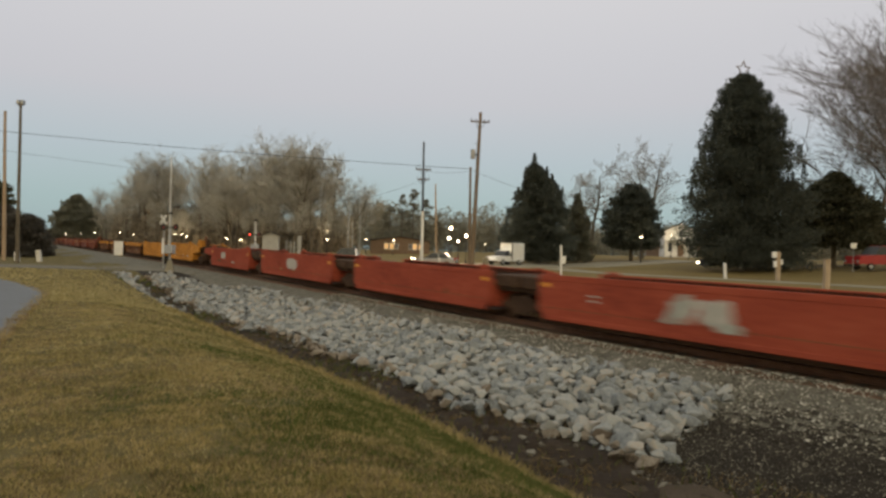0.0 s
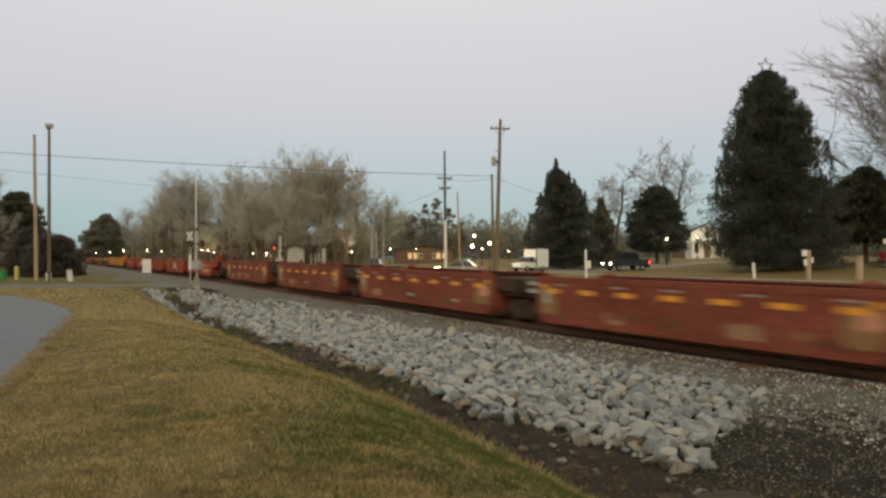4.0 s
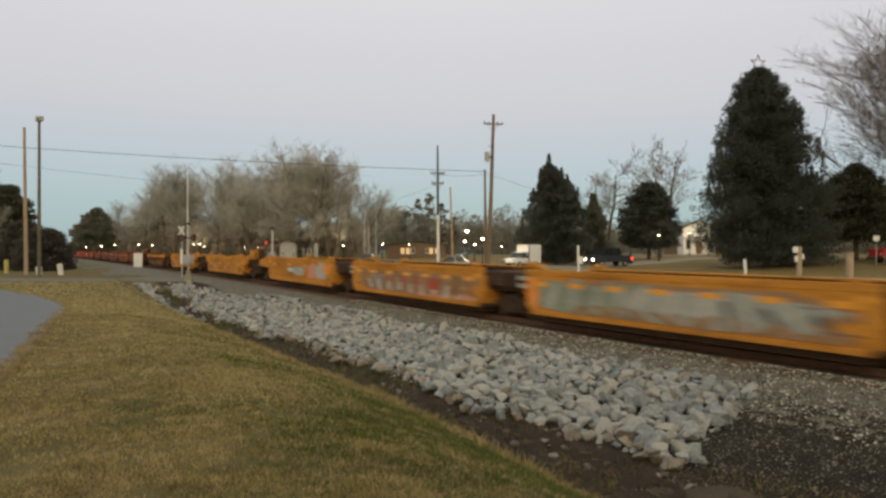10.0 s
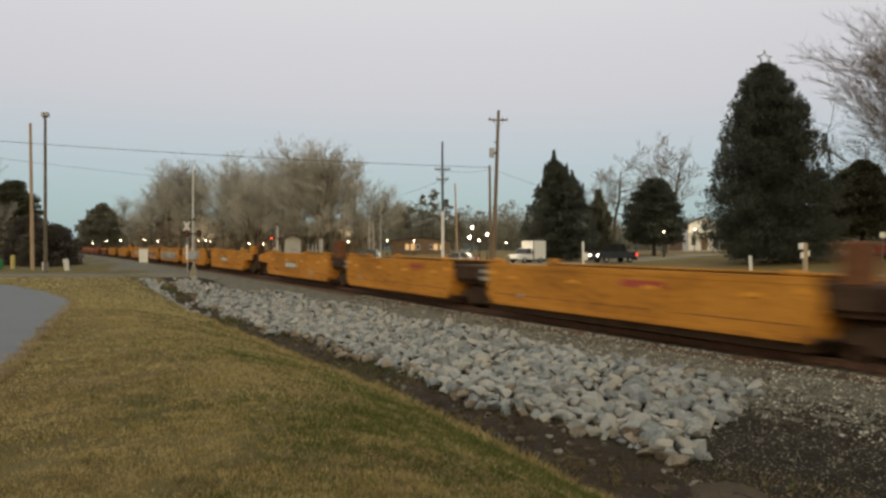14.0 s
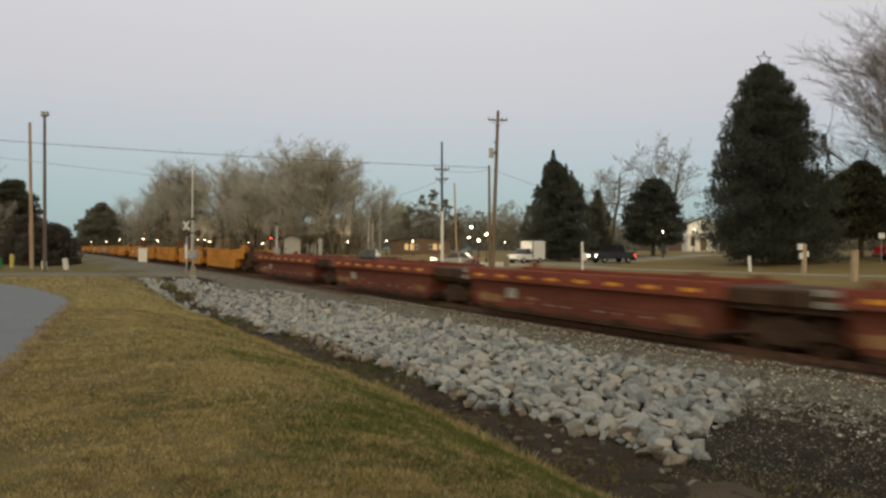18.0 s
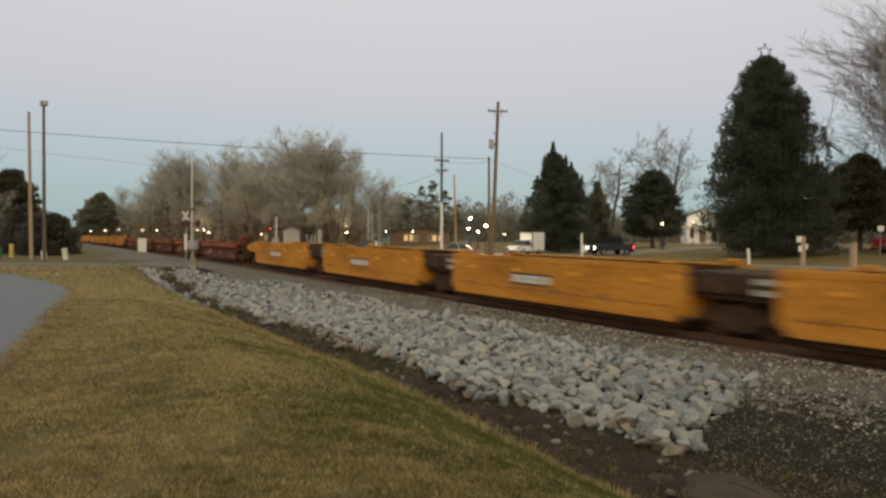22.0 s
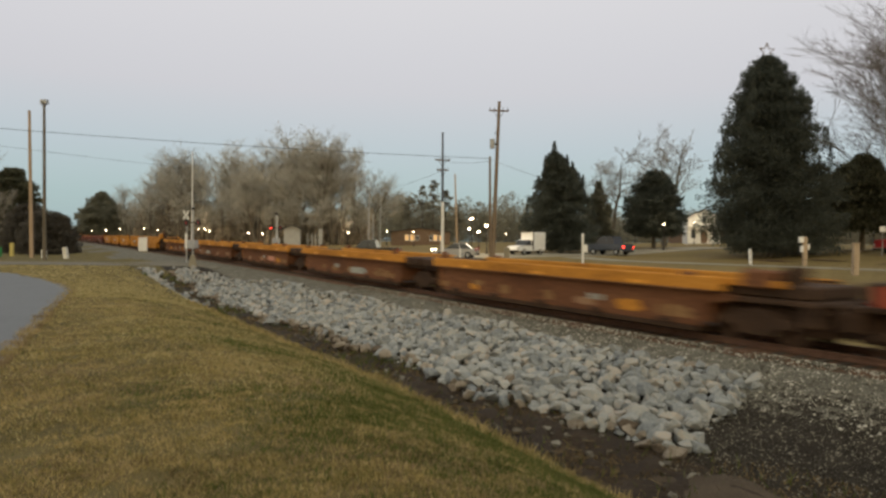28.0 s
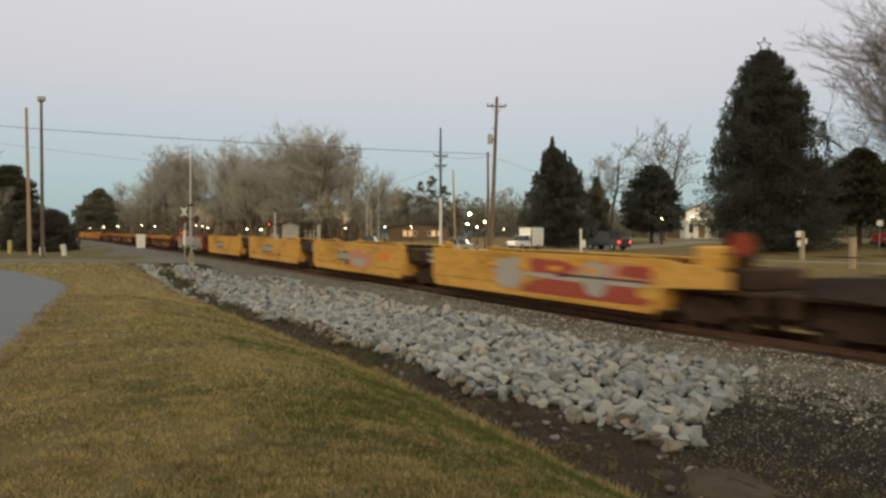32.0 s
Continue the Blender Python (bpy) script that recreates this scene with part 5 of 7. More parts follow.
def scrub():
    """Brown brush and saplings under the grove."""
    r = np.random.RandomState(18)
    C, N = [], []
    for i in range(210):
        f = r.rand()
        y = 178 - 62 * f + r.uniform(-6, 14)
        x = -72 + 57 * f + r.uniform(-4, 4)
        h, w = r.uniform(2.0, 11.0) * (1.0 - 0.3 * f), r.uniform(1.5, 3.5)
        k = 420
        q = r.rand(k)
        a = r.uniform(0, 6.283, k)
        rad = w * np.sqrt(r.rand(k)) * (1.0 - 0.55 * q)
        C.append(np.stack([x + np.cos(a) * rad, y + np.sin(a) * rad, 1.0 + h * q], -1))
        N.append(np.stack([np.cos(a) * 0.35, np.sin(a) * 0.35, np.ones(k)], -1))
    vs, fs = cards(r, np.concatenate(C), np.concatenate(N), 0.5, 0.35)
    tagged(mesh_ob("scrub", vs, fs, M["scrub"]), "brown winter brush and saplings under the grove", "brush", kind="stuff")


scrub()
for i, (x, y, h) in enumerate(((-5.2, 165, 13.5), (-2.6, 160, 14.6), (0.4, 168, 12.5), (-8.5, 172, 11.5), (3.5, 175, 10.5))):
    evergreen("pine_tree", spot(x, y), h, 2.9, [0.3, 0.5, 0.7, 0.95, 1.0, 0.95, 0.8, 0.6, 0.25], "tall pine behind the brick shop, paled for haze", 4200, 0.27, 60 + i, "woods", 0.2, 0.3, 0.5, heart=9)


def star():
    """A five-pointed outline of bent wire on the tip of the big tree."""
    s = empty("tree_star", pose(32.2, 70, land_xy(33, 70) + 19.5, 0, 0, 12) @ Matrix.Diagonal((1.12, 1.12, 1.12, 1)), "wire outline star on the tip of the cedar", "star")
    pts = []
    for i in range(10):
        a, r = math.pi / 2 + i * math.pi / 5, 0.78 if i % 2 == 0 else 0.32
        pts.append(Vector((math.cos(a) * r, 0, 0.95 + math.sin(a) * r)))
    for a, b in zip(pts, pts[1:] + pts[:1]):
        part("bar", cy(a, b, 0.045, seg=5), M["pole"], s)
    part("stem", cy((0.3, 0, -0.8), (0.05, 0, 0.45), 0.03, seg=5), M["pole"], s)


star()


# ---- poles and wires ----
def utility_pole(x, y, top, lean, label, key="pole", arms=(), white=0.0, r=0.16):
    z = land_xy(x, y)
    p = empty("utility_pole", pose(x, y, z), label, "utility pole")
    h = top - z
    ax, ay = lean
    at = lambda q: (ax * q / h, ay * q / h, q)
    lo = white if white else 0.0
    part("shaft", cy(at(lo if lo else -0.4), at(h), r * (1 - 0.3 * lo / h), r * 0.62, 10), M[key], p)
    if white:
        part("sleeve", cy((0, 0, -0.4), at(white), r * 1.06, r * 0.95, 10), M["white"], p, "white-painted lower half")
    for q, half, rz in arms:
        c = Vector(at(q))
        d = Vector((math.cos(rz), math.sin(rz), 0)) * half
        bm = cy(c - d, c + d, 0.07, 0.07, 4)
        arm = part("crossarm", bm, M["pole"], p)
        for s in (-0.92, -0.45, 0.45, 0.92):
            part("insulator", cy(c + d * s + Vector((0, 0, 0.05)), c + d * s + Vector((0, 0, 0.26)), 0.045, 0.03, 6), M["dark_steel"], arm)
        for s in (-0.6, 0.6):
            part("brace", cy(c + d * s, c + Vector((0, 0, -0.7)), 0.02, 0.02, 4), M["dark_steel"], arm)
    return p


pt = utility_pole(4.2, 60, 14.9, (0.45, 0), "tall weathered wooden utility pole with one crossarm and a transformer", "pole", [(13.2, 0.85, 0.15)], r=0.2)
part("transformer", cy((-0.13, -0.12, 9.95), (-0.13, -0.12, 10.75), 0.21, 0.21, 12), M["steel"], pt, "grey transformer can")
part("bracket", bx(-0.1, 0.36, -0.16, -0.06, 10.25, 10.4), M["dark_steel"], pt)
part("fuse_arm", cy((0.0, -0.1, 11.3), (0.36, -0.1, 11.2), 0.03, 0.03, 5), M["dark_steel"], pt)
utility_pole(4.4, 66, 10.9, (-0.12, 0), "shorter wooden utility pole beside the tall one", "pole", [], r=0.16)
utility_pole(-0.15, 70, 13.8, (-0.08, 0), "dark utility pole with two crossarms and a white lower half", "car_dark", [(9.9, 0.75, 0.2), (8.9, 0.6, 0.1)], 5.7, r=0.15)
utility_pole(1.7, 90, 11.6, (-0.35, 0), "bare leaning wooden pole", "pole_light", [], r=0.15)
utility_pole(-7.6, 70, 7.6, (0.05, 0), "thin pale pole beside the street", "steel", [], r=0.09)
utility_pole(-9.4, 92, 6.4, (0.0, 0), "thin pale pole by the grove", "steel", [], r=0.09)
utility_pole(-8.9, 97, 9.6, (0.0, 0), "thin pale pole by the grove", "steel", [], r=0.09)
utility_pole(-41.5, 70, 15.6, (-0.3, 0), "tall bleached wooden pole behind the bush", "pole_light", [], r=0.2)
pl = utility_pole(-35.6, 62, 14.9, (-0.1, 0), "tall grey pole with floodlights on top", "bark", [], r=0.17)
ph = 14.9 - land_xy(-35.6, 62)
part("yoke", bx(-0.36, 0.16, -0.05, 0.05, ph - 0.28, ph - 0.18, 0.01), M["dark_steel"], pl)
for dx, dy in ((-0.27, -0.06), (0.07, -0.06), (-0.27, 0.14), (0.07, 0.14)):
    part("floodlight", prism([(dx - 0.12, ph - 0.17), (dx + 0.12, ph - 0.17), (dx + 0.09, ph + 0.2), (dx - 0.09, ph + 0.2)], dy - 0.1, dy + 0.1, "y"), M["steel"], pl, "small grey floodlight")


def wire(name, p0, p1, sag, r, label, n=28):
    c = bpy.data.curves.new(name, "CURVE")
    c.dimensions, c.bevel_depth, c.bevel_resolution = "3D", r, 0
    s = c.splines.new("POLY")
    s.points.add(n - 1)
    for i in range(n):
        f = i / (n - 1)
        q = Vector(p0).lerp(Vector(p1), f)
        s.points[i].co = (q.x, q.y, q.z - sag * 4 * f * (1 - f), 1)
    c.materials.append(M["wire"])
    return tagged(new(name, c), label, "wire")


wire("overhead_wire", (-84, 56, 15.9), (4.4, 66, 10.7), 0.9, 0.022, "heavy dark overhead wire between the poles")
wire("overhead_wire", (-84, 54, 16.9), (-30, 85, 11.4), 0.6, 0.014, "thin overhead wire sagging to the crossing")
wire("overhead_wire", (4.4, 66, 10.5), (-0.15, 70, 10.9), 0.2, 0.013, "thin overhead wire between the poles")
wire("overhead_wire", (-0.15, 70, 10.0), (-14, 110, 10.5), 0.6, 0.014, "thin overhead wire running to the grove")
wire("overhead_wire", (4.4, 66, 10.6), (30, 108, 10.0), 0.8, 0.015, "thin overhead wire crossing behind the cedar")


# ---- street lamps ----
def street_lamp(x, y, top, far, watts=0):
    z = land_xy(x, y)
    p = empty("street_lamp", pose(x, y, z), "lit globe street lamp on a dark post", "street lamp", "street lamps")
    h = max(1.6, top + y * (0.008 if x < -40 else 0.005 if x < 4 else 0) - z)
    bm = cy((0, 0, -0.1), (0, 0, 0.5), 0.14, 0.09, 8)
    cyl(bm, (0, 0, 0.45), (0, 0, h - 0.2), 0.05, 0.04, 8)
    part("post", bm, M["dark_steel"], p)
    part("collar", cy((0, 0, h - 0.32), (0, 0, h - 0.18), 0.11, 0.13, 8), M["dark_steel"], p)
    bm = bmesh.new()
    bmesh.ops.create_uvsphere(bm, u_segments=12, v_segments=8, radius=(0.05 + y * 0.0003 if far else 0.07 + y * 0.0004), matrix=Matrix.Translation((0, 0, h)))
    part("globe", bm, M["lamp_far" if far else "lamp"], p, "glowing warm white globe")
    if watts:
        bulb = new("bulb", bpy.data.lights.new("bulb", "POINT"))
        bulb.data.energy, bulb.data.color, bulb.data.shadow_soft_size = watts, (1.0, 0.78, 0.48), 0.3
        bulb.location, bulb.parent = (0, 0, h + 0.45), p


BULBS = {(3.0, 76.0): 500, (4.9, 80.0): 400, (3.6, 100.0): 400, (28.4, 90.0): 150, (40.6, 113.0): 450, (-9.9, 120.0): 250, (-15.0, 108.3): 180, (-31.6, 121.2): 250, (-47.2, 137.1): 300, (-5.7, 130.0): 300}
for x, y, top, far in ((-90.7, 194.5, 4.34, True), (-79.8, 178.8, 4.20, True), (-73.6, 170.3, 4.26, True), (-66.1, 160.3, 3.90, True), (-51.4, 141.9, 3.75, True), (-49.3, 139.4, 3.96, True),
                       (-47.2, 137.1, 3.94, True), (-45.6, 135.3, 3.48, True), (-34.9, 124.3, 3.61, True), (-31.6, 121.2, 3.49, True), (-15.0, 108.3, 3.74, True), (-18.2, 160.0, 3.90, True),
                       (-9.9, 120.0, 4.06, True), (-9.6, 150.0, 3.70, True), (-5.7, 130.0, 4.18, True), (3.0, 76.0, 5.01, False), (3.6, 100.0, 4.31, False), (5.0, 100.0, 4.39, False),
                       (4.9, 80.0, 4.68, False), (40.6, 113.0, 6.46, True), (28.4, 90.0, 5.4, True), (30.7, 130.0, 4.71, True), (35.7, 130.0, 4.92, True), (15.1, 170.0, 5.09, True),
                       (-28.2, 118.3, 4.43, True), (-124.5, 245.6, 4.00, True), (-104.9, 215.7, 4.18, True)):
    street_lamp(x, y, top, far, BULBS.get((x, y), 0))


# ---- crossing signals, cabinet, posts ----
def crossbuck(s, h):
    for a in (-45, 45):
        bm = bx(-0.56, 0.56, -0.012, 0.012, -0.1, 0.1)
        bmesh.ops.transform(bm, matrix=Matrix.Translation((0, -0.1, h - 0.45)) @ Matrix.Rotation(radians(a), 4, "Y"), verts=bm.verts)
        part("crossbuck_board", bm, M["white"], s)


def crossing_signal(m, h, label, side, lamp=3.0, lit=True, buck=True, arm=9.2):
    s = empty("crossing_signal", m, label, "crossing signal", "crossing signals")
    part("mast", cy((0, 0, 0.3), (0, 0, h), 0.085, 0.07, 10), M["steel"], s)
    part("base", cy((0, 0, -0.2), (0, 0, 0.95), 0.52, 0.2, 4), M["road"], s, "pale flared concrete base")
    if buck:
        crossbuck(s, h)
    part("light_bar", bx(-0.75, 0.75, -0.05, 0.05, lamp - 0.05, lamp + 0.05), M["dark_steel"], s)
    for x in (-0.7, 0.7):
        d = part("signal_disc", cy((x, -0.10, lamp), (x, -0.06, lamp), 0.28, 0.28, 16), M["dark_steel"], s)
        part("lens", cy((x, -0.13, lamp), (x, -0.10, lamp), 0.09, 0.09, 12), M["signal_red" if lit and x < 0 else "car_red"], d, "red lens")
    part("gate_machine", bx(-0.42, 0.42, -0.22, 0.22, 1.45, 2.15, 0.03), M["steel"], s)
    part("bell", cy((0, 0, h), (0, 0, h + 0.18), 0.14, 0.1, 10), M["dark_steel"], s)
    part("gate_arm", prism([(-0.05, 1.4), (0.05, 1.4), (0.03, arm), (-0.03, arm)], -0.12 * side - 0.03, -0.12 * side + 0.03, "x"), M["white"], s, "raised white gate arm")
    part("counterweight", bx(-0.46, -0.34, -0.2, 0.2, 0.6, 1.25, 0.02), M["dark_steel"], s)
    return s


crossing_signal(spot(-20.2, 56, -30), 4.6, "grey level crossing mast with discs, box and raised gate", 1, 3.55, False, False)
cs = empty("crossbuck_sign", spot(-24.4, 66, -30), "white crossbuck on a thin steel mast beside the track", "road sign")
part("mast", cy((0, 0, -0.2), (0, 0, 4.9), 0.07, 0.06, 8), M["steel"], cs)
crossbuck(cs, 4.95)
part("sign_plate", bx(-0.16, 0.16, -0.1, -0.075, 1.3, 2.75, 0.005), M["white"], cs)
s2 = crossing_signal(spot(-17.6, 73, -35), 4.6, "far level crossing mast with lit red lamps", -1, 3.2, True, False, 4.4)
cab = empty("relay_cabinet", spot(-36.8, 85, 20), "white steel relay cabinet beside the track", "cabinet")
part("body", bx(-0.48, 0.48, -0.4, 0.4, 0.12, 1.75, 0.02), M["white"], cab)
part("plinth", bx(-0.55, 0.55, -0.47, 0.47, -0.1, 0.13), M["road"], cab)
part("lid", bx(-0.53, 0.53, -0.45, 0.45, 1.752, 1.82, 0.02), M["white"], cab)
part("door", bx(-0.42, 0.42, -0.425, -0.402, 0.2, 1.68, 0.008), M["white"], cab)


def marker_post(x, y, h, w, key, label, lean=(0, 0), cap=""):
    p = empty("marker_post", spot(x, y) @ pose(0, 0, 0, lean[0], lean[1], 0), label, "post")
    part("shaft", bx(-w, w, -w, w, -0.25, h, min(0.03, w * 0.3)), M[key], p)
    if cap:
        part("cap", bx(-w * 1.15, w * 1.15, -w * 1.15, w * 1.15, h, h + 0.05, 0.01), M[cap], p)
    return p


marker_post(-40.2, 70, 0.85, 0.2, "white", "short white post by the crossing", (0, -4))
marker_post(-38.0, 70, 1.15, 0.2, "plate_white", "leaning pale marker post by the crossing", (0, -9))
marker_post(-46.6, 75, 1.45, 0.17, "yellow_plastic", "yellow plastic marker post beyond the road")
fl = marker_post(9.9, 49.5, 2.55, 0.075, "white", "tall slim white marker post with a bracket", (0, -1))
part("bracket", bx(0.08, 0.34, -0.05, 0.05, 1.2, 1.75, 0.02), M["white"], fl)
marker_post(24.2, 41, 1.85, 0.16, "post", "stout pale timber post beside the street", (0, 1), "post")
marker_post(26.2, 59.5, 1.35, 0.11, "white", "short white post beside the street", (0, -3))
mp = marker_post(29.0, 56, 2.35, 0.16, "post", "timber service post with white meter boxes")
part("meter_box", bx(-0.5, -0.17, -0.2, 0.1, 1.85, 2.35, 0.03), M["white"], mp)
part("meter_box", bx(-0.36, -0.17, -0.2, 0.1, 1.1, 1.6, 0.03), M["white"], mp)
part("meter_box", bx(0.17, 0.33, -0.2, 0.1, 1.3, 1.75, 0.03), M["white"], mp)
marker_post(1.65, 70, 1.05, 0.1, "white", "white bollard by the street")
marker_post(6.5, 72, 1.1, 0.28, "road", "low pale concrete pier at the foot of the pole")
sg = marker_post(40.4, 64.2, 2.75, 0.03, "steel", "small street sign on a steel post")
part("sign_plate", bx(-0.3, 0.3, -0.045, -0.032, 2.25, 2.75, 0.005), M["white"], sg)
gb = empty("wheelie_bin", spot(-45.0, 70), "green plastic bin beyond the road", "bin")
part("bin_body", bx(-0.32, 0.32, -0.35, 0.35, 0.08, 1.0, 0.04), M["green_plastic"], gb)
part("bin_lid", bx(-0.35, 0.35, -0.38, 0.38, 1.0, 1.06, 0.02), M["green_plastic"], gb)


# ---- cars ----
def car(name, m, length, width, height, paint, label, shape, lights=(False, False)):
    """shape: the side outline as fractions of length and height; the cabin sits on it."""
    c = empty(name, m, label, "car")
    L, W, H = length, width, height
    low, cabin = shape
    bm = prism([(a * L - L / 2, b * H) for a, b in low], -W / 2, W / 2, "x")
    es = [e for e in bm.edges if abs(e.verts[0].co.x - e.verts[1].co.x) < 1e-6]
    bmesh.ops.bevel(bm, geom=es, offset=0.06, segments=2, affect="EDGES")
    part("body", bm, M[paint], c)
    bm = bmesh.new()
    rows = []
    for s in (-1, 1):
        rows.append([bm.verts.new((s * (W / 2 - 0.06 - (0.17 if b > 0.8 else 0.0)), a * L - L / 2, b * H)) for a, b in cabin])
    k = len(cabin)
    bm.faces.new(rows[0])
    bm.faces.new(rows[1][::-1])
    for i in range(k):
        bm.faces.new((rows[0][i], rows[1][i], rows[1][(i + 1) % k], rows[0][(i + 1) % k]))
    part("cabin_glass", bm, M["car_glass"], c, "dark glazed cabin")
    ys = [a for a, b in cabin if b > 0.8]
    part("roof", bx(-W / 2 + 0.22, W / 2 - 0.22, min(ys) * L - L / 2 - 0.03, max(ys) * L - L / 2 + 0.03, H * 0.975, H, 0.02), M[paint], c)
    mid = (min(ys) + max(ys)) / 2 * L - L / 2
    for s in (-1, 1):
        part("door_pillar", bx(s * (W / 2 - 0.13) - 0.035, s * (W / 2 - 0.13) + 0.035, mid - 0.05, mid + 0.05, H * 0.5, H * 0.96), M[paint], c)
        for a in (0.19, 0.80):
            w = part("wheel", cy((s * (W / 2 - 0.2), a * L - L / 2, 0.34), (s * (W / 2 + 0.01), a * L - L / 2, 0.34), 0.34, 0.34, 18), M["tyre"], c)
            part("rim", cy((s * (W / 2), a * L - L / 2, 0.34), (s * (W / 2 + 0.02), a * L - L / 2, 0.34), 0.2, 0.2, 12), M["steel"], w)
        part("headlight", bx(s * (W / 2 - 0.2) - 0.14, s * (W / 2 - 0.2) + 0.14, L / 2 - 0.05, L / 2 + 0.04, 0.7, 0.92, 0.03), M["headlight" if lights[0] else "steel"], c)
        part("taillight", bx(s * (W / 2 - 0.09) - 0.11, s * (W / 2 - 0.09) + 0.11, -L / 2 - 0.03, -L / 2 + 0.16, 0.76, 1.06, 0.02), M["taillight" if lights[1] else "car_red"], c)
    part("bumper", bx(-W / 2 + 0.05, W / 2 - 0.05, L / 2 - 0.04, L / 2 + 0.08, 0.32, 0.52, 0.03), M["dark_steel"], c)
    part("bumper", bx(-W / 2 + 0.05, W / 2 - 0.05, -L / 2 - 0.08, -L / 2 + 0.04, 0.32, 0.52, 0.03), M["dark_steel"], c)
    return c


SEDAN = ([(0, 0.2), (0.0, 0.6), (0.15, 0.64), (0.7, 0.62), (0.98, 0.5), (1.0, 0.2)], [(0.10, 0.6), (0.25, 0.97), (0.52, 0.99), (0.72, 0.6)])
CREW = ([(0, 0.24), (0.0, 0.6), (0.3, 0.6), (0.72, 0.6), (0.98, 0.55), (1.0, 0.24)], [(0.26, 0.58), (0.30, 0.97), (0.62, 0.99), (0.76, 0.58)])
PICKUP = ([(0, 0.24), (0.0, 0.62), (0.4, 0.62), (0.72, 0.62), (0.98, 0.55), (1.0, 0.24)], [(0.37, 0.6), (0.40, 0.97), (0.62, 0.99), (0.74, 0.6)])

suv_z = land_xy(17.0, 82) + 0.05
suv = car("pickup_truck", pose(28, 82, suv_z, 0, 0, 109), 5.2, 2.1, 2.15, "car_dark", "dark blue crew-cab pickup with its lamps lit", CREW, (True, True))
car("pickup_truck", spot(-7.2, 68.5, 84), 5.8, 2.0, 1.9, "car_black", "black pickup truck with its lamps lit, waiting by the crossing", PICKUP, (True, False))
car("sedan", spot(1.2, 71.5, 78), 4.6, 1.85, 1.5, "car_silver", "silver saloon car waiting on the street with its lamps lit", SEDAN, (True, False))
car("pickup_truck", spot(44.0, 65.5, 95), 6.3, 2.1, 2.35, "car_red", "red pickup truck parked under the trees", PICKUP)
coupe = car("sedan", pose(62, 84, land_xy(45, 84), 0, 0, 96), 4.6, 1.85, 1.5, "car_silver", "silver saloon car rolling along the far drive with lamps lit", SEDAN, (True, False))
wt_ = car("service_truck", spot(9.5, 80.5, 133) @ Matrix.Diagonal((0.95, 0.95, 0.95, 1)), 4.9, 1.95, 1.75, "car_white", "white service truck with a tall box body", PICKUP)
part("box_body", bx(-1.0, 1.0, -2.5, -0.2, 0.6, 2.7, 0.04), M["car_white"], wt_, "tall white box body")
part("shutter", bx(-1.025, -1.002, -2.2, -0.6, 0.9, 2.4, 0.01), M["white"], wt_)
part("ladder_rack", bx(-0.8, 0.8, -2.4, 0.2, 2.74, 2.8, 0.01), M["dark_steel"], wt_)
part("rear_post", bx(-1.05, -0.98, -0.2, -0.08, 0.6, 2.75, 0.01), M["dark_steel"], wt_)


# ---- houses ----
def house(name, m, w, d, h, ridge, wall, label, windows, lit=(), door=True):
    """A gabled house, gable to the front (-y)."""
    b = empty(name, m, label, "house")
    bm = prism([(-w / 2, -0.3), (w / 2, -0.3), (w / 2, h), (0, ridge), (-w / 2, h)], -d / 2, d / 2, "y")
    part("wall", bm, M[wall], b)
    for s in (-1, 1):
        sl = math.hypot(w / 2 + 0.3, (ridge - h) * (w / 2 + 0.3) / (w / 2))
        a = math.atan2(ridge - h, w / 2)
        bm = bx(0, sl, -d / 2 - 0.35, d / 2 + 0.35, 0.02, 0.16)
        rot = Matrix.Translation((0, 0, ridge)) @ (Matrix.Rotation(a, 4, "Y") if s > 0 else Matrix.Rotation(math.pi, 4, "Z") @ Matrix.Rotation(a, 4, "Y"))
        bmesh.ops.transform(bm, matrix=rot, verts=bm.verts)
        part("roof", bm, M["roof"], b)
    for i, (x, z, ww, hh) in enumerate(windows):
        f = part("window", bx(x - ww / 2 - 0.08, x + ww / 2 + 0.08, -d / 2 - 0.06, -d / 2 - 0.003, z - hh / 2 - 0.08, z + hh / 2 + 0.08), M["white"], b)
        part("pane", bx(x - ww / 2, x + ww / 2, -d / 2 - 0.085, -d / 2 - 0.062, z - hh / 2, z + hh / 2), M["window_lit" if i in lit else "glass"], f, "warmly lit pane" if i in lit else "")
        part("sill", bx(x - ww / 2 - 0.12, x + ww / 2 + 0.12, -d / 2 - 0.14, -d / 2 - 0.062, z - hh / 2 - 0.14, z - hh / 2 - 0.082), M["white"], f)
    if door:
        part("door", bx(-0.5, 0.5, -d / 2 - 0.07, -d / 2 - 0.004, 0.05, 2.1), M["brick"], b)
    return b


cottage = house("white_house", spot(45.0, 122, -14), 5.4, 9, 4.3, 5.7, "white", "white clapboard gabled house lit by a street lamp", [(-1.7, 1.6, 0.7, 1.5), (1.7, 1.6, 0.7, 1.5), (0, 4.0, 0.7, 1.0)])
part("porch_roof", bx(-2.6, 2.6, -6.1, -4.6, 2.75, 2.95, 0.02), M["white"], cottage, "flat white porch roof")
for x in (-2.45, -0.85, 0.85, 2.45):
    part("column", bx(x - 0.11, x + 0.11, -6.0, -5.78, 0.0, 2.745, 0.015), M["white"], cottage)
part("porch_floor", bx(-2.6, 2.6, -6.15, -4.51, -0.4, 0.0), M["grey_paint"], cottage)
house("white_house", spot(-39, 150, 10), 5.5, 8, 2.7, 4.2, "white", "small white gabled house lit by lamps", [(-1.6, 1.4, 0.8, 1.2), (1.6, 1.4, 0.8, 1.2)])
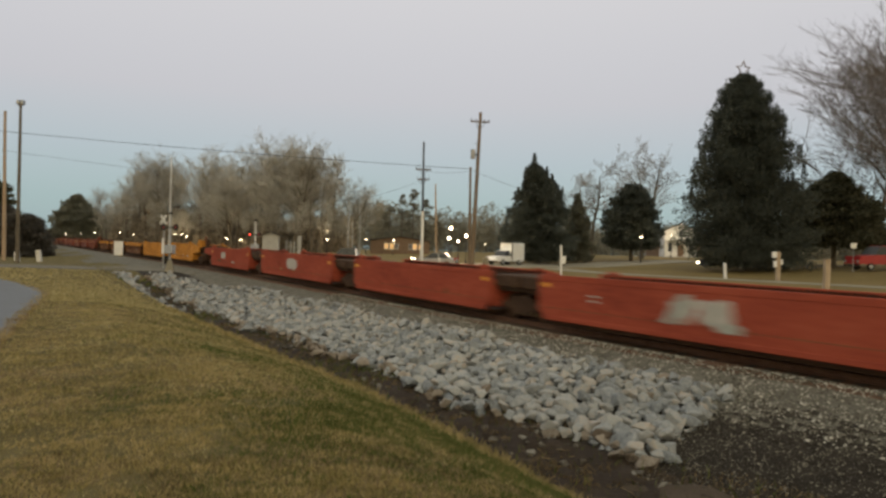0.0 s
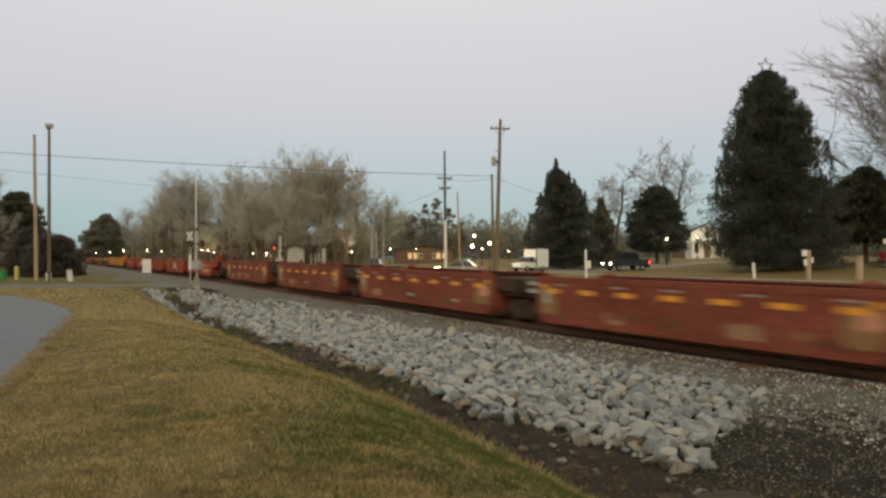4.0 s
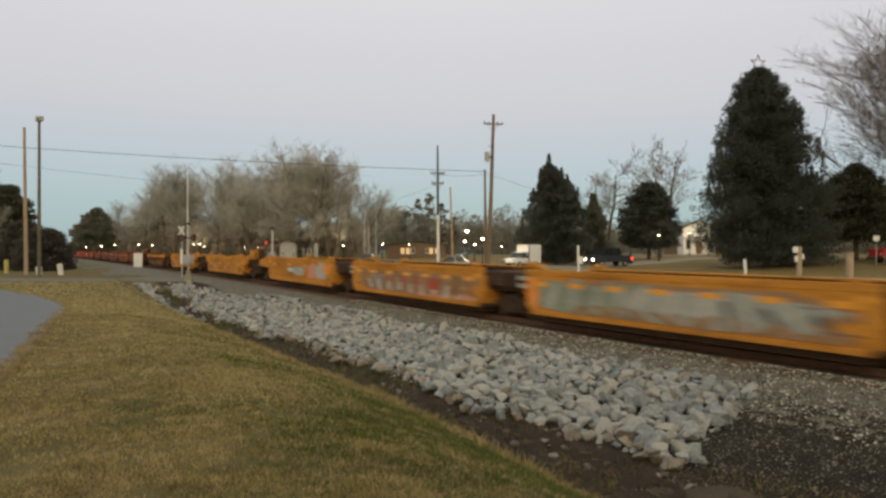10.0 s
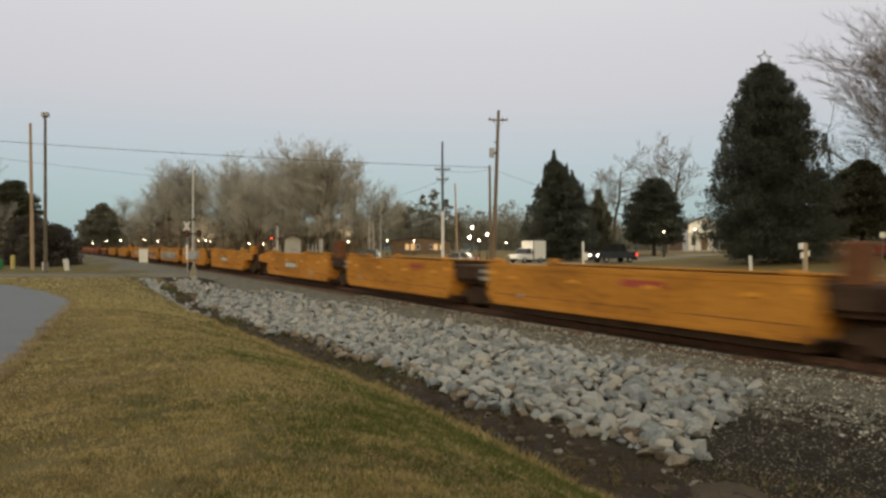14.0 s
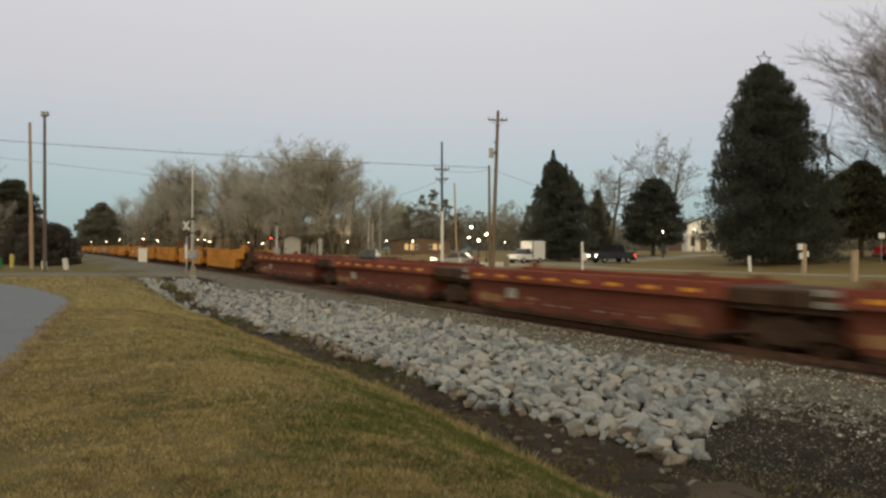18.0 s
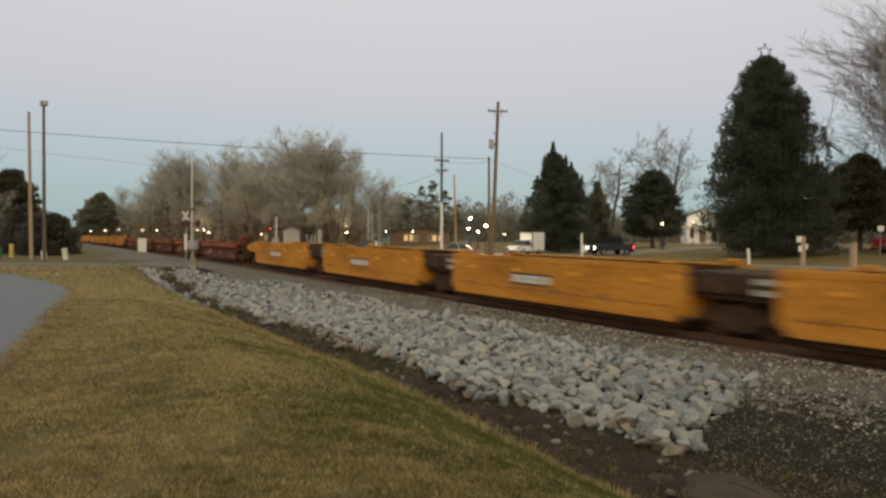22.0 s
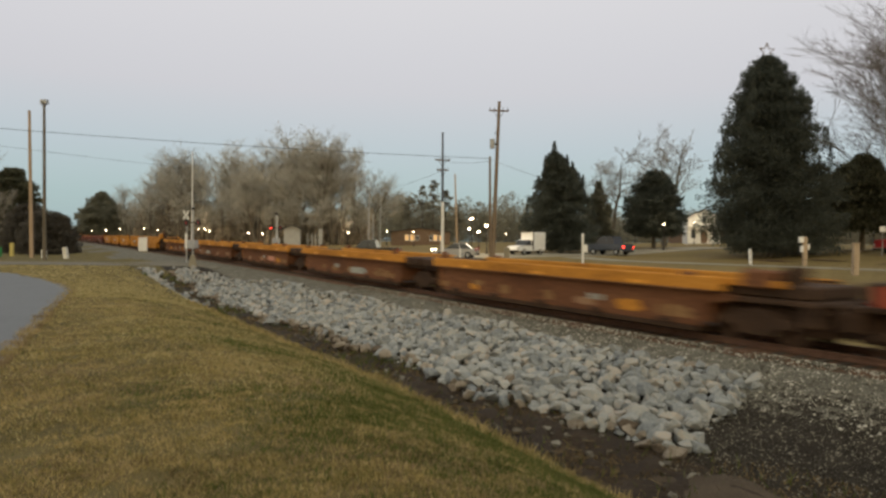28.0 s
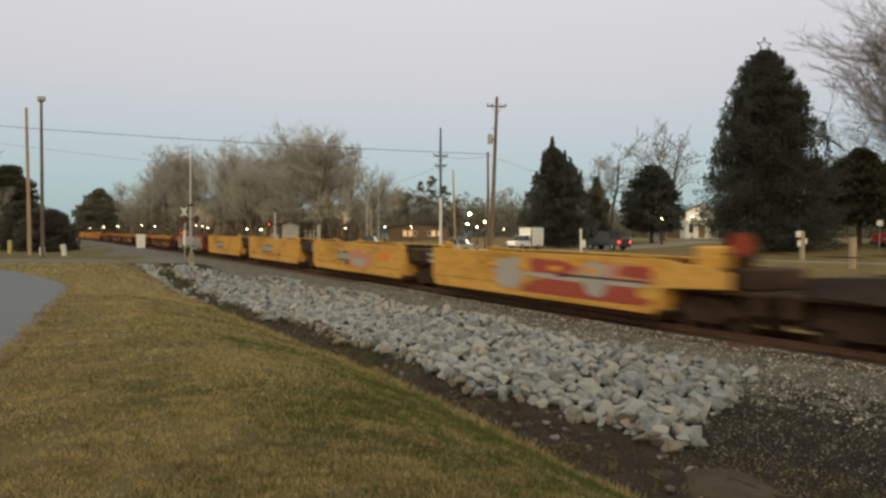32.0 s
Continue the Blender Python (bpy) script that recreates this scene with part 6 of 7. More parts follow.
house("brick_shop", spot(-5.0, 152, 0), 12.5, 9, 2.7, 3.5, "brick", "low brown brick building with lit windows", [(-2.9, 1.5, 0.7, 1.1), (-1.7, 1.5, 0.8, 1.2), (-0.6, 1.5, 0.5, 0.9), (2.2, 1.5, 0.5, 0.9), (3.15, 1.5, 0.7, 1.1), (4.3, 1.5, 0.5, 0.9)], (0, 1, 4, 5), False)
house("brick_shop", spot(60, 160, 0), 14, 9, 2.9, 4.3, "brick", "low brown brick building behind the trees", [(-3, 1.5, 1.0, 1.5), (3, 1.5, 1.0, 1.5)], (0,))
shed = house("white_shed", spot(-20.9, 96, 8), 2.1, 2.6, 2.6, 3.0, "grey_paint", "small pale grey shed by the grove", [], (), False)
gz = empty("porch_railing", spot(-18.4, 98), "white porch posts with a rail beside the shed", "railing")
for x in (-0.8, -0.2, 0.3):
    part("column", bx(x - 0.08, x + 0.08, -0.1, 0.1, -0.1, 1.9, 0.01), M["grey_paint"], gz)
part("pier", bx(0.75, 1.25, -0.2, 0.2, -0.1, 2.6, 0.02), M["grey_paint"], gz, "broad pale pier")
part("rail", bx(-0.95, 0.75, -0.04, 0.04, 0.95, 1.07), M["grey_paint"], gz)


# ---- the train: empty well cars ----
SPEED = 19.75
RZ = 31.15


def blob(rng, y0, y1, z0, z1, zb, zt, k=20):
    """A ragged, squarish outline inside a rectangle."""
    pts = []
    for i in range(k):
        a = 6.283 * i / k
        c, s = math.cos(a), math.sin(a)
        q = 1.0 / max(abs(c), abs(s)) ** 0.75 * rng.uniform(0.74, 1.05)
        pts.append(((y0 + y1) / 2 + c * q * (y1 - y0) / 2, zb + (zt - zb) * min(0.92, max(0.1, ((z0 + z1) / 2 + s * q * (z1 - z0) / 2 - 0.35) / 1.3))))
    return pts


WHEEL = {}


def shared(key, build, material):
    if key not in WHEEL:
        bm = build()
        me = bpy.data.meshes.new(key)
        bmesh.ops.recalc_face_normals(bm, faces=bm.faces)
        bm.to_mesh(me)
        bm.free()
        me.materials.append(material)
        WHEEL[key] = me
    return WHEEL[key]


def child(name, me, parent, m=None):
    ob = new(name, me)
    ob.parent = parent
    if m is not None:
        ob.matrix_basis = m
    return ob


def add_truck(unit, y):
    def side():
        bm = prism([(-1.15, 0.42), (-1.15, 0.62), (-0.75, 0.66), (-0.42, 0.86), (0.42, 0.86), (0.75, 0.66), (1.15, 0.62), (1.15, 0.42), (0.7, 0.44), (0.42, 0.22), (-0.42, 0.22), (-0.7, 0.44)], -0.07, 0.07)
        cyl(bm, (-0.02, -0.2, 0.36), (-0.02, -0.2, 0.62), 0.08, 0.08, 6)
        return bm

    def wheel():
        bm = cy((-0.06, 0, 0), (0.06, 0, 0), 0.46, 0.46, 22)
        cyl(bm, (0.05, 0, 0), (0.09, 0, 0), 0.49, 0.49, 22)
        cyl(bm, (-0.14, 0, 0), (-0.06, 0, 0), 0.12, 0.12, 10)
        return bm

    t = child("truck", shared("truck", lambda: bx(-1.0, 1.0, -0.2, 0.2, 0.5, 0.92, 0.04), M["truck"]), unit, pose(0, y, 0))
    t["label"] = "greasy dark two-axle truck"
    for s in (-1, 1):
        child("side_frame", shared("side_frame", side, M["truck"]), t, pose(s * 1.0, 0, 0))
        for a in (-0.86, 0.86):
            child("wheel", shared("wheel", wheel, M["truck"]), t, pose(s * 0.755, a, 0.46, 0, 0, 0 if s < 0 else 180))
    for a in (-0.86, 0.86):
        child("axle", shared("axle", lambda: cy((-0.75, 0, 0.46), (0.75, 0, 0.46), 0.08, 0.08, 8), M["truck"]), t, pose(0, a, 0))


def well_unit(v_front, v_rear, paint, top, dash, plate, zb, zt, wall, art, cf, cr, label, name="well_car", seed=0, locker=False):
    """One unit of an articulated well car. dash: the row of reflectors; plate: the kind of stencilled panel; art: spray paint; cf, cr: couplers at its ends."""
    L = v_front - v_rear
    rng = random.Random(seed)
    x, y = uv(17.0, (v_front + v_rear) / 2)
    unit = empty(name, pose(x, y, 0.12, 0, 0, RZ), label, "railway wagon", "wagons of the train")
    g = 1.75 if wall else 1.4
    f, r = L / 2 - (3.3 if cf else g), -L / 2 + (3.3 if cr else g)
    arm = 0.7 if wall else 2.2
    af, ar = (arm if cf else 0.0), (arm if cr else 0.0)
    out = [(r + 0.28, zb), (f - 0.28, zb), (f, zb + 0.3)]
    zt0 = min(1.62, zt - 0.08)
    zd = min(1.08, zt - 0.35)
    out += [(f, zd), (f + af, zd + 0.12), (f + af, zt0), (f + 0.3, zt)] if cf else [(f, zt)]
    out += [(r - 0.3, zt), (r - ar, zt0), (r - ar, zd + 0.12), (r, zd)] if cr else [(r, zt)]
    out += [(r, zb + 0.3)]
    inset = 0.22 if paint in ("t_brown", "t_dark") else 0.0
    for s in (-1, 1):
        side = part("side_panel", prism(out, s * (1.38 - inset), s * (1.5 - inset)), M[paint], unit)
        # thin lining whose dark colour stands for the shade in the well
        part("inner_wall", bx(min(s * (1.34 - inset), s * (1.376 - inset)), max(s * (1.34 - inset), s * (1.376 - inset)), r + 0.3, f - 0.3, zb + 0.12, zt - 0.02), M["well_inside"], side, "rusty inside of the well, darkened for its shade")
        if inset:
            part("top_band", bx(min(s * 1.28, s * 1.5), max(s * 1.28, s * 1.5), r - (0.5 if cr else 0.25), f + (0.5 if cf else 0.25), zt, wall, 0.025), M[top], side, "wide overhanging top rail")
            part("band_edge", bx(min(s * 1.3, s * 1.506), max(s * 1.3, s * 1.506), r - 0.2, f + 0.2, zt - 0.03, zt + 0.03, 0.008), M[paint], side)
        else:
            part("top_chord", bx(min(s * 1.34, s * 1.512), max(s * 1.34, s * 1.512), r - (0.25 if cr else 0), f + (0.25 if cf else 0), zt - 0.16, zt + 0.03, 0.012), M[paint if wall else top], side)
        part("side_sill", bx(min(s * (1.36 - inset), s * (1.52 - inset)), max(s * (1.36 - inset), s * (1.52 - inset)), r + 0.28, f - 0.28, zb - 0.04, zb + 0.11, 0.012), M[paint], side)
        for k in range(5):
            yy = r + (f - r) * (k + 0.5) / 5
            part("post", bx(min(s * (1.502 - inset), s * (1.515 - inset)), max(s * (1.502 - inset), s * (1.515 - inset)), yy - 0.05, yy + 0.05, zb + 0.11, zt - 0.16), M[paint], side)
        if wall and not inset:
            part("upper_wall", bx(min(s * 1.12, s * 1.22), max(s * 1.12, s * 1.22), r + 0.1, f - 0.1, zt - 0.25, wall, 0.02), M[top], side)
        for e, cpl, q in ((f, cf, 1), (r, cr, -1)):
            if wall and cpl:
                part("wall_extension", bx(min(s * 1.14, s * 1.2), max(s * 1.14, s * 1.2), min(e - q * 0.1, e + q * 2.1), max(e - q * 0.1, e + q * 2.1), wall - 0.2, wall - 0.02, 0.02), M[top], side)
        for yy in (f - 0.6, r + 0.6):
            part("container_guide", bx(min(s * 1.3, s * 1.48), max(s * 1.3, s * 1.48), yy - 0.23, yy + 0.23, zt + 0.02, max(zt, wall) + rng.uniform(0.08, 0.24), 0.05), M[paint], side)
        if dash == 3:
            # old yellow showing through low down, and reflectors under the rail
            for k in range(7):
                yy = r + (f - r) * (k + rng.uniform(0.2, 0.8)) / 7
                w = rng.uniform(0.2, 0.7)
                x0, x1 = 1.502 - inset, 1.508 - inset
                pts = [(y, max(zb + 0.13, z)) for y, z in blob(rng, yy - w, yy + w, 0.45, rng.uniform(0.85, 1.05), zb, zt)]
                part("rust_patch", prism(pts, s * x0, s * x1), M[rng.choice(["t_yellow", "g_rust", "g_dusty", "t_brown", "g_rust"])], side)
            for k in range(3):
                yy = r + (f - r) * (k + 0.5) / 3
                part("reflector", bx(min(s * 1.502, s * 1.51), max(s * 1.502, s * 1.51), yy - 0.3, yy + 0.3, zt + 0.04, zt + 0.14), M["reflector"], side)
        elif dash:
            n = {1: 7, 2: 8, 4: 4}[dash]
            for k in range(n):
                yy = r + (f - r) * (k + 0.5) / n
                zz = zt + 0.17 if dash == 2 else zt - 0.46
                xx = 1.502 if dash == 2 else 1.527
                part("reflector", bx(min(s * xx, s * (xx + 0.008)), max(s * xx, s * (xx + 0.008)), yy - (0.34 if dash == 1 else 0.26 if dash == 2 else 0.25), yy + (0.34 if dash == 1 else 0.26 if dash == 2 else 0.25), zz - (0.08 if dash == 1 else 0.055), zz + (0.08 if dash == 1 else 0.055)), M["reflector"], side)
    near = inset - 1.502
    if plate == "white":
        c = f - (f - r) * 0.44
        p = part("name_plate", bx(near - 0.012, near, c - 1.05, c + 1.05, zt - 0.92, zt - 0.62), M["plate_white"], unit, "white stencilled panel with dark edges")
        for z in (zt - 0.945, zt - 0.595):
            part("plate_edge", bx(near - 0.016, near, c - 1.12, c + 1.12, z - 0.035, z + 0.035), M["plate_black"], p)
        for k in range(5):
            part("lettering_bar", bx(near - 0.016, near - 0.0125, c - 0.72 + 0.3 * k, c - 0.56 + 0.3 * k, zt - 0.82, zt - 0.71), M["g_grey"], p)
    elif plate == "lines":
        c = f - (f - r) * 0.42
        for z in (zt - 0.95, zt - 0.50):
            part("plate_edge", bx(near - 0.012, near, c - 1.2, c + 1.2, z - 0.045, z + 0.04), M["plate_black"], unit)
        part("name_plate", bx(near - 0.010, near, c - 1.1, c + 1.1, zt - 0.89, zt - 0.56), M["g_grey"], unit, "faded grey stencilled panel")
    elif plate == "red":
        c = r + (f - r) * 0.40
        part("logo_bar", bx(near - 0.01, near, c - 0.85, c + 0.85, zt - 0.48, zt - 0.28), M["g_red"], unit, "faded red emblem")
    elif plate == "square":
        # a worn stencil, a row of small marks and tan scuffs low at the ends
        for k in range(6):
            yy = r + (f - r) * (0.2 + 0.1 * k + rng.uniform(-0.02, 0.02))
            part("stencil_mark", bx(near - 0.008, near, yy - 0.14, yy + 0.14, zb + 0.22, zb + 0.26), M["g_grey"], unit)
        for q in (0.07, 0.13, 0.9):
            yy = f - (f - r) * q
            part("scuff", prism([(a, max(zb + 0.13, b)) for a, b in blob(rng, yy - 0.55, yy + 0.55, 0.5, 0.95, zb, zt)], near - 0.006, near), M["g_rust"], unit, "tan scuffed paint")
        c = f - (f - r) * 0.22
        part("stencil_patch", bx(near - 0.01, near, c - 0.28, c + 0.28, zb + 0.35, zb + 0.72), M["g_grey"], unit, "small pale stencilled square")
    if dash == 1 and paint == "t_maroon":
        # faded lettering over the reflectors, rust and scuffs under them
        for k in range(5):
            yy = r + (f - r) * (0.12 + 0.19 * k + rng.uniform(-0.04, 0.04))
            part("stencil_mark", bx(near - 0.007, near, yy - 0.32, yy + 0.32, zt - 0.27, zt - 0.22), M["g_grey"], unit)
            part("scuff", prism(blob(rng, yy - rng.uniform(0.3, 0.8), yy + rng.uniform(0.3, 0.8), 0.45, rng.uniform(0.7, 1.0), zb, zt), near - 0.006, near), M[rng.choice(["t_brown", "t_brown", "t_dark", "g_dusty"])], unit)
    # small stencils and repair patches low on the side
    part("seam", bx(near - 0.004, near, r + 0.3, f - 0.3, zb + 0.36, zb + 0.385), M["t_brown"], unit)
    for yy in () if inset else (f - 0.35, r + 0.35):
        part("reflector", bx(near - 0.008, near, yy - 0.16, yy + 0.16, zt - 0.38, zt - 0.24), M["reflector"], unit)
    for k in range(4):
        yy = r + (f - r) * rng.uniform(0.08, 0.92)
        w = rng.uniform(0.1, 0.35)
        part("stencil_patch", bx(near - 0.007, near, yy - w, yy + w, zb + rng.uniform(0.3, 0.38), zb + rng.uniform(0.44, 0.55)), M[rng.choice(["g_rust", "g_grey", paint, paint, paint, "t_brown"])], unit)
    for layer, (key, a, b, z0, z1) in enumerate(art):
        if "+" in key:
            # a row of fat sprayed letters, two strokes each
            one, two = key.split("+")
            n = max(2, int(abs(b - a) * (f - r) / 1.05))
            for k in range(n):
                y0 = f - (f - r) * (a + (b - a) * (k + 0.5) / n)
                lo, hi = zb + (zt - zb) * (z0 - 0.35) / 1.3, zb + (zt - zb) * (z1 - 0.35) / 1.3
                for j in range(2):
                    w, sl, off = rng.uniform(0.10, 0.2), rng.uniform(-0.3, 0.3), (j - 0.5) * rng.uniform(0.35, 0.55)
                    zl, zh = lo + rng.uniform(0, 0.2) * (hi - lo), hi - rng.uniform(0, 0.25) * (hi - lo)
                    pts = [(y0 + off - w - sl, zl), (y0 + off + w - sl, zl + rng.uniform(-0.04, 0.04)), (y0 + off + w + sl, zh), (y0 + off - w + sl, zh + rng.uniform(-0.04, 0.04))]
                    part("spray_paint", prism(pts, near - 0.019 - 0.0022 * layer - 0.001 * j, near - 0.001), M[one if j == 0 else two], unit)
            continue
        ya, yb = f - (f - r) * a, f - (f - r) * b
        part("spray_paint", prism(blob(rng, min(ya, yb), max(ya, yb), z0, z1, zb, zt), near - 0.018 - 0.0022 * layer, near), M[key], unit)
    # the well's floor and ends, and the decks over the trucks
    for k in range(5):
        yy = r + (f - r) * (k + 0.5) / 5
        part("cross_beam", bx(-1.37, 1.37, yy - 0.25, yy + 0.25, zb - 0.03, zb + 0.09), M["truck"], unit)
    part("floor_pan", bx(-1.3, 1.3, r + 0.35, f - 0.35, max(0.1, zb - 0.31), zb - 0.032, 0.02), M["truck"], unit, "dark underside of the well")
    for e, cpl, s in ((f, cf, 1), (r, cr, -1)):
        part("bulkhead", bx(-1.37, 1.37, min(e, e - s * 0.12), max(e, e - s * 0.12), zb + 0.1, max(zt, wall) - 0.3, 0.01), M[paint], unit)
        reach = (L / 2 - 0.2) if cpl else (L / 2 - 0.12)
        a, b = (e, s * reach)
        part("end_deck", bx(-1.15, 1.15, min(a, b), max(a, b), 1.02, 1.16, 0.02), M["truck"], unit)
        if not cpl:
            part("deck_housing", bx(-1.3, 1.3, min(a, b), max(a, b), 1.162, max(zt, wall) - 0.1, 0.05), M["truck"], unit, "dark greasy housing over the joint")
            if s > 0 and paint in ("t_yellow", "t_pale", "t_maroon", "t_dark"):
                for z0 in (1.2, 1.48):
                    part("placard", bx(-1.316, -1.302, e + 0.18, e + 0.75, z0, z0 + 0.15), M["g_grey"], unit, "small grey placard")
        w = 0.66 if cpl else 0.3
        part("centre_sill", bx(-w, w, min(a, b), max(a, b), 0.28 if cpl else 0.62, 0.97, 0.02), M["truck"], unit)
        if cpl:
            part("end_cabinet", bx(-1.05, 1.05, min(e, e + s * 2.75), max(e, e + s * 2.75), 1.17, max(1.3, max(zt, wall) - 0.12), 0.05), M["truck"], unit, "dark gear behind the well")
            part("coupler", bx(-0.22, 0.22, min(s * (L / 2 - 0.7), s * (L / 2 + 0.02)), max(s * (L / 2 - 0.7), s * (L / 2 + 0.02)), 0.72, 0.98, 0.04), M["truck"], unit)
            part("uncoupling_lever", cy((-1.25, s * (L / 2 - 0.25), 0.92), (0.3, s * (L / 2 - 0.12), 0.88), 0.02, seg=5), M["truck"], unit)
            part("air_hose", cy((-0.35, s * (L / 2 - 0.2), 0.85), (-0.2, s * (L / 2), 0.4), 0.035, seg=6), M["tyre"], unit)
            part("end_sill", bx(-1.3, 1.3, min(s * (L / 2 - 0.62), s * (L / 2 - 0.32)), max(s * (L / 2 - 0.62), s * (L / 2 - 0.32)), 0.55, 1.14, 0.03), M["truck"], unit)
            for sx in (-1, 1):
                bm = bmesh.new()
                for yy in (1.3, 2.2):
                    cyl(bm, (sx * 1.12, e + s * yy, 1.1), (sx * 1.12, e + s * yy, 2.1 if yy > 1 else 1.85), 0.022, 0.022, 5)
                cyl(bm, (sx * 1.12, e + s * 1.3, 2.1), (sx * 1.12, e + s * 2.2, 2.1), 0.022, 0.022, 5)
                cyl(bm, (sx * 1.12, e + s * 1.3, 1.55), (sx * 1.12, e + s * 2.2, 1.55), 0.022, 0.022, 5)
                part("handrail", bm, M["truck"], unit)
            if s < 0 and seed in (10, 37):
                part("brake_platform", bx(-1.28, -0.5, e - 1.75, e - 0.95, 1.4, 1.85, 0.05), M[paint], unit)
                part("brake_stand", bx(-0.82, -0.5, e - 2.35, e - 1.85, 1.17, 1.95, 0.02), M["truck"], unit)
            elif s < 0 and seed != 11:
                part("brake_platform", bx(-1.28, -0.5, e - 1.75, e - 0.95, 1.62, 2.3, 0.05), M[paint], unit)
                part("brake_wheel", cy((-0.9, e - 2.1, 2.35), (-0.82, e - 2.1, 2.35), 0.34, 0.34, 14), M["t_red" if seed == 42 else "t_brown"], unit)
                part("brake_stand", bx(-0.82, -0.5, e - 2.35, e - 1.85, 1.17, 2.4, 0.02), M["truck"], unit)
                part("brake_cylinder", cy((-0.4, e - 0.8, 1.35), (0.5, e - 0.8, 1.35), 0.22, 0.22, 10), M["truck"], unit)
            add_truck(unit, s * (L / 2 - 2.05))
    if seed == 38:
        # hand brake at the leading end of the painted wagon
        part("brake_wheel", bx(-1.2, -0.85, L / 2 - 3.0, L / 2 - 2.45, 2.0, 2.6, 0.12), M["t_red"], unit, "faded red brake housing")
        part("brake_stand", bx(-1.1, -0.9, L / 2 - 2.85, L / 2 - 2.65, 1.1, 2.05, 0.02), M["truck"], unit)
        part("brake_platform", bx(-1.28, -0.6, L / 2 - 4.1, L / 2 - 3.1, 1.75, 2.15, 0.05), M["t_yellow"], unit)
    if not cr:
        add_truck(unit, -L / 2)
    if locker:
        part("locker", bx(-1.3, -0.75, r - 1.0, r - 0.35, 1.742, 2.75, 0.05), M["t_brown"], unit, "tall rusty brown upright box over the joint")
    if not cf and cr is False and rng.random() < 0.5:
        part("air_reservoir", cy((-0.6, f - 0.9, 1.3), (-0.6, f - 0.25, 1.3), 0.16, 0.16, 10), M["truck"], unit)
    return unit


# where the joints between the units pass, along the track at the start, in metres from the mark
JOINTS = [v * 1.065 - 9.36 for v in (68.9, 54.6, 40.6, 27.0, 13.3, -2.1, -17.9, -31.3, -45.8, -59.6, -75.2, -91.8, -109.2, -127.0, -142.7, -156.9, -170.8, -184.4, -199.7, -215.5, -228.5, -243.5,
                                     -257.1, -271.6, -287.6, -301.2, -315.4, -329.1, -345.4, -360.6, -374.5, -388.4, -402.3, -417.9, -436.2, -453.8, -468.2, -484.1, -502.0, -518.0, -531.3, -544.7, -558.5, -574.9)]
RED = ("t_red", "t_red", 0, "", "faded red empty well wagon with white lettering", (0.30, 1.72, 0))
MAR = ("t_maroon", "t_maroon", 1, "", "maroon empty well wagon with a row of yellow reflectors", (0.26, 1.80, 0))
LOW = ("t_brown", "t_yellow", 3, "", "rusty brown empty well wagon with a yellow top rail", (0.30, 1.26, 1.63))
DRK = ("t_dark", "t_maroon", 2, "square", "dark maroon empty well wagon with reflectors along its top", (0.28, 1.27, 1.70))
YEL = ("t_yellow", "t_yellow", 4, "white", "weathered yellow empty well wagon with a white name panel", (0.34, 1.86, 0))
YRD = ("t_yellow", "t_yellow", 4, "red", "weathered yellow empty well wagon with a faded red emblem", (0.40, 1.88, 0))
YPL = ("t_yellow", "t_yellow", 0, "", "plain weathered yellow empty well wagon", (0.36, 1.86, 0))
YLW = ("t_yellow", "t_yellow", 4, "square", "weathered yellow empty well wagon with a set-in upper rail", (0.36, 1.58, 1.76))
YRF = ("t_yellow", "t_yellow", 4, "", "weathered yellow empty well wagon with a few reflectors", (0.34, 1.86, 0))
PAL = ("t_pale", "t_pale", 4, "lines", "pale yellow empty well wagon with a faded panel", (0.34, 1.86, 0))
GRF = ("t_yellow", "t_yellow", 1, "", "yellow empty well wagon covered in spray-painted lettering", (0.36, 1.86, 0))
GRR = ("t_red", "t_red", 1, "", "red empty well wagon almost hidden under grey and green spray paint", (0.34, 1.80, 0))
GRP = ("t_pale", "t_pale", 1, "", "pale yellow empty well wagon with red and white spray paint", (0.34, 1.86, 0))
BLK = ("t_black", "t_black", 0, "", "sooty black empty well wagon", (0.3, 1.7, 0))
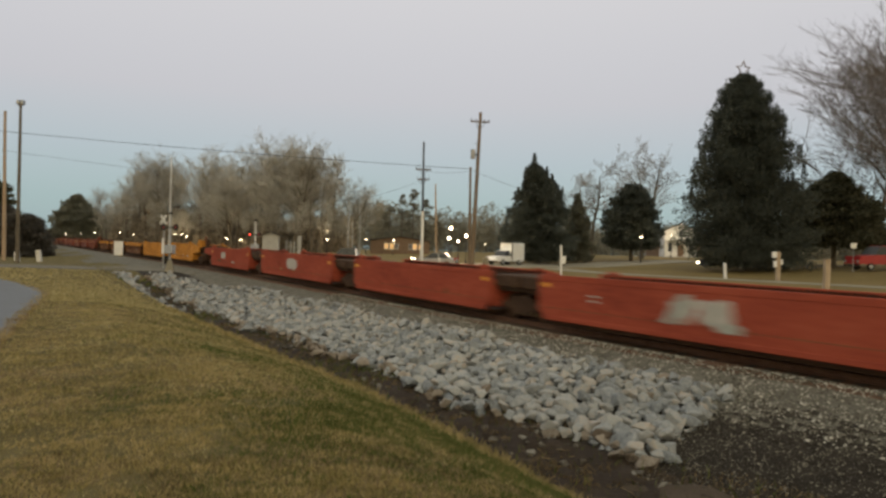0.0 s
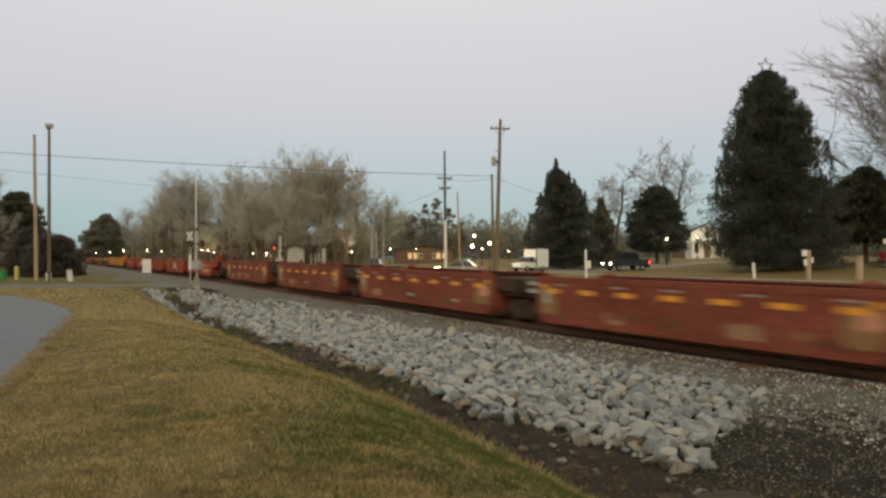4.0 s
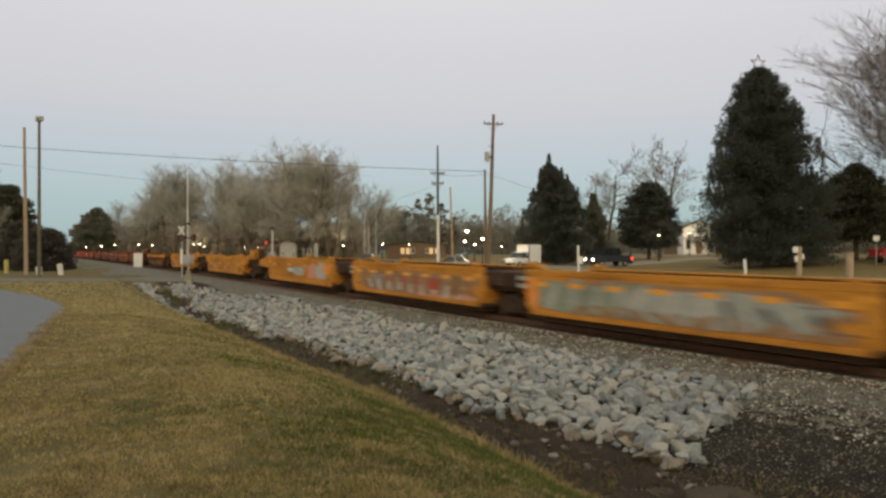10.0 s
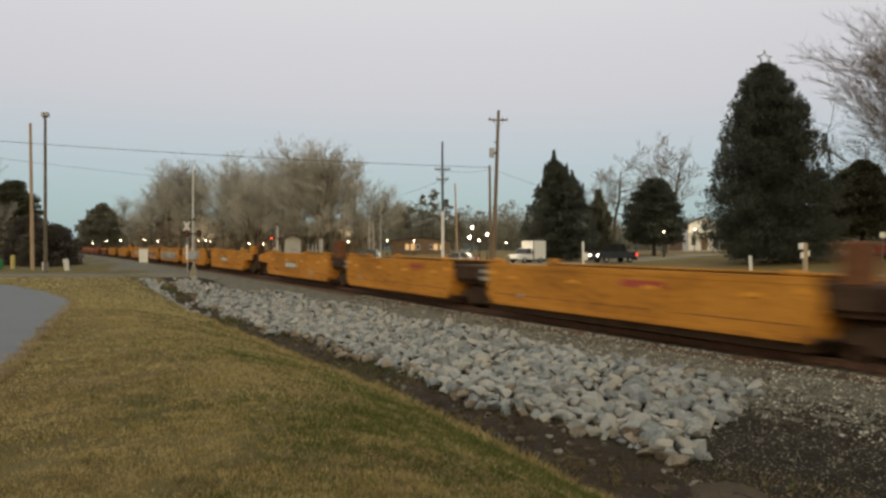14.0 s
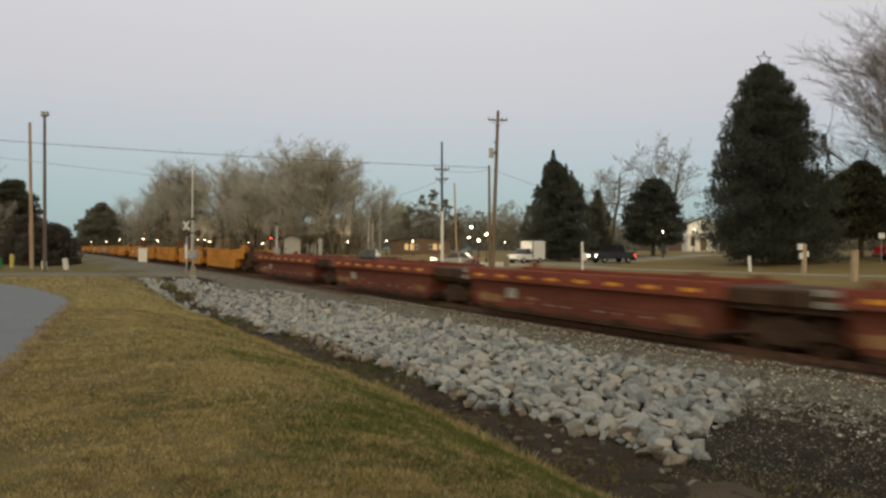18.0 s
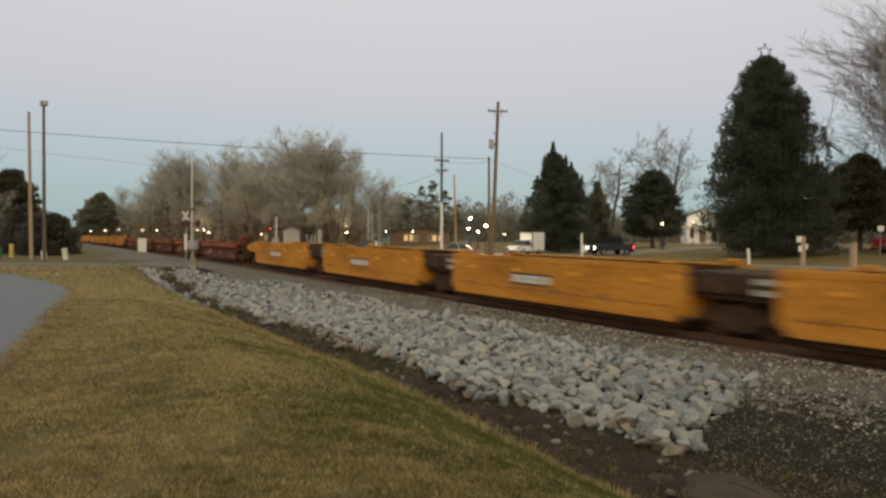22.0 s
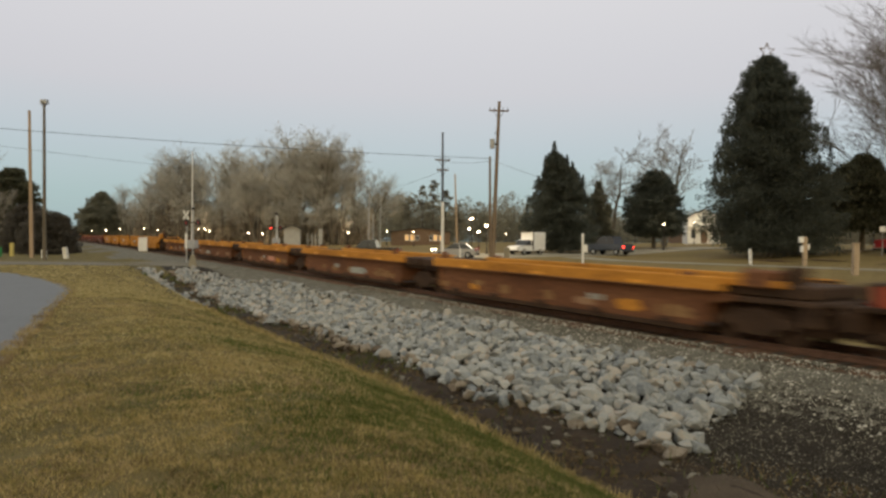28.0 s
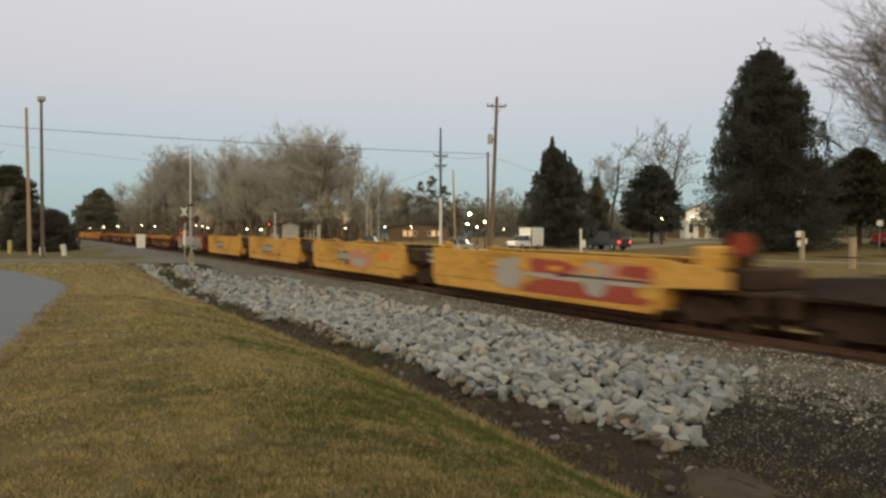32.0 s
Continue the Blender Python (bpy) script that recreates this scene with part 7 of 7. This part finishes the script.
ART = {
    1: [("g_white", 0.42, 0.56, 0.75, 1.4)], 3: [("g_grey", 0.46, 0.53, 0.8, 1.3), ("g_white", 0.54, 0.61, 0.7, 1.38), ("g_white+g_grey", 0.45, 0.64, 0.6, 1.45), ("g_grey", 0.58, 0.65, 0.6, 0.85), ("g_white", 0.20, 0.235, 0.98, 1.04), ("g_white", 0.20, 0.235, 1.12, 1.18)], 4: [("plate_white", 0.13, 0.21, 1.5, 1.6), ("g_white", 0.09, 0.14, 1.22, 1.27), ("g_pink", 0.24, 0.31, 1.0, 1.15), ("g_rust", 0.34, 0.5, 1.0, 1.25), ("g_white", 0.56, 0.64, 1.08, 1.16), ("g_rust", 0.6, 0.92, 0.85, 1.45), ("g_orange", 0.66, 0.86, 1.2, 1.34), ("g_pink", 0.64, 0.95, 0.62, 0.9)],
    0: [("g_white", 0.3, 0.42, 0.9, 1.4)],
    13: [("g_grey", 0.44, 0.62, 0.7, 1.2), ("g_pink", 0.66, 0.80, 0.55, 1.45), ("g_white", 0.78, 0.92, 0.6, 1.5), ("g_orange", 0.88, 0.97, 0.9, 1.4)],
    14: [("g_dusty", 0.05, 0.99, 0.38, 1.42), ("g_pink", 0.5, 0.98, 0.42, 0.8), ("g_grey", 0.15, 0.5, 0.5, 1.2), ("g_rust+g_dusty", 0.08, 0.95, 0.5, 1.4), ("g_red+g_rust", 0.3, 0.62, 0.6, 1.25), ("g_white+g_dusty", 0.12, 0.9, 0.45, 0.95), ("g_red", 0.66, 0.74, 0.7, 1.2), ("g_rust", 0.8, 0.9, 0.6, 1.3)],
    15: [("g_dusty", 0.06, 0.97, 0.40, 1.5), ("g_olive", 0.02, 0.55, 0.42, 1.4), ("g_grey", 0.4, 0.94, 0.45, 1.4), ("g_grey+g_olive", 0.05, 0.5, 0.5, 1.45), ("g_orange", 0.0, 0.06, 0.5, 1.4), ("g_white+g_grey", 0.36, 0.66, 0.55, 1.35), ("g_dark+g_grey", 0.62, 0.92, 0.6, 1.2), ("g_dusty+g_rust", 0.2, 0.95, 0.42, 0.8)],
    16: [("g_grey", 0.06, 0.12, 1.1, 1.4)],
    38: [("g_olive", -0.03, 0.24, 0.2, 1.75), ("g_olive", 0.2, 0.47, 0.2, 1.75), ("g_dusty", -0.02, 0.25, 1.0, 1.7), ("g_dusty", 0.2, 0.46, 1.05, 1.7), ("g_white+g_dusty", 0.02, 0.43, 0.55, 1.6), ("g_dark+g_olive", 0.05, 0.42, 0.3, 0.8), ("g_dark", 0.17, 0.38, 0.5, 0.72),
         ("g_white", 0.0, 0.2, 0.42, 0.62), ("g_orange", 0.04, 0.1, 1.2, 1.36), ("g_orange", 0.19, 0.25, 1.2, 1.36), ("g_orange", 0.35, 0.41, 1.2, 1.36),
         ("g_olive", 0.51, 0.78, 0.2, 1.75), ("g_olive", 0.74, 1.02, 0.2, 1.75), ("g_dusty", 0.52, 0.8, 1.0, 1.7), ("g_dusty", 0.75, 1.01, 1.0, 1.7), ("g_white+g_olive", 0.54, 0.97, 0.5, 1.55), ("g_dark+g_olive", 0.55, 0.96, 0.3, 0.85), ("g_dark", 0.58, 0.75, 0.55, 0.72), ("g_dark", 0.78, 0.92, 0.42, 0.58),
         ("g_white", 0.6, 0.85, 0.4, 0.6), ("g_orange", 0.56, 0.62, 1.2, 1.36), ("g_orange", 0.72, 0.78, 1.2, 1.36), ("g_orange", 0.88, 0.95, 1.18, 1.38)],
    41: [("g_pink", 0.45, 0.72, 0.5, 1.4), ("g_white", 0.5, 0.64, 0.6, 1.0), ("g_orange", 0.78, 0.88, 0.9, 1.4)],
    42: [("g_white", 0.37, 0.50, 0.5, 1.55), ("g_red", 0.49, 0.98, 0.40, 1.0), ("g_red", 0.53, 0.72, 0.95, 1.55), ("g_white", 0.36, 0.42, 0.95, 1.12), ("g_white", 0.51, 0.66, 0.95, 1.1), ("g_pink", 0.71, 0.98, 0.9, 1.5), ("g_white", 0.75, 0.84, 0.5, 1.55), ("plate_black", 0.63, 0.98, 1.05, 1.12), ("g_white", 0.64, 0.98, 0.92, 1.05), ("g_red", 0.87, 0.98, 1.15, 1.5)],
    35: [("g_pink", 0.6, 0.75, 0.6, 1.1)], 36: [("g_grey", 0.52, 0.70, 0.5, 1.0)],
}
for i in range(5, 10):
    ART[i] = [("g_rust", 0.01, 0.09, 0.55, 1.45), ("g_rust", 0.9, 0.99, 0.55, 1.4), ("g_pink", 0.93, 0.98, 0.9, 1.3), ("g_grey", 0.03, 0.06, 0.9, 1.3)]
ART[19] = [("g_red", 0.66, 0.79, 1.32, 1.5)]
ART[34] = [("g_grey", 0.33, 0.46, 0.55, 0.95)]
KINDS = [RED] * 5 + [MAR] * 5 + [LOW, YLW, YLW] + [YEL, GRF, GRF, YEL, YEL] + [YEL, YRF, YRD, YPL, YPL] + [DRK] * 5 + [YEL] * 4 + [YRF] + [LOW] * 5 + [GRR] + [PAL, PAL, PAL, GRP]
COUPLED = {0, 5, 10, 11, 12, 13, 18, 23, 28, 33, 38, 43}
train = []
for i, kind in enumerate(KINDS):
    train.append(well_unit(JOINTS[i], JOINTS[i + 1], *kind[:4], *kind[5], ART.get(i, []), i in COUPLED, i + 1 in COUPLED, kind[4], "well_car", i, i in (18, 20)))
# the wagons that have gone on ahead
at = JOINTS[0]
for i, kind in enumerate([YPL] * 2 + [LOW] * 3 + [MAR] * 5 + [DRK] * 5 + [LOW] * 5 + [YPL] * 2 + [MAR] * 5):
    c = i in (0, 5, 10, 15, 20, 22)
    train.append(well_unit(at + 15.3, at, *kind[:4], *kind[5], [], i + 1 in (5, 10, 15, 20, 22, 27), c, kind[4], "well_car", 100 + i))
    at += 15.3
# and those still to come
at = JOINTS[-1]
for i, kind in enumerate([BLK] * 3):
    train.append(well_unit(at, at - 15.3, *kind[:4], *kind[5], [], i == 0, i == 2, kind[4], "well_car", 200 + i))
    at -= 15.3


def motions():
    for unit in train:
        v0 = to_uv(*unit.location[:2])[1]
        rows = []
        for t in np.arange(0, 32.01, 0.8):
            v = v0 + SPEED * t
            a, b = float(grade(v - 6)), float(grade(v + 6))
            rows.append((float(t), pose(*uv(17.0, v), 0.12 + (a + b) / 2, math.degrees(math.atan2(b - a, 12)), 0, RZ)))
        walk(unit, rows)
    # the dark pickup rolls up along the far drive, stops, and at last swings away
    rows = [(0.0, 35.5), (1.0, 31.0), (2.0, 26.1), (3.0, 22.8), (4.0, 21.0), (6.0, 19.9), (12.0, 19.9), (22.0, 19.7), (32.0, 19.4)]
    walk(coupe, [(t, pose(x, 84, land_xy(45, 84), 0, 0, 96)) for t, x in ((0.0, 66.0), (20.0, 66.0), (21.5, 59.0), (23.0, 52.2), (24.0, 47.4), (25.0, 43.4), (27.0, 41.5), (32.0, 41.4))])
    turn_in = {0.0: 109, 22.0: 109, 25.4: 108, 27.6: 44, 32.0: 38}
    rows += [(25.4, 19.65), (27.6, 19.5)]
    walk(suv, [(t, pose(x, 82, suv_z, 0, 0, float(np.interp(t, list(turn_in), list(turn_in.values()))))) for t, x in sorted(rows)])


motions()
